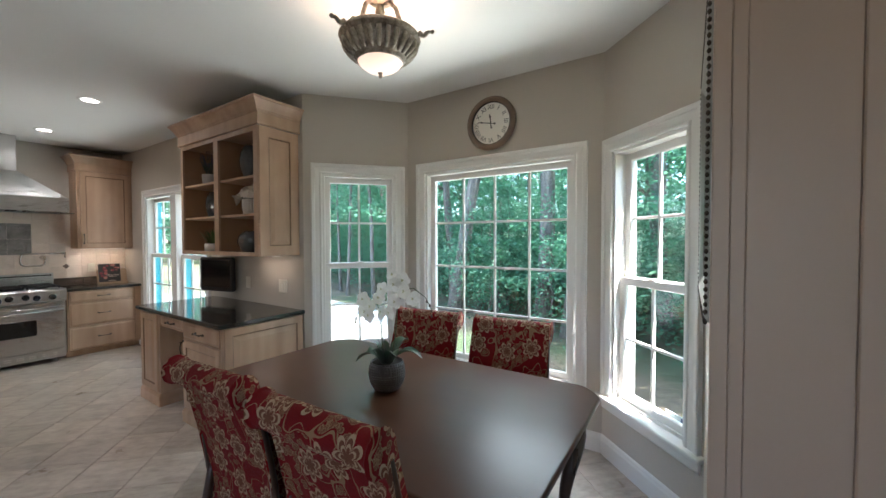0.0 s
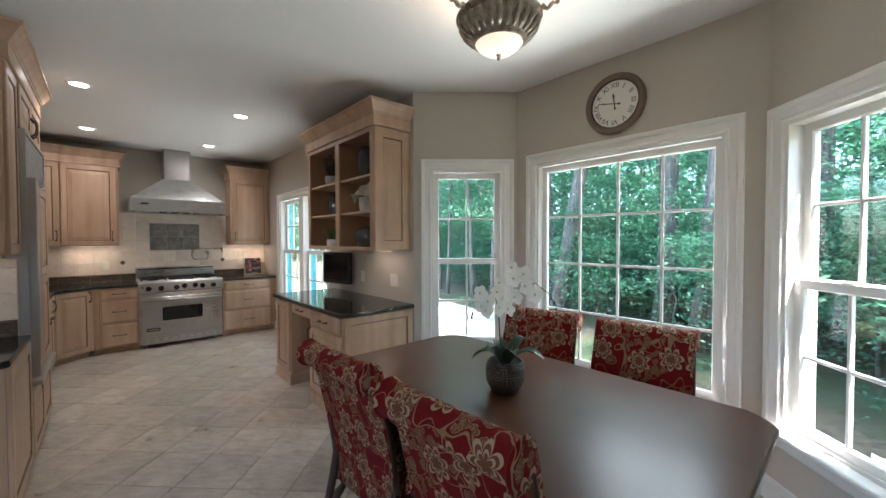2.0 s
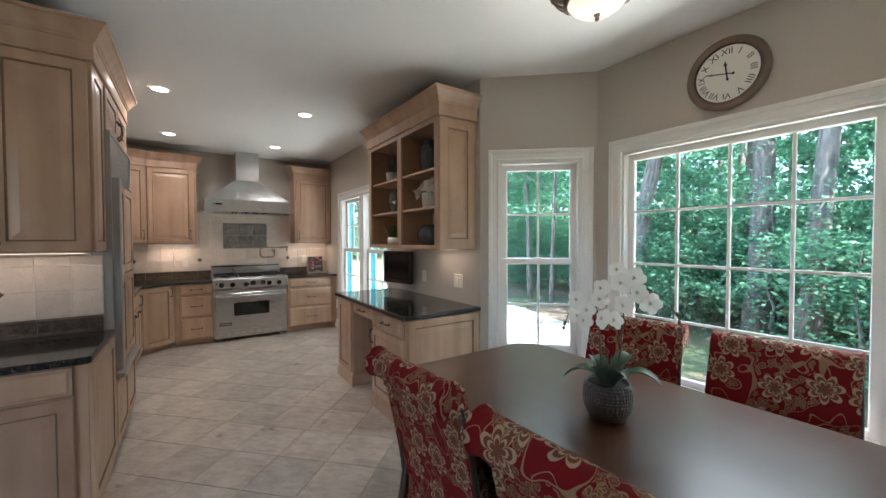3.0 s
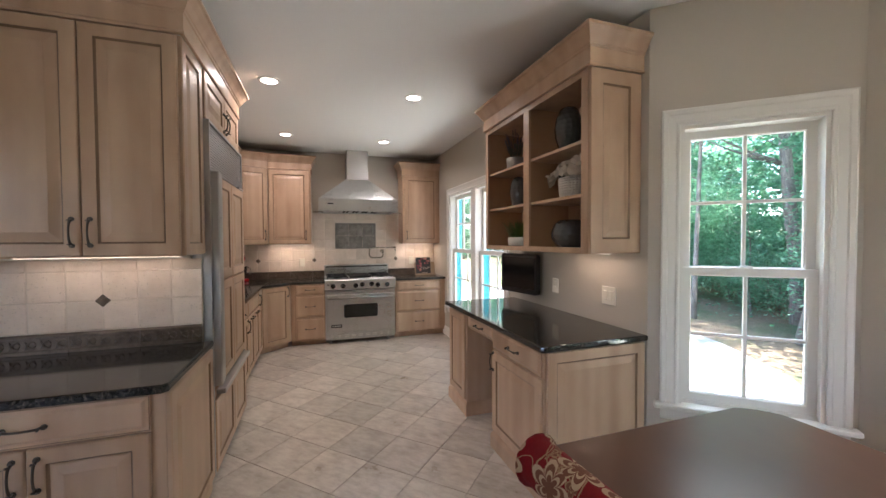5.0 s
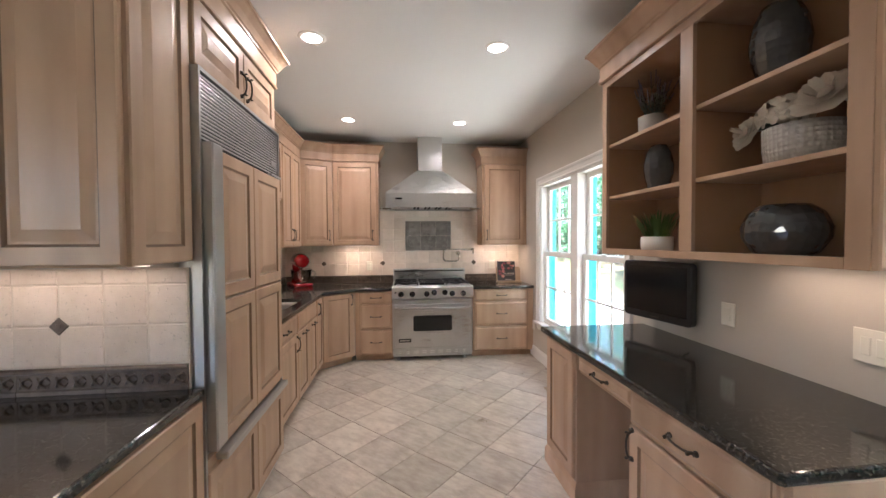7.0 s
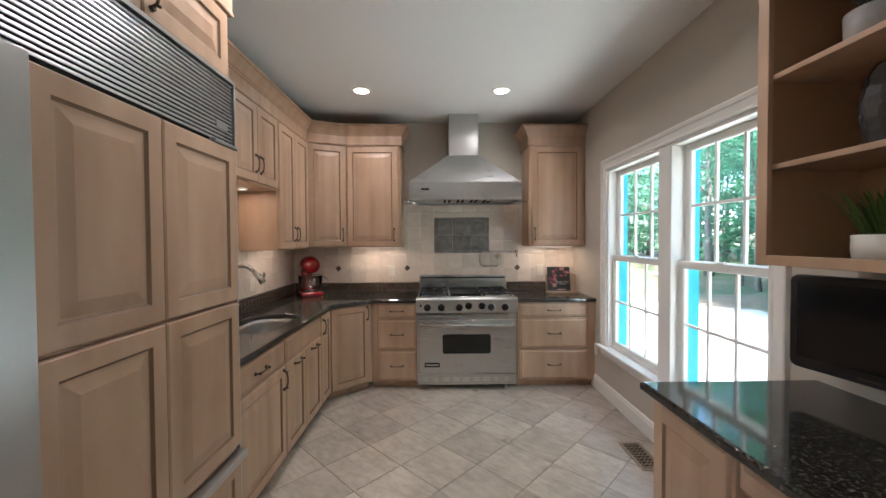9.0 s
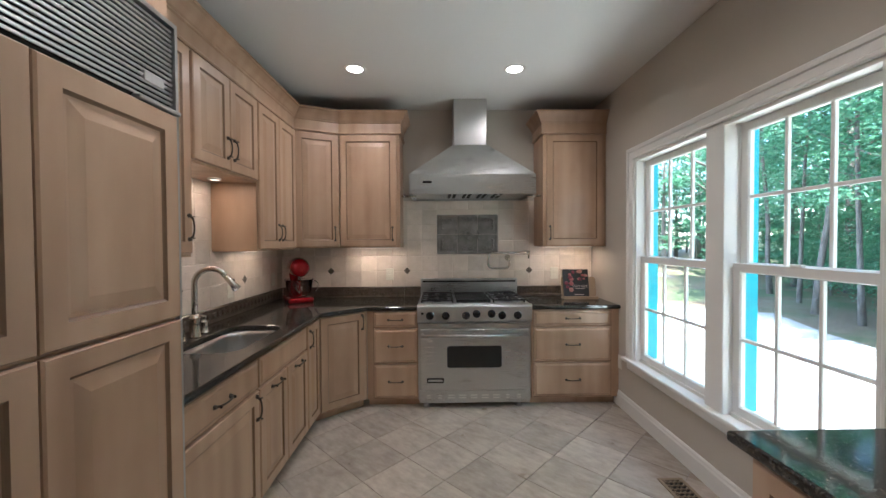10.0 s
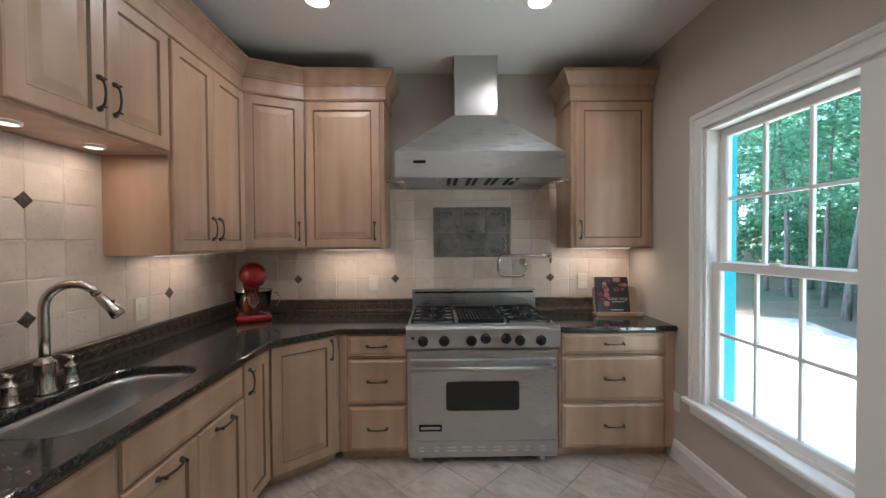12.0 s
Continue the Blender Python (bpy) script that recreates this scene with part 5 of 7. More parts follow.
def lay_tiles(s, u0, u1, shift, tops, base, skip):
    rows = 6
    for r in range(rows):
        z0 = base + r * TS
        k0 = math.floor((u0 - shift) / TS)
        k1 = math.ceil((u1 - shift) / TS)
        for k in range(k0, k1):
            a, b = max(u0, shift + k * TS), min(u1, shift + (k + 1) * TS)
            if b - a < 0.02:
                continue
            mid = (a + b) / 2
            tz = max([t for p, q, t in tops if p <= mid <= q], default=0)
            top = min(z0 + TS, tz)
            if top - z0 < 0.02 or any(p < mid < q and v < (z0 + top) / 2 < w for p, q, v, w in skip):
                continue
            full = b - a > TS - 0.001 and top - z0 > TS - 0.001
            me = WTILE if full else tile_mesh(b - a - 0.004, top - z0 - 0.004)
            part("tile", me, None, s, at=Matrix.Translation((a + 0.002, -0.003, z0 + 0.002)))


MOS = (0.50, 1.125, 1.325, 1.728)
FARM = pose(XW, 0, 0, 0, 0, 90)
S_FAR = splashback("splashback_far", FARM, YS + 0.012, YR - 0.004, 0.19, [(YS + 0.012, 0.155, UP0 + 0.03), (0.155, 1.50, 1.87), (1.50, YR - 0.004, UP0 + 0.03)], "cream tumbled stone tile splashback behind the range", [MOS])
SINKM = pose(0, YS, 0, 0, 0, 180)
S_SINK = splashback("splashback_sink", SINKM, -X_FR, -XW - 0.012, 5.674, [(-X_FR, 5.312, UP0), (5.312, 6.02, 1.872), (6.02, -XW - 0.012, UP0 + 0.01)], "cream tumbled stone tile splashback behind the sink")
HUTM = pose(-3.63, 0, 0, 0, 0, 90)
S_HUT = splashback("splashback_hutch", HUTM, -1.62, -0.392, -0.853, [(-1.62, -0.392, UP0 - 0.04)], "cream tumbled stone tile splashback above the hutch", ct=HC)

bm = boxes((-0.025, 0.025, -0.0165, -0.002, -0.025, 0.025), bevel=0.003)
bm.transform(Matrix.Rotation(radians(45), 4, "Y"))
box(bm, -0.010, 0.010, -0.0195, -0.015, -0.010, 0.010, bevel=0.002)
DIAMOND = mesh_of("diamond_inset", bm, M_PEWTILE)
for s, spots_uv in ((S_FAR, ((-0.59, 1.155), (0.19, 1.155), (1.448, 1.155))), (S_SINK, ((5.674, 1.152), (5.674, 1.623), (6.459, 1.152))), (S_HUT, ((-0.853, HC + 0.262),))):
    for u, z in spots_uv:
        part("diamond_inset", DIAMOND, None, s, "dark bronze diamond inset", at=Matrix.Translation((u, 0, z)))


def border(s, u0, u1, skip=None, step=0.31, CT=CT):
    """A dark moulded tile strip along the worktop, with a row of raised leaves."""
    u = u0
    while u < u1 - 0.03:
        e = min(u + step, u1)
        if not (skip and skip[0] - 0.01 < (u + e) / 2 < skip[1] + 0.01):
            bm = bmesh.new()
            sweep(bm, [(u + 0.001, 0), (e - 0.001, 0)], [(0, CT + 0.001), (0.022, CT + 0.001), (0.022, CT + 0.016), (0.017, CT + 0.022), (0.017, CT + 0.080), (0.022, CT + 0.086), (0.022, CT + 0.094), (0.014, CT + 0.102), (0, CT + 0.102)])
            n = int((e - u) / 0.052)
            for i in range(n):
                c = u + (e - u) * (i + 0.5) / n
                for sg in (-1, 1):
                    tube(bm, [(c - 0.02, -0.019, CT + 0.051 - sg * 0.02), (c - 0.004, -0.023, CT + 0.051 + sg * 0.010), (c + 0.012, -0.022, CT + 0.051 + sg * 0.018), (c + 0.022, -0.018, CT + 0.051 + sg * 0.004)], [0.003, 0.006, 0.006, 0.002], 5)
            part("border_tile", fix(bm), M_PEWTILE, s, "dark embossed border tile")
        u = e


border(S_FAR, YS + 0.02, 0.338)
border(S_FAR, 1.322, YR - 0.006)
border(S_SINK, -X_FR + 0.002, -XW - 0.02)
border(S_HUT, -1.62, -0.394, CT=HC)

# embossed panel behind the range: six metal tiles, each with scrolls
for i in range(3):
    for j in range(2):
        w, h = (MOS[1] - MOS[0]) / 3, (MOS[3] - MOS[2]) / 2
        x0, z0 = MOS[0] + i * w, MOS[2] + j * h
        bm = bmesh.new()
        box(bm, x0 + 0.001, x0 + w - 0.001, -0.014, 0.0, z0 + 0.001, z0 + h - 0.001, bevel=0.002)
        cx, cz = x0 + w / 2, z0 + h / 2
        sz = 1 if j == 0 else -1
        if i != 1:
            sx = -1 if i == 0 else 1
            edge_x = x0 + 0.012 if i == 0 else x0 + w - 0.012
            box(bm, edge_x - 0.012, edge_x + 0.012, -0.020, -0.012, z0 + 0.002, z0 + h - 0.002, bevel=0.003)
        ez = z0 + 0.012 if j == 0 else z0 + h - 0.012
        box(bm, x0 + 0.002, x0 + w - 0.002, -0.0195, -0.012, ez - 0.012, ez + 0.012, bevel=0.003)
        def scroll(px, pz, dx, dz, size):
            """A horseshoe-shaped leaf opening along (dx, dz)."""
            q = []
            for k in range(9):
                an = math.pi * (k / 8 - 0.5) * 1.35
                r, f = size * math.cos(an * 0.62), size * math.sin(an)
                q.append((px + dx * (size - r) * 1.6 + dz * f, -0.0185, pz + dz * (size - r) * 1.6 + dx * f))
            tube(bm, q, [0.003, 0.007, 0.009, 0.009, 0.008, 0.009, 0.009, 0.007, 0.003], 6)
        for px in (cx - 0.030, cx + 0.030) if i != 1 else (cx - 0.034, cx + 0.034):
            scroll(px, ez + sz * 0.034, 0, sz, 0.020)
        if i != 1:
            for pz in (cz - 0.026, cz + 0.030):
                scroll(edge_x - sx * 0.034, pz, -sx, 0, 0.020)
            scroll(x0 + w - 0.004 if i == 0 else x0 + 0.004, z0 + h - 0.03 if j == 0 else z0 + 0.03, sx, 0, 0.018)
        else:
            jz = z0 + h if j == 0 else z0
            for an, ln in ((10, 0.058), (38, 0.052), (65, 0.050), (90, 0.060), (115, 0.050), (142, 0.052), (170, 0.058)):
                a = radians(an)
                tube(bm, [(cx + math.cos(a) * ln * s, -0.0185, jz - sz * (0.004 + abs(math.sin(a)) * ln * s)) for s in (0.12, 0.5, 0.85, 1.0)], [0.004, 0.008, 0.006, 0.002], 6)
        part("relief_tile", fix(bm), M_RELIEF, S_FAR, "embossed pewter relief tile")

# ---- switches and sockets ----
M_PLATE = material("ivory_plate", (0.76, 0.72, 0.62), 0.3)


def plate(m, w, h, kind, label):
    t = thing("outlet" if kind == "outlet" else "light_switch", m, label, "outlet" if kind == "outlet" else "switch")
    part("plate", boxes((-w / 2, w / 2, -0.009, -0.001, -h / 2, h / 2), bevel=0.003), M_PLATE, t)
    gangs = 2 if w > 0.1 else 1
    for g in range(gangs):
        x = (g - (gangs - 1) / 2) * 0.046
        if kind == "outlet":
            for z in (-0.02, 0.02):
                part("socket", boxes((x - 0.016, x + 0.016, -0.012, -0.007, z - 0.014, z + 0.014), bevel=0.002), M_PLATE, t)
        else:
            part("rocker", boxes((x - 0.016, x + 0.016, -0.014, -0.007, -0.033, 0.033), bevel=0.003), M_PLATE, t)


for y in (0.012, 1.708):
    plate(pose(XW + 0.014, y, 1.122, 0, 0, 90), 0.078, 0.122, "outlet", "ivory wall outlet in the tiled splashback")
plate(pose(-6.232, YS + 0.014, 1.095, 0, 0, 180), 0.078, 0.122, "switch", "ivory rocker switch on the tiles beside the sink")
plate(pose(-6.98, YS + 0.014, 1.10, 0, 0, 180), 0.078, 0.122, "outlet", "ivory wall outlet in the tiled corner")
plate(pose(-3.178, YR, 1.078), 0.128, 0.122, "switch", "ivory double rocker switch above the desk")
plate(pose(-3.772, YR, 1.078), 0.082, 0.118, "outlet", "ivory wall outlet above the desk")
plate(pose(-6.60, YR, 0.39), 0.075, 0.118, "outlet", "ivory wall outlet above the baseboard")

# ---- taps ----
t = thing("kitchen_tap", pose(-5.60, -0.945, CT, 0, 0, 20), "brushed nickel gooseneck tap with a pull-down spray", "tap")
bm = bmesh.new()
lathe(bm, [(0.034, 0.0), (0.034, 0.006), (0.029, 0.010), (0.029, 0.105), (0.031, 0.110), (0.031, 0.118), (0.022, 0.126), (0.014, 0.142)], 24)
part("base", fix(bm), M_NICKEL, t)
R = 0.086
pts = [(0, 0, 0.12), (0, 0, 0.22), (0, 0, 0.32)] + [(0, R - R * math.cos(radians(a)), 0.32 + R * math.sin(radians(a))) for a in range(15, 151, 15)]
bm = bmesh.new()
tube(bm, pts, 0.0165, 14)
part("spout", fix(bm), M_NICKEL, t)
e = Vector(pts[-1])
dv = (Vector(pts[-1]) - Vector(pts[-2])).normalized()
bm = bmesh.new()
tube(bm, [e - dv * 0.004, e + dv * 0.012, e + dv * 0.014, e + dv * 0.07, e + dv * 0.105, e + dv * 0.112], [0.0135, 0.0155, 0.018, 0.020, 0.025, 0.020], 16)
part("spray_head", fix(bm), M_NICKEL, t)
part("spray_button", boxes((-0.007, 0.007, e.y + dv.y * 0.05 + 0.008, e.y + dv.y * 0.05 + 0.022, e.z + dv.z * 0.06, e.z + dv.z * 0.03), bevel=0.002), M_BLACK, t)
for x, y, nm, lb in ((-5.712, -0.958, "tap_lever", "brushed nickel tap lever on the worktop"), (-5.49, -0.955, "soap_dispenser", "brushed nickel soap dispenser on the worktop")):
    t = thing(nm, pose(x, y, CT, 0, 0, 160), lb, "tap" if nm == "tap_lever" else "soap dispenser")
    bm = bmesh.new()
    lathe(bm, [(0.026, 0.0), (0.026, 0.005), (0.021, 0.008), (0.021, 0.062), (0.024, 0.066), (0.022, 0.074), (0.009, 0.080), (0.008, 0.094), (0.013, 0.098), (0.012, 0.106)], 20)
    part("body", fix(bm), M_NICKEL, t)
    bm = bmesh.new()
    tube(bm, [(0, 0, 0.102), (0, 0.03, 0.106), (0, 0.062, 0.104)], [0.007, 0.006, 0.005], 10)
    part("lever", fix(bm), M_NICKEL, t)

t = thing("pot_filler", pose(XW + 0.012, 1.225, 1.285, 0, 0, 90), "brushed nickel folding pot filler tap on the tiles", "tap")
bm = bmesh.new()
lathe(bm, [(0.032, 0.0), (0.030, 0.008), (0.016, 0.016), (0.014, 0.10)], 20)
bm.transform(Matrix.Rotation(radians(90), 4, "X"))
part("rosette", fix(bm), M_NICKEL, t)
bm = bmesh.new()
tube(bm, [(0.0, -0.09, -0.03)] + [(0.0, -0.09, 0.0)] , 0.016, 12)
lo, hi = -0.105, 0.052
path = [(-0.01, -0.10, -0.02), (0.0, -0.10, -0.055)] + arc((-0.045, -0.10, lo + 0.045), 0.045, 0, -90, 5) + arc((-0.165, -0.10, lo + 0.05), 0.05, -90, -180, 5) + arc((-0.165, -0.10, hi - 0.05), 0.05, 180, 90, 5) + [(0.0, -0.10, hi), (0.20, -0.10, hi)]
tube(bm, path, 0.011, 10)
part("arm", fix(bm), M_NICKEL, t)
bm = bmesh.new()
tube(bm, [(0.13, -0.10, hi + 0.008), (0.20, -0.10, hi + 0.014)], [0.008, 0.006], 8)
tube(bm, [(0.195, -0.10, hi + 0.016), (0.195, -0.10, hi - 0.06)], [0.013, 0.008], 10)
part("valve", fix(bm), M_NICKEL, t)

# ---- things on the worktops ----
M_RED = material("red_enamel", (0.25, 0.004, 0.007), 0.08, Coat_Weight=0.6)
M_CHROME = material("chrome", (0.75, 0.75, 0.75), 0.1, 1.0)
M_CLEAR = material("clear_glass", (0.95, 0.97, 0.97), 0.02, Transmission_Weight=1.0)
t = thing("stand_mixer", pose(-6.99, -0.85, CT, 0, 0, 120) @ Matrix.Scale(1.04, 4), "glossy red stand mixer with a glass bowl", "mixer")
bm = bmesh.new()
box(bm, -0.11, 0.11, -0.18, 0.17, 0.0, 0.045, bevel=0.02, seg=3)
part("base", bm, M_RED, t, smooth=True)
bm = bmesh.new()
tube(bm, [(0, 0.10, 0.03), (0, 0.115, 0.10), (0, 0.11, 0.18), (0, 0.10, 0.25)], [0.075, 0.052, 0.05, 0.062], 18)
part("column", fix(bm), M_RED, t)
bm = bmesh.new()
tube(bm, [(0, 0.185, 0.31), (0, 0.175, 0.31), (0, 0.14, 0.31), (0, 0.06, 0.315), (0, -0.06, 0.315), (0, -0.14, 0.308), (0, -0.18, 0.30), (0, -0.19, 0.30)], [0.01, 0.050, 0.072, 0.086, 0.090, 0.080, 0.058, 0.02], 24)
part("head", fix(bm), M_RED, t)
part("trim_band", boxes((-0.088, 0.088, -0.125, 0.11, 0.286, 0.302), bevel=0.004), M_CHROME, t)
bm = bmesh.new()
lathe(bm, [(0.03, 0.048), (0.065, 0.055), (0.105, 0.10), (0.122, 0.20), (0.127, 0.206), (0.119, 0.203), (0.101, 0.10), (0.06, 0.06)], 26, (0, -0.07, 0), cap=False)
part("bowl", fix(bm), M_CLEAR, t, "clear glass mixing bowl")
bm = bmesh.new()
tube(bm, arc((0.118, -0.07, 0.135), 0.05, 70, -70, 8), 0.008, 8)
part("bowl_handle", fix(bm), M_CLEAR, t)
bm = bmesh.new()
tube(bm, [(0, -0.07, 0.26), (0, -0.07, 0.20)], 0.014, 12)
for a in range(6):
    an = math.pi * a / 6
    tube(bm, [(0.045 * math.sin(math.pi * s / 8) * math.cos(an), -0.07 + 0.045 * math.sin(math.pi * s / 8) * math.sin(an), 0.205 - 0.13 * s / 8) for s in range(9)], 0.0025, 5)
part("whisk", fix(bm), M_CHROME, t)
for s in (-1, 1):
    bm = bmesh.new()
    lathe(bm, [(0.012, 0.0), (0.012, 0.01)], 12)
    bm.transform(Matrix.Translation((s * 0.072, -0.02, 0.325)) @ Matrix.Rotation(radians(90 * s), 4, "Y"))
    part("knob", fix(bm), M_CHROME, t)


def text_mesh(words, size):
    cu = bpy.data.curves.new("text", "FONT")
    cu.body, cu.size, cu.align_x, cu.align_y, cu.extrude = words, size, "CENTER", "CENTER", 0.0004
    ob = bpy.data.objects.new("text", cu)
    scene.collection.objects.link(ob)
    dg = bpy.context.evaluated_depsgraph_get()
    dg.update()
    me = bpy.data.meshes.new_from_object(ob.evaluated_get(dg))
    bpy.data.objects.remove(ob)
    bpy.data.curves.remove(cu)
    return me


M_BOOK = material("book_cover", (0.028, 0.026, 0.027), 0.4)
M_STAND = wood("pale_wood", (0.45, 0.33, 0.22), (0.34, 0.24, 0.15), 0.5)
BK = pose(-7.00, 1.885, CT, 0, 0, 84)
t = thing("book_stand", BK, "pale wooden cookbook stand on the worktop", "book stand")
part("ledge", boxes((-0.165, 0.165, -0.075, 0.03, 0.0, 0.016), bevel=0.004), M_STAND, t)
part("lip", boxes((-0.165, 0.165, -0.085, -0.075, 0.0, 0.030), bevel=0.004), M_STAND, t)
bm = slab(rounded(-0.165, 0.165, 0.0, 0.20, 0.03), [], 0, 0.012, 0.003)
bm.transform(Matrix.Translation((0, -0.002, 0.012)) @ Matrix.Rotation(radians(76), 4, "X"))
part("back", bm, M_STAND, t)
t = thing("cookbook", BK @ Matrix.Translation((-0.03, -0.052, 0.017)) @ Matrix.Rotation(radians(-14), 4, "X"), "dark cookbook with red fruit on its cover", "book")
part("cover", boxes((-0.118, 0.118, -0.003, 0.0, 0, 0.272), (-0.118, 0.118, 0.024, 0.027, 0, 0.272), (-0.118, -0.115, -0.003, 0.027, 0, 0.272)), M_BOOK, t)
part("pages", boxes((-0.114, 0.112, 0.0, 0.024, 0.004, 0.268)), material("paper", (0.7, 0.66, 0.58), 0.8), t)
me = text_mesh("SOUS VIDE", 0.030)
me.materials.append(material("cover_print", (0.62, 0.52, 0.45), 0.5))
part("title", me, None, t, at=Matrix.Translation((0.035, -0.0038, 0.105)) @ Matrix.Rotation(radians(90), 4, "X"))
part("subtitle", boxes((-0.01, 0.08, -0.0042, -0.003, 0.082, 0.087)), me.materials[0], t)
part("author", boxes((-0.02, 0.07, -0.0042, -0.003, 0.022, 0.028)), me.materials[0], t)
fruit_rng = random.Random(3)
M_FRUIT = [material("cover_pink", (0.36, 0.10, 0.10), 0.5), material("cover_rose", (0.45, 0.20, 0.17), 0.5), material("cover_wine", (0.20, 0.03, 0.05), 0.5)]
for i in range(15):
    x = fruit_rng.uniform(-0.105, 0.10)
    z = fruit_rng.uniform(0.17, 0.262) if i < 11 else fruit_rng.uniform(0.05, 0.17)
    if i >= 11:
        x = fruit_rng.uniform(-0.105, -0.04)
    r = fruit_rng.uniform(0.012, 0.024)
    bm = bmesh.new()
    lathe(bm, [(r, 0), (r * 0.7, 0.0012)], 10)
    bm.transform(Matrix.Translation((x, -0.003, z)) @ Matrix.Rotation(radians(90), 4, "X") @ Matrix.Diagonal((1, fruit_rng.uniform(0.6, 1), 1, 1)))
    part("print", fix(bm), M_FRUIT[i % 3], t)

# ---- lamps under the cabinets ----
M_BAR = glow("light_bar_lens", (1.0, 0.84, 0.64), 0.3)


def light_bar(x, y, z, length, turn, watts):
    t = thing("light_bar", pose(x, y, z, 0, 0, turn), "slim under-cabinet light bar switched on", "light", "under-cabinet lights")
    part("housing", boxes((-length / 2, length / 2, -0.012, 0.012, -0.007, -0.001), bevel=0.002), M_TRIM, t)
    part("diffuser", boxes((-length / 2 + 0.01, length / 2 - 0.01, -0.008, 0.008, -0.009, -0.007)), M_BAR, t)
    lamp("bar_lamp", "AREA", pose(x, y, z - 0.012, 0, 0, turn), watts, WARM, length - 0.03, 0.016)


light_bar(-7.03, -0.12, UP0, 0.46, 90, 0.15)
light_bar(-7.03, 1.79, UP0, 0.46, 90, 0.15)
light_bar(-6.42, -0.96, UP0 - 0.01, 0.50, 0, 0.095)
light_bar(-3.50, -0.80, UP0 - 0.016, 0.70, 90, 0.046)
light_bar(-3.26, 1.95, SZ0, 0.50, 0, 0.08)


def puck(x, y, z):
    t = thing("puck_light", pose(x, y, z), "round puck light under the wall cabinet", "light", "under-cabinet lights")
    bm = bmesh.new()
    lathe(bm, [(0.040, -0.001), (0.038, -0.012), (0.030, -0.013)], 20, cap=False)
    part("ring", fix(bm), M_TRIM, t)
    bm = bmesh.new()
    lathe(bm, [(0.030, -0.002), (0.030, -0.010)], 20)
    part("lens", fix(bm), M_BAR, t)
    lamp("puck_lamp", "AREA", pose(x, y, z - 0.016), 0.065, WARM, 0.055)


puck(-5.50, -0.95, 1.875)
puck(-5.83, -0.95, 1.875)

# ---- television ----
M_TV = material("black_plastic", (0.012, 0.012, 0.013), 0.3)
M_SCREEN = material("screen", (0.006, 0.007, 0.009), 0.12)
TVX0, TVX1, TVY, TVZ0, TVZ1 = -4.38, -3.90, 1.955, 0.975, 1.33
t = thing("television", pose((TVX0 + TVX1) / 2, TVY, (TVZ0 + TVZ1) / 2, 0, 0, 11), "small black flat television on a wall bracket", "television")
w, h = (TVX1 - TVX0) / 2, (TVZ1 - TVZ0) / 2
bm = slab(rounded(-w, w, -h, h, 0.028), [], 0, 0.045, 0.008)
bm.transform(Matrix.Rotation(radians(90), 4, "X") @ Matrix.Translation((0, 0, -0.045)))
part("case", bm, M_TV, t)
part("screen", boxes((-w + 0.028, w - 0.028, -0.0025, 0.002, -h + 0.045, h - 0.028)), M_SCREEN, t)
part("back_cover", boxes((-0.14, 0.16, 0.044, 0.085, -0.12, 0.10), bevel=0.02), M_TV, t)
part("bracket", boxes((0.02, 0.10, 0.084, 0.12, -0.04, 0.04), (0.0, 0.12, 0.118, 0.135, -0.09, 0.09), bevel=0.004), M_TV, t)
bm = bmesh.new()
tube(bm, [(0.12, 0.06, -0.12), (0.125, 0.09, -0.17), (0.13, 0.14, -0.19), (0.135, 0.185, -0.12)], 0.004, 6)
part("cable", fix(bm), M_TV, t)
part("brand_bar", boxes((-0.03, 0.03, -0.0015, 0.0, -h + 0.016, -h + 0.022)), M_PEWTER, t)

# ---- things on the shelves ----


def facet_glass():
    m = material("smoky_glass", (0.045, 0.05, 0.055), 0.06, Specular_IOR_Level=0.8)
    n = Nodes(m)
    v = n.add("TexVoronoi", Scale=30.0, Randomness=0.4)
    n.feed(v, "Vector", n.coords())
    n.bump(v.outputs["Distance"], 0.5, 0.012)
    n.base(n.mix(n.noise(n.coords(), 9, 2), (0.030, 0.034, 0.038), (0.085, 0.085, 0.082)))
    return m


def dimpled(name, colour, scale, strength=0.8, rough=0.4):
    m = material(name, colour, rough)
    n = Nodes(m)
    v = n.add("TexVoronoi", Scale=scale, Randomness=0.15)
    n.feed(v, "Vector", n.coords())
    n.base(n.mix(n.math("MULTIPLY", v.outputs["Distance"], 0.5), colour, tuple(0.6 * c for c in colour)))
    n.bump(v.outputs["Distance"], strength, 0.01)
    return m


M_SMOKE = facet_glass()
M_WHITEPOT = dimpled("white_relief_ceramic", (0.55, 0.51, 0.46), 62, 0.9, 0.3)
M_GREYPOT = material("grey_ceramic", (0.34, 0.32, 0.30), 0.5)
M_PLAINPOT = material("white_ceramic", (0.66, 0.63, 0.58), 0.35)
M_SOIL = material("soil", (0.03, 0.022, 0.016), 0.95)


def vase(x, y, z, profile, label):
    t = thing("vase", pose(x, y, z), label, "vase")
    bm = bmesh.new()
    lathe(bm, profile, 28)
    part("body", fix(bm), M_SMOKE, t)


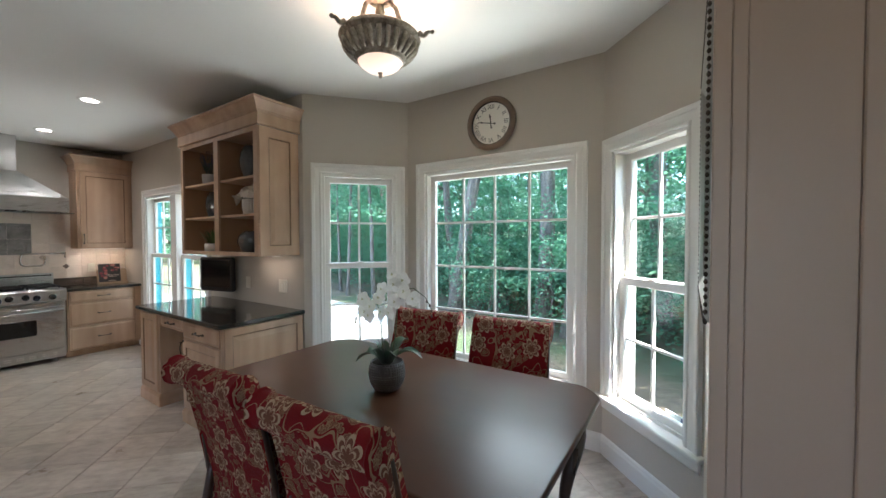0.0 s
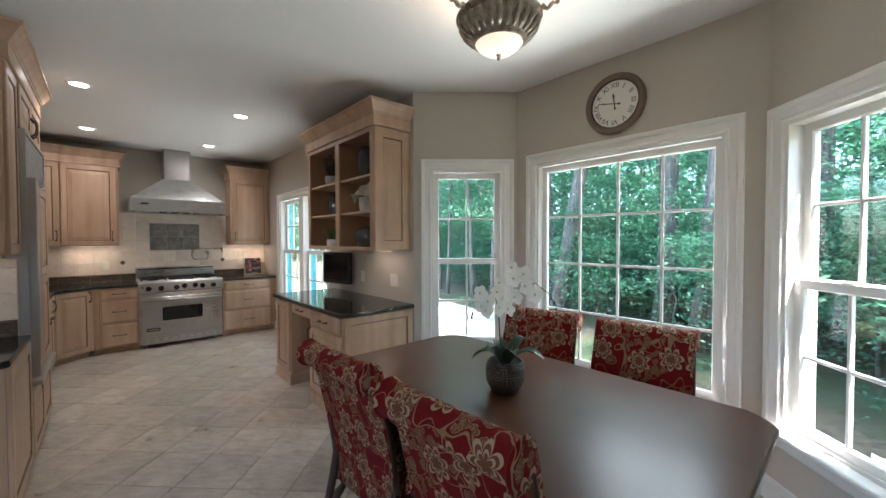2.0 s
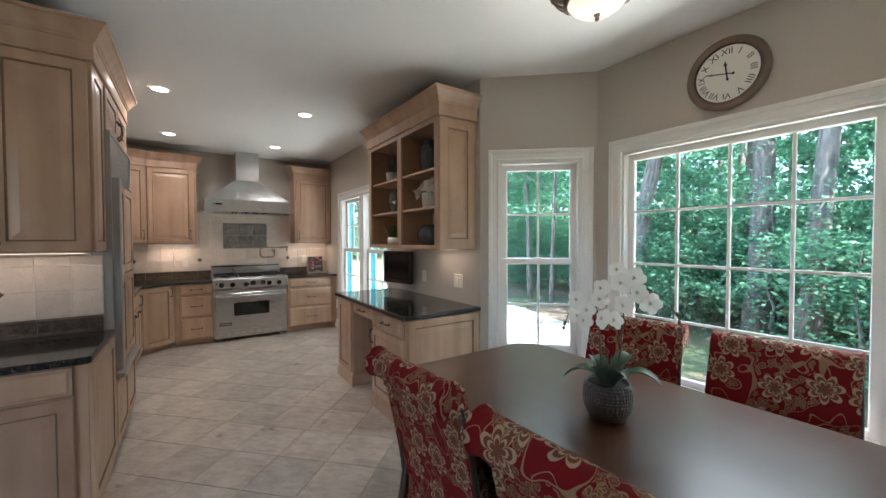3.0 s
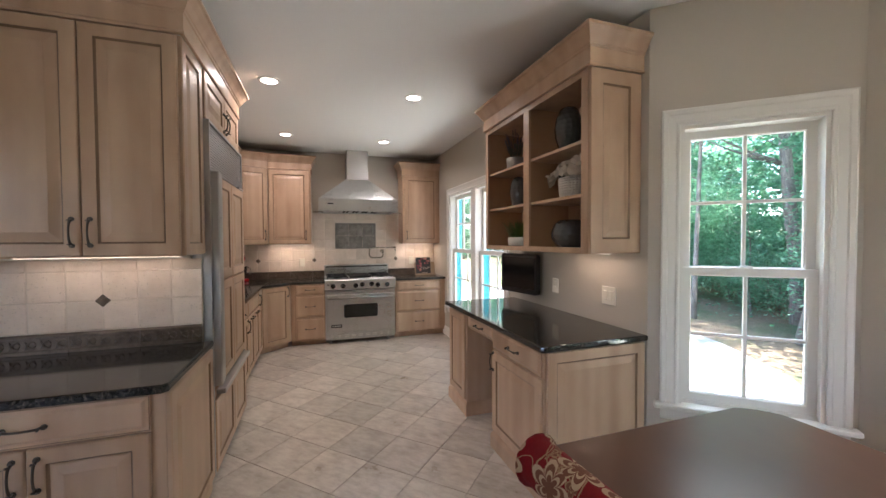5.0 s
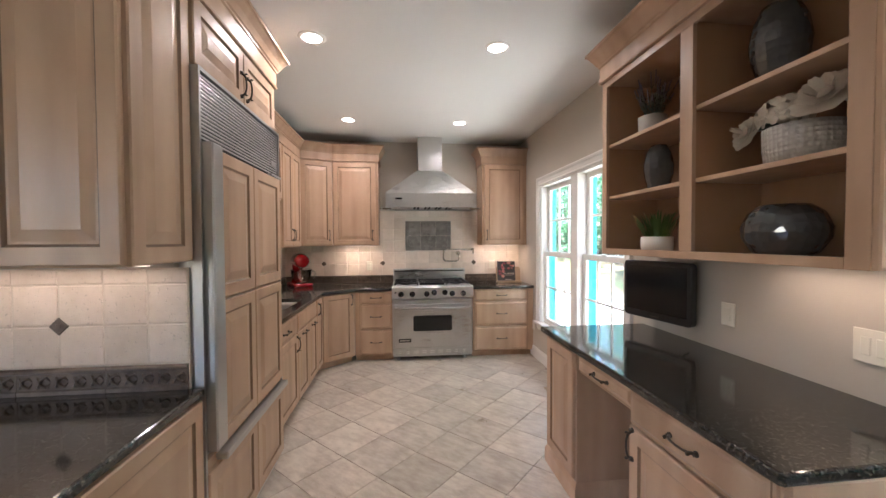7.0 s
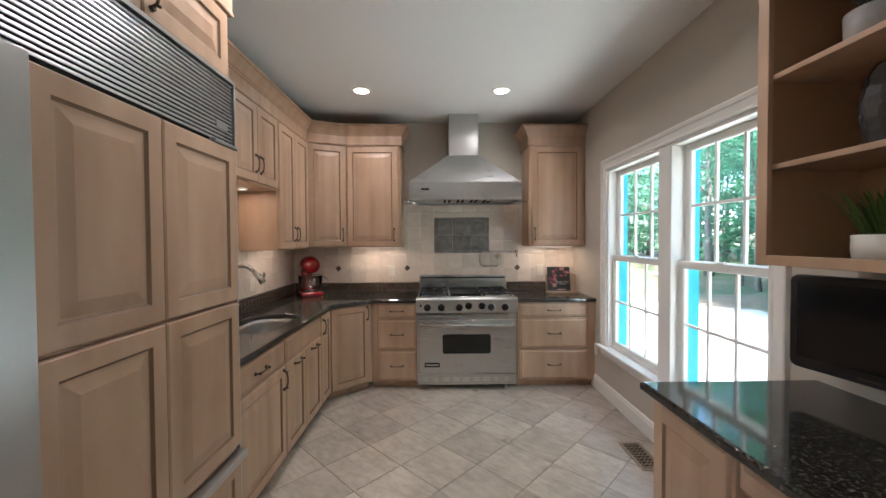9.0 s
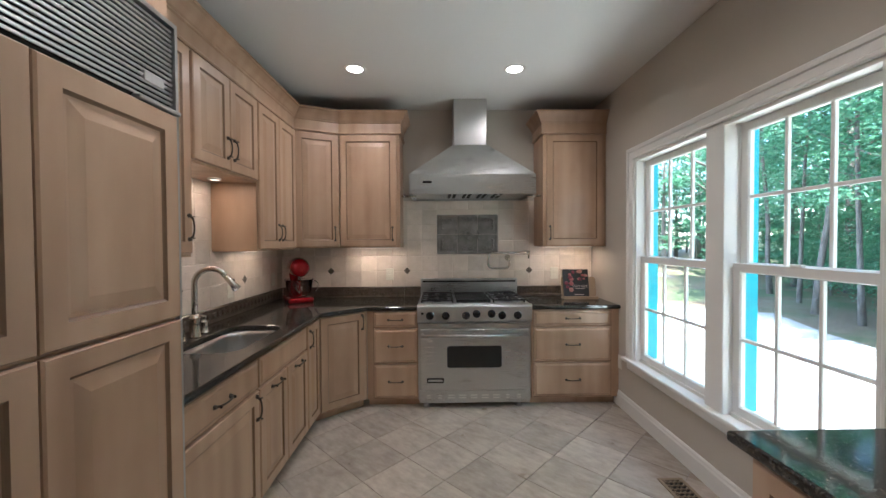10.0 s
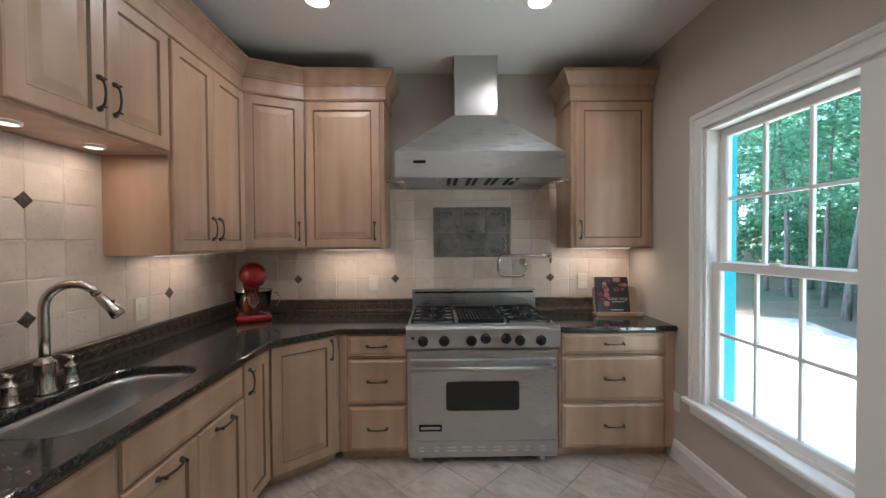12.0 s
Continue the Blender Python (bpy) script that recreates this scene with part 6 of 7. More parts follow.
vase(-3.365, 1.91, 2.053, [(0.045, 0), (0.062, 0.02), (0.090, 0.11), (0.097, 0.17), (0.086, 0.245), (0.060, 0.305), (0.048, 0.315), (0.042, 0.310), (0.046, 0.29)], "tall faceted smoky glass vase on the shelf")
vase(-3.335, 1.91, 1.395, [(0.075, 0), (0.100, 0.015), (0.133, 0.07), (0.137, 0.11), (0.115, 0.165), (0.080, 0.195), (0.072, 0.198), (0.068, 0.19)], "round faceted smoky glass vase on the shelf")
vase(-4.05, 1.91, 1.733, [(0.038, 0), (0.056, 0.02), (0.075, 0.10), (0.078, 0.15), (0.064, 0.22), (0.042, 0.262), (0.034, 0.266), (0.03, 0.255)], "smoky glass oval vase on the shelf")


def pot(name, x, y, z, profile, mat, label, soil):
    t = thing(name, pose(x, y, z), label, "plant")
    bm = bmesh.new()
    lathe(bm, profile, 28)
    part("pot", fix(bm), mat, t)
    bm = bmesh.new()
    lathe(bm, [(soil[0], soil[1] - 0.01), (soil[0], soil[1])], 20)
    part("soil", fix(bm), M_SOIL, t)
    return t


def blade(bm, base, tip, width, droop=0.3, up=Vector((0, 0, 1)), n=5, fold=0.25):
    """A tapered, folded leaf from base to tip that arches over."""
    base, tip = Vector(base), Vector(tip)
    d = tip - base
    side = d.cross(up)
    side = side.normalized() if side.length > 1e-5 else Vector((1, 0, 0))
    prev = None
    for i in range(n + 1):
        s = i / n
        p = base + d * s + up * (droop * d.length * 4 * s * (1 - s) * 0.5)
        w = width * (0.35 + 0.65 * math.sin(math.pi * min(1, 0.15 + 0.85 * s)) if i < n else 0.04)
        row = (bm.verts.new(p - side * w / 2 + up * w * fold), bm.verts.new(p), bm.verts.new(p + side * w / 2 + up * w * fold))
        if prev:
            for k in range(2):
                f = bm.faces.new((prev[k], prev[k + 1], row[k + 1], row[k]))
                f.smooth = True
        prev = row


def plant_green(name, a, b, trans=0.15):
    m = material(name, a, 0.45)
    n = Nodes(m)
    c = n.mix(n.noise(n.coords(), 60, 3), a, b)
    n.base(c)
    tr = n.add("BsdfTranslucent", Color=c)
    mx = n.add("MixShader", i0=trans)
    tree = m.node_tree
    tree.links.new(n.bsdf.outputs[0], mx.inputs[1])
    tree.links.new(tr.outputs[0], mx.inputs[2])
    tree.links.new(mx.outputs[0], tree.nodes["Material Output"].inputs[0])
    return m


M_GRASS = plant_green("grass_green", (0.09, 0.16, 0.035), (0.045, 0.095, 0.02))
M_SAGE = plant_green("sage_green", (0.10, 0.12, 0.09), (0.06, 0.08, 0.06))
M_LAV = plant_green("lavender", (0.14, 0.12, 0.17), (0.09, 0.07, 0.10))
M_ORCHLEAF = plant_green("orchid_leaf", (0.055, 0.11, 0.055), (0.03, 0.07, 0.035))
M_PETAL = plant_green("white_petal", (0.86, 0.84, 0.81), (0.80, 0.78, 0.73), 0.5)
M_CREAM = plant_green("cream_petal", (0.74, 0.67, 0.58), (0.62, 0.53, 0.43), 0.25)
prng = random.Random(11)

t = pot("potted_grass", -4.045, 1.90, 1.393, [(0.068, 0), (0.080, 0.006), (0.084, 0.04), (0.083, 0.082), (0.076, 0.084), (0.073, 0.07)], M_PLAINPOT, "short green grass plant in a white bowl", (0.075, 0.072))
bm = bmesh.new()
for i in range(90):
    a, r, ln = prng.uniform(0, 6.28), prng.uniform(0, 0.07), prng.uniform(0.09, 0.165)
    o = prng.uniform(0.2, 0.75)
    blade(bm, (r * math.cos(a), r * math.sin(a), 0.07), (r * math.cos(a) + ln * o * math.cos(a), r * math.sin(a) + ln * o * math.sin(a), 0.07 + ln), 0.010, 0.25, n=4)
part("blades", bm, M_GRASS, t)

t = pot("potted_lavender", -4.09, 1.90, 2.053, [(0.062, 0), (0.068, 0.006), (0.074, 0.06), (0.076, 0.118), (0.070, 0.12), (0.066, 0.10)], M_GREYPOT, "dried lavender in a grey ceramic pot", (0.068, 0.105))
bm, bl = bmesh.new(), bmesh.new()
for i in range(46):
    a, ln, o = prng.uniform(0, 6.28), prng.uniform(0.11, 0.23), prng.uniform(0.1, 0.55)
    b0 = Vector((0.03 * math.cos(a), 0.03 * math.sin(a), 0.10))
    b1 = b0 + Vector((ln * o * math.cos(a), ln * o * math.sin(a), ln))
    tube(bm, [b0, (b0 + b1) / 2 + Vector((0, 0, 0.01)), b1], 0.0014, 4)
    for k in range(5):
        s = prng.uniform(0.25, 0.8)
        p = b0 + (b1 - b0) * s
        an = prng.uniform(0, 6.28)
        blade(bm, p, p + Vector((0.03 * math.cos(an), 0.03 * math.sin(an), 0.02)), 0.007, 0.2, n=2)
    for k in range(7):
        p = b0 + (b1 - b0) * (0.78 + 0.04 * k)
        lathe(bl, [(0.001, -0.004), (0.0055, 0.0), (0.001, 0.005)], 5, p, cap=False)
tagged(part("stems", bm, M_SAGE, t), kind="stuff")
tagged(part("flowers", bl, M_LAV, t), kind="stuff")


def bloom(bm, c, facing, r, petals, layers=1, cup=0.3, wide=0.8, rng=prng):
    """A flower of broad petals round c, turned to face a direction."""
    q = Vector(facing).normalized().to_track_quat("Z", "Y").to_matrix()
    for l in range(layers):
        k = 1 - 0.28 * l
        for i in range(petals):
            a = 2 * math.pi * (i + 0.5 * l) / petals + rng.uniform(-0.15, 0.15)
            prev = None
            n = 5
            for j in range(n + 1):
                s = j / n
                rad = r * k * s
                w = r * k * wide * math.sin(math.pi * (0.06 + 0.86 * s)) ** 0.7 * 0.5
                hgt = r * cup * (s ** 2) * (1 + 0.9 * l) + 0.08 * r * l
                row = []
                for e in (-1, -0.5, 0, 0.5, 1):
                    u = Vector((rad * math.cos(a) - e * w * math.sin(a), rad * math.sin(a) + e * w * math.cos(a), hgt + abs(e) * w * 0.22 + rng.uniform(-1, 1) * 0.02 * r))
                    row.append(bm.verts.new(Vector(c) + q @ u))
                if prev:
                    for m in range(4):
                        f = bm.faces.new((prev[m], prev[m + 1], row[m + 1], row[m]))
                        f.smooth = True
                prev = row


t = pot("flower_arrangement", -3.265, 1.90, 1.733, [(0.095, 0), (0.108, 0.006), (0.116, 0.06), (0.118, 0.135), (0.110, 0.138), (0.106, 0.12)], M_WHITEPOT, "cream silk flowers in a white relief pot", (0.105, 0.12))
for c, fdir, r, pt, ly, cup, wide in (((-0.155, -0.06, 0.150), (-0.2, -0.9, 0.3), 0.070, 7, 5, 0.16, 1.15), ((0.115, -0.05, 0.195), (0.2, -0.8, 0.6), 0.095, 6, 3, 0.20, 1.15), ((-0.10, 0.05, 0.17), (-0.5, 0.4, 0.8), 0.066, 7, 4, 0.16, 1.15), ((0.10, 0.06, 0.19), (0.5, 0.4, 0.8), 0.066, 7, 4, 0.16, 1.15)):
    bm = bmesh.new()
    bloom(bm, c, fdir, r, pt, ly, cup, wide)
    part("bloom", bm, M_CREAM, t)
# a round head of many small florets
bm = bmesh.new()
for i in range(64):
    u, a = prng.uniform(-0.35, 1.0), prng.uniform(0, 6.28)
    w = math.sqrt(max(0.0, 1 - u * u))
    d = Vector((w * math.cos(a), w * math.sin(a), u))
    bloom(bm, Vector((-0.03, -0.045, 0.185)) + Vector((d.x * 0.085, d.y * 0.07, d.z * 0.065)), d, 0.023, 4, 1, 0.2, 1.05)
part("flower_head", bm, M_CREAM, t, "round cream head of small florets")
bm = bmesh.new()
for i in range(7):
    a = prng.uniform(0, 6.28)
    blade(bm, (0.05 * math.cos(a), 0.05 * math.sin(a), 0.12), (0.16 * math.cos(a), 0.12 * math.sin(a), prng.uniform(0.14, 0.20)), 0.06, 0.2)
part("leaves", bm, M_SAGE, t)

# ---- orchid on the table ----
M_ORCHPOT = dimpled("grey_woven_ceramic", (0.12, 0.115, 0.11), 75, 0.9, 0.38)
t = thing("orchid", pose(-1.262, 1.40, TZ + 0.001) @ Matrix.Scale(0.93, 4), "white orchid in a grey textured pot on the table", "plant")
bm = bmesh.new()
lathe(bm, [(0.058, 0), (0.070, 0.006), (0.092, 0.045), (0.099, 0.085), (0.096, 0.125), (0.088, 0.152), (0.083, 0.154), (0.080, 0.14), (0.086, 0.12)], 32)
part("pot", fix(bm), M_ORCHPOT, t)
bm = bmesh.new()
for i in range(7):
    z = 0.055 + 0.013 * i
    r = 0.098 - 0.00012 * (z * 1000 - 88) ** 2 / 10
    for k in range(40):
        a = 2 * math.pi * (k + 0.5 * (i % 2)) / 40
        ca, sa = math.cos(a), math.sin(a)
        tube(bm, [(r * ca - 0.004 * sa, r * sa + 0.004 * ca, z), (r * ca + 0.004 * sa, r * sa - 0.004 * ca, z)], 0.0018, 4)
part("beading", bm, material("pale_glaze", (0.28, 0.27, 0.26), 0.35), t)
bm = bmesh.new()
lathe(bm, [(0.084, 0.135), (0.084, 0.142)], 20)
part("soil", fix(bm), M_SOIL, t)
for a, ln, dr, w in ((195, 0.19, -0.02, 0.075), (150, 0.15, 0.06, 0.07), (20, 0.20, 0.03, 0.075), (-30, 0.15, 0.07, 0.065), (80, 0.15, 0.09, 0.07), (265, 0.13, 0.08, 0.06)):
    bm = bmesh.new()
    an = radians(a)
    blade(bm, (0.02 * math.cos(an), 0.02 * math.sin(an), 0.14), (ln * math.cos(an), ln * math.sin(an), 0.145 + dr), w, 0.55, n=8)
    part("leaf", bm, M_ORCHLEAF, t)
bm = bmesh.new()
for i in range(70):
    a, ln, o = prng.uniform(0, 6.28), prng.uniform(0.06, 0.125), prng.uniform(0.25, 0.8)
    blade(bm, (0.03 * math.cos(a), 0.03 * math.sin(a), 0.14), ((0.03 + ln * o) * math.cos(a), (0.03 + ln * o) * math.sin(a), 0.14 + ln), 0.008, 0.2, n=3)
part("grass_tuft", bm, M_SAGE, t)
stems = [
    [(-0.02, 0.0, 0.14), (-0.035, 0.0, 0.28), (-0.035, -0.01, 0.40), (-0.04, -0.03, 0.47), (-0.09, -0.05, 0.475), (-0.15, -0.06, 0.42), (-0.17, -0.06, 0.36)],
    [(0.02, 0.01, 0.14), (0.045, 0.02, 0.30), (0.05, 0.03, 0.44), (0.07, 0.05, 0.53), (0.13, 0.07, 0.545), (0.20, 0.08, 0.50), (0.235, 0.085, 0.44)],
]
M_STEM = plant_green("orchid_stem", (0.10, 0.12, 0.05), (0.06, 0.07, 0.035))
bb = bmesh.new()
M_THROAT = material("orchid_throat", (0.50, 0.47, 0.30), 0.6)
for st in stems:
    bm = bmesh.new()
    tube(bm, st, [0.0035] * 4 + [0.0028, 0.0022, 0.0016], 6)
    part("stem", fix(bm), M_STEM, t)
blooms = [(-0.10, -0.08, 0.43), (-0.045, -0.07, 0.40), (-0.07, -0.06, 0.355), (-0.12, -0.05, 0.37), (0.0, -0.06, 0.44), (0.01, -0.04, 0.37), (0.06, 0.0, 0.50), (0.11, 0.02, 0.525), (0.14, 0.0, 0.47), (0.09, -0.02, 0.43), (0.17, 0.03, 0.44), (0.03, 0.02, 0.545), (0.06, -0.03, 0.375), (-0.03, 0.0, 0.475)]
for c in blooms:
    c = (c[0] * 0.92, c[1], c[2] * 1.13)
    fd = (prng.uniform(-0.3, 0.7), -1, prng.uniform(-0.2, 0.4))
    bw, by = bmesh.new(), bmesh.new()
    bloom(bw, c, fd, prng.uniform(0.034, 0.043), 5, 1, 0.12, 1.0)
    cc = Vector(c) + Vector(fd).normalized() * 0.012
    bloom(by, cc, fd, 0.008, 3, 1, 0.8, 1.0)
    b = part("bloom", bw, M_PETAL, t)
    part("throat", by, M_THROAT, b)
for p in ((-0.175, -0.06, 0.35), (-0.165, -0.065, 0.375), (-0.18, -0.05, 0.365), (0.235, 0.085, 0.43), (0.228, 0.08, 0.46), (0.21, 0.08, 0.48), (0.24, 0.08, 0.405)):
    lathe(bb, [(0.001, -0.009), (0.006, -0.003), (0.005, 0.005), (0.001, 0.010)], 8, p, cap=False)
tagged(part("buds", bb, material("orchid_bud", (0.10, 0.07, 0.05), 0.6), t), kind="stuff")

# ---- clock ----
M_CLOCKRIM = wood("aged_bronze_wood", (0.22, 0.14, 0.09), (0.10, 0.065, 0.045), 0.4)
M_FACE = material("clock_face", (0.80, 0.77, 0.70), 0.5)
M_INK = material("clock_ink", (0.02, 0.018, 0.016), 0.6)
t = thing("wall_clock", pose(-1.365, YB - 0.001, 2.455, 90), "round bronze wall clock with roman numerals", "clock")
bm = bmesh.new()
lathe(bm, [(0.205, 0.0), (0.216, 0.006), (0.218, 0.020), (0.208, 0.040), (0.196, 0.046), (0.186, 0.044), (0.180, 0.034), (0.172, 0.032), (0.168, 0.022), (0.166, 0.012)], 48, cap=False)
part("rim", fix(bm), M_CLOCKRIM, t)
bm = bmesh.new()
lathe(bm, [(0.170, 0.0), (0.170, 0.014)], 48)
part("dial", fix(bm), M_FACE, t)
bm = bmesh.new()
lathe(bm, [(0.174, 0.031), (0.169, 0.031), (0.166, 0.016)], 48, cap=False)
part("inner_ring", fix(bm), M_INK, t)
for i, s in enumerate(("XII", "I", "II", "III", "IIII", "V", "VI", "VII", "VIII", "IX", "X", "XI")):
    a = radians(30 * i)
    me = text_mesh(s, 0.052)
    me.materials.append(M_INK)
    part("numeral", me, None, t, at=Matrix.Translation((0.132 * math.sin(a), 0.132 * math.cos(a), 0.0148)) @ Matrix.Rotation(-a, 4, "Z"))
for ang, ln, w, nm in ((-78, 0.115, 0.006, "minute_hand"), (-7, 0.075, 0.008, "hour_hand")):
    bm = bmesh.new()
    box(bm, -w / 2, w / 2, -0.03, ln, 0.018, 0.020)
    lathe(bm, [(w * 1.1, 0.0175), (w * 1.1, 0.0205)], 12, (0, ln * 0.72, 0))
    lathe(bm, [(0.008, 0.0175), (0.008, 0.0205)], 12, (0, -0.035, 0))
    part(nm, bm, M_INK, t, at=Matrix.Rotation(radians(-ang), 4, "Z"))

# ---- pendant lamp ----
M_ANTIQUE = stone_tile("antique_silver", (0.50, 0.44, 0.36), (0.21, 0.175, 0.135), 0.1, 0.42, 30.0, 0.3, 140)
Nodes(M_ANTIQUE).bsdf.inputs["Metallic"].default_value = 0.55
M_ALAB = glow("alabaster_shade", (1.0, 0.74, 0.55), 0.10)
LX, LY = -1.39, 1.505
t = thing("pendant_lamp", pose(LX, LY, 0.025, 0, 0, 20), "antique silver bowl ceiling lamp with alabaster glass", "ceiling lamp")
bm = bmesh.new()
lathe(bm, [(0.02, H - 0.026), (0.072, H - 0.029), (0.074, H - 0.043), (0.060, H - 0.055), (0.030, H - 0.062), (0.022, H - 0.07)][::-1], 28)
part("canopy", fix(bm), M_ANTIQUE, t)
bm = bmesh.new()
lathe(bm, [(0.014, 2.56), (0.020, 2.58), (0.013, 2.60), (0.013, 2.66), (0.026, 2.69), (0.020, 2.715), (0.016, 2.74)], 20)
part("stem", fix(bm), M_ANTIQUE, t)
bm = bmesh.new()
prof = [(0.118, 2.425), (0.126, 2.428), (0.128, 2.440), (0.136, 2.448), (0.168, 2.478), (0.196, 2.520), (0.202, 2.535), (0.212, 2.538), (0.216, 2.550), (0.210, 2.560), (0.198, 2.560), (0.185, 2.545), (0.12, 2.45)]
lathe(bm, prof, 48, cap=False)
part("bowl", fix(bm), M_ANTIQUE, t)
bm = bmesh.new()
tube(bm, [(0.137, 0, 2.450), (0.160, 0, 2.468), (0.182, 0, 2.496), (0.197, 0, 2.524)], [0.008, 0.013, 0.016, 0.012], 6)
FLUTE = mesh_of("flute", fix(bm), M_ANTIQUE)
for i in range(26):
    part("flute", FLUTE, None, t, at=Matrix.Rotation(2 * math.pi * i / 26, 4, "Z"))
bm = bmesh.new()
lathe(bm, [(0.004, 2.372), (0.045, 2.378), (0.080, 2.392), (0.106, 2.412), (0.120, 2.432)], 36, cap=False)
part("shade", fix(bm), M_ALAB, t, "glowing alabaster glass bowl")
bm = bmesh.new()
lathe(bm, [(0.002, 2.345), (0.009, 2.350), (0.011, 2.358), (0.006, 2.364), (0.014, 2.370), (0.012, 2.378)], 14)
part("finial", fix(bm), M_ANTIQUE, t)
for k in range(3):
    a = radians(120 * k)
    ca, sa = math.cos(a), math.sin(a)
    bm = bmesh.new()
    pr = [(0.205, 2.548), (0.222, 2.552), (0.243, 2.536), (0.252, 2.546), (0.268, 2.556), (0.282, 2.550)]
    tube(bm, [(r * ca, r * sa, z) for r, z in pr], [0.012, 0.016, 0.010, 0.013, 0.009, 0.006], 8)
    lathe(bm, [(0.002, -0.012), (0.011, -0.004), (0.011, 0.004), (0.002, 0.012)], 10, (0.287 * ca, 0.287 * sa, 2.553), cap=False)
    part("scroll", fix(bm), M_ANTIQUE, t)
    bm = bmesh.new()
    pr = [(0.018, 2.735), (0.055, 2.735), (0.090, 2.700), (0.108, 2.640), (0.120, 2.590), (0.150, 2.566), (0.172, 2.580), (0.165, 2.600)]
    tube(bm, [(r * ca, r * sa, z) for r, z in pr], [0.010, 0.011, 0.012, 0.013, 0.013, 0.012, 0.010, 0.007], 8)
    lathe(bm, [(0.002, -0.014), (0.016, -0.006), (0.016, 0.006), (0.002, 0.014)], 10, (0.165 * ca, 0.165 * sa, 2.585), cap=False)
    part("arm", fix(bm), M_ANTIQUE, t)
lamp("bulb", "POINT", pose(LX, LY, 2.50), 0.7, (1.0, 0.78, 0.56), 0.05)

# ---- mirror and trim at the nook's edge ----
M_BEAD = material("aged_dark_bronze", (0.07, 0.055, 0.042), 0.45, 0.5)
M_SILVERFR = material("pewter_frame", (0.30, 0.29, 0.27), 0.35, 0.8)
MIR = material("mirror_glass", (0.86, 0.88, 0.88), 0.015, 1.0)
t = thing("wall_mirror", pose(0.07, 1.80, 1.31, 0, 0, -90), "framed wall mirror with a beaded bronze edge", "mirror")
mw, mh = 0.72, 0.79
bm = bmesh.new()
sweep(bm, [(0, 0), (0, mh), (mw, mh), (mw, 0)], [(0, 0.002), (0, 0.032), (0.012, 0.040), (0.030, 0.036), (0.055, 0.026), (0.062, 0.016), (0.062, 0.002)], True, m=Matrix.Rotation(radians(90), 4, "X"))
part("frame", fix(bm), M_SILVERFR, t)
bm = bmesh.new()
for (ax, az), (bx, bz) in (((0, 0), (0, mh)), ((0, mh), (mw, mh)), ((mw, mh), (mw, 0)), ((mw, 0), (0, 0))):
    ln = math.hypot(bx - ax, bz - az)
    for i in range(int(ln / 0.018)):
        s = (i + 0.5) * 0.018 / ln
        lathe(bm, [(0.002, -0.006), (0.005, -0.002), (0.005, 0.002), (0.002, 0.006)], 6, (ax + (bx - ax) * s, -0.038, az + (bz - az) * s), cap=False)
part("beading", bm, M_BEAD, t)
part("glass", boxes((0.058, mw - 0.058, -0.016, -0.010, 0.058, mh - 0.058)), MIR, t)

M_TAUPE = paint("taupe_paint", (0.42, 0.305, 0.235), 0.45)
tagged(part("trim_pilaster", boxes((0.045, 0.260, 0.862, 0.992, 0.0, H - 0.002), bevel=0.002), M_TAUPE), "taupe painted end of the nook wall", "wall", kind="structure")
bm = bmesh.new()
for x0, x1, d in ((0.032, 0.060, 0.014), (0.060, 0.083, 0.010), (0.083, 0.225, 0.006), (0.225, 0.262, 0.012)):
    box(bm, x0, x1, 0.862 - d, 0.861, 0.0, H - 0.003, bevel=0.002)
tagged(part("trim_casing", bm, M_TAUPE), "taupe painted flat casing round the opening", "trim", kind="structure")

# ---- floor register, security label ----
t = thing("floor_register", pose(-5.42, 1.905, 0.001), "bronze floor vent register set in the tiles", "vent")
part("frame", boxes((-0.165, 0.165, -0.075, -0.055, 0, 0.006), (-0.165, 0.165, 0.055, 0.075, 0, 0.006), (-0.165, -0.145, -0.055, 0.055, 0, 0.006), (0.145, 0.165, -0.055, 0.055, 0, 0.006), bevel=0.001), material("bronze_register", (0.30, 0.23, 0.16), 0.45, 0.4), t)
# no real depth here: a dark sheet paints the shade under the scrolls
part("well", boxes((-0.145, 0.145, -0.055, 0.055, -0.002, 0.001)), M_DARK, t)
REG = bpy.data.materials["bronze_register"]
for i in range(9):
    x = -0.145 + 0.29 * (i + 0.5) / 9
    bm = bmesh.new()
    for s in (-1, 1):
        tube(bm, [(x - 0.014, s * 0.05, 0.004), (x + 0.010, s * 0.03, 0.004), (x - 0.010, s * 0.012, 0.004), (x + 0.014, 0, 0.004)], 0.0035, 5)
    box(bm, x - 0.0025, x + 0.0025, -0.055, 0.055, 0.001, 0.005)
    part("scroll", bm, REG, t)
t = thing("window_sticker", wall_frame(C2, C3) @ Matrix.Translation((0.55, 0.088, 0.472)), "small white and navy security sticker on the pane", "sticker")
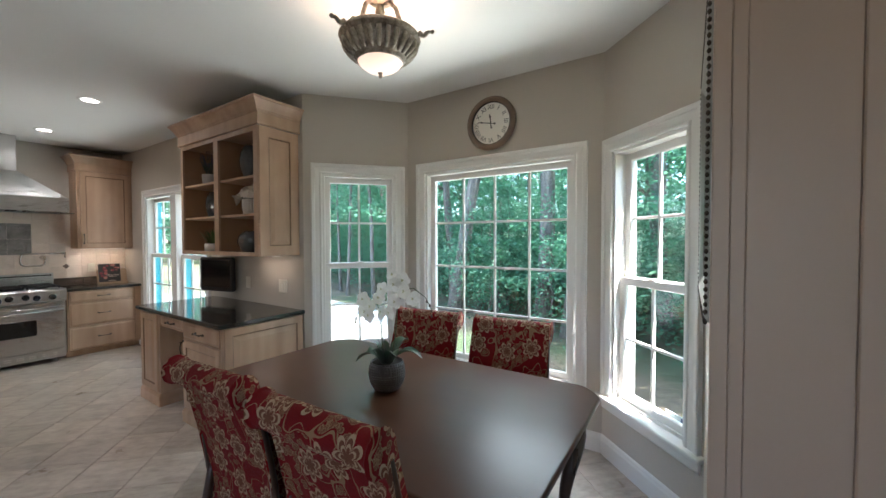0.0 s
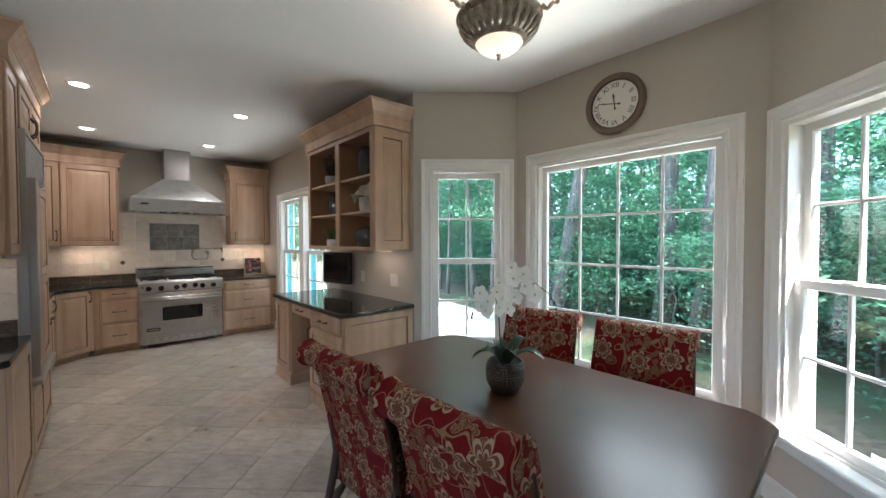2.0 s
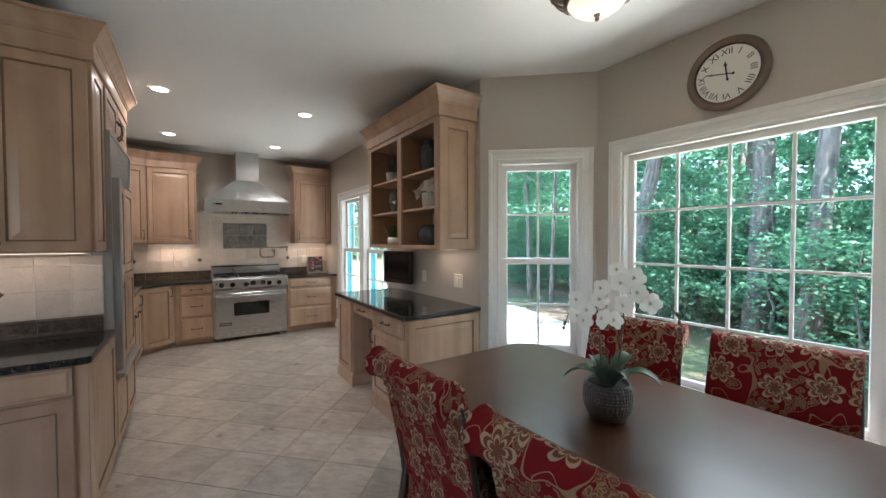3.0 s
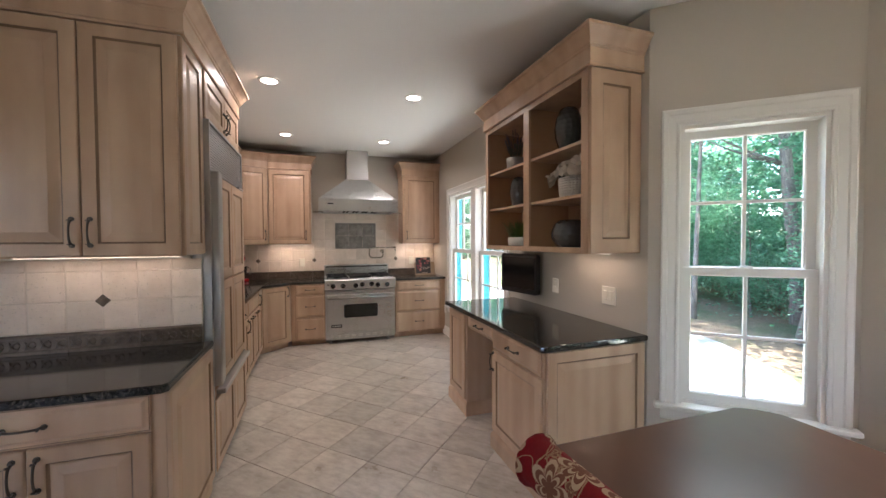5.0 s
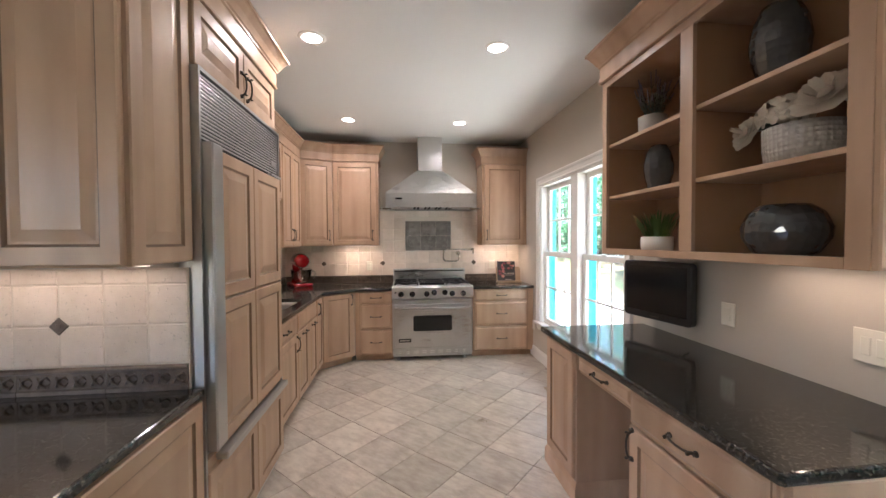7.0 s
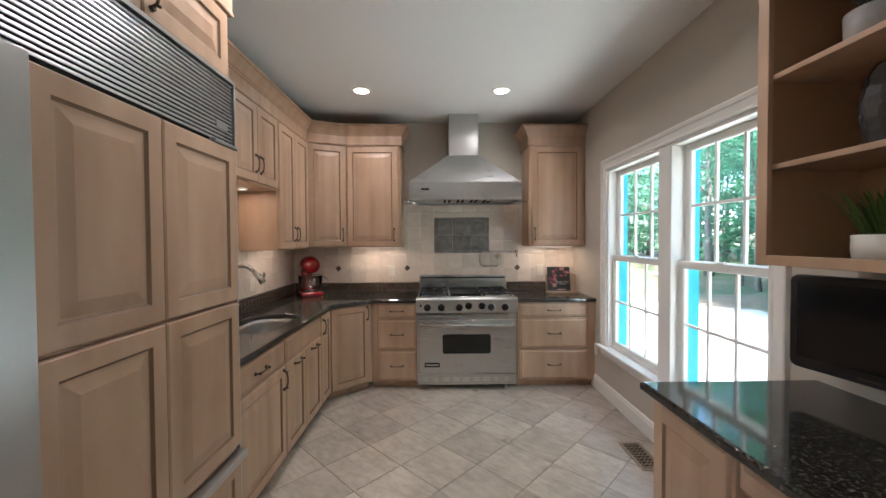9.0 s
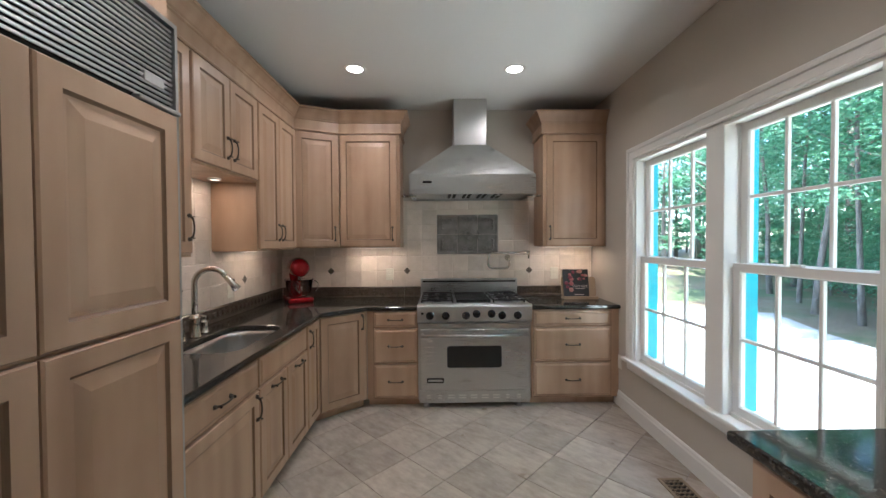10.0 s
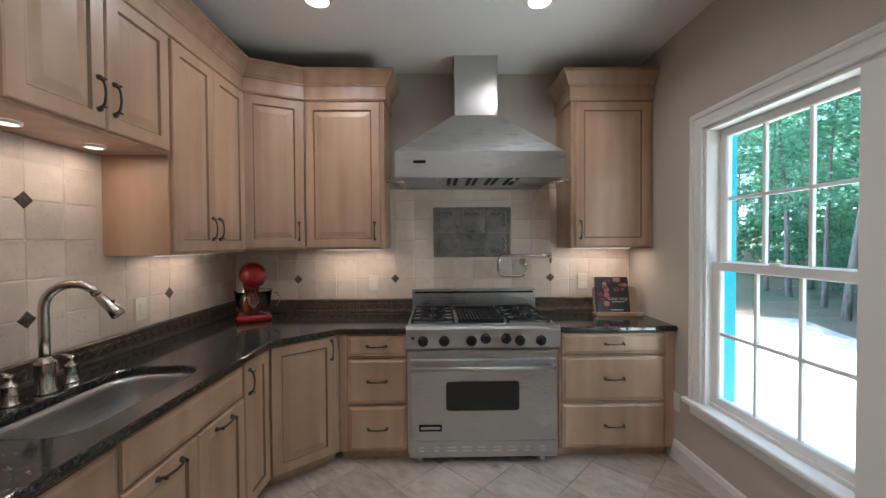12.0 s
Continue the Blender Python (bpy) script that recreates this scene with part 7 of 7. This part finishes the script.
part("label", boxes((-0.075, 0.075, -0.0012, 0.0012, 0, 0.045)), material("white_vinyl", (0.7, 0.72, 0.74), 0.4), t)
part("mark", boxes((0.035, 0.070, -0.002, -0.0012, 0.006, 0.038)), material("navy_vinyl", (0.02, 0.04, 0.12), 0.4), t)

# ---- pieces of the floor and walls ----
SIDE = 0.352
bm = boxes((-SIDE / 2 + 0.0018, SIDE / 2 - 0.0018, -SIDE / 2 + 0.0018, SIDE / 2 - 0.0018, -0.008, 0.0), bevel=0.0015)
FTILE = mesh_of("floor_tile", bm, M_FLOOR)
DIAG = SIDE * math.sqrt(2)


def in_room(x, y, pad):
    if y <= YR + pad and -0.6 - pad < y and XW < x < 0.2:
        return True
    if y > YR and -2.84 + (y - YR) - pad < x < 0.10 - (y - 2.2) + pad and y < YB + pad:
        return True
    return False


near, rest = [], []
for i in range(-2, 34):
    for j in range(-16, 20):
        x = -6.35 - 1.5 * DIAG + i * DIAG / 2
        y = 0.29 + (j + (0.5 if i % 2 else 0.0)) * DIAG
        if not (XW - 0.1 < x < 3.3 and -3.3 < y < 2.95) or (x < -3.8 and y < YS - 0.1) or (x > 0.3 and y > 1.1):
            continue
        if y > YR + 0.1 and not in_room(x, y, 0.12):
            continue
        (near if in_room(x, y, 0.1) and x < -0.2 else rest).append((x, y))
near.sort(key=lambda p: abs(p[1] - 0.6) + 0.2 * abs(p[0] + 4))
rest += near[300:]
for x, y in near[:300]:
    part("floor_tile", FTILE, None, FLOOR, at=pose(x, y, 0, 0, 0, 45))
vs, fs = [], []
src = [tuple(v.co) for v in FTILE.vertices]
poly = [tuple(p.vertices) for p in FTILE.polygons]
c45 = math.cos(radians(45))
for x, y in rest:
    k = len(vs)
    vs += [(x + c45 * (a - b), y + c45 * (a + b), c) for a, b, c in src]
    fs += [tuple(k + q for q in p) for p in poly]
me = bpy.data.meshes.new("far_floor_tiles")
me.from_pydata(vs, [], fs)
me.materials.append(M_FLOOR)
tagged(part("far_floor_tiles", me, None, FLOOR), kind="stuff")
for spec in TILE_SPECS:
    lay_tiles(*spec)
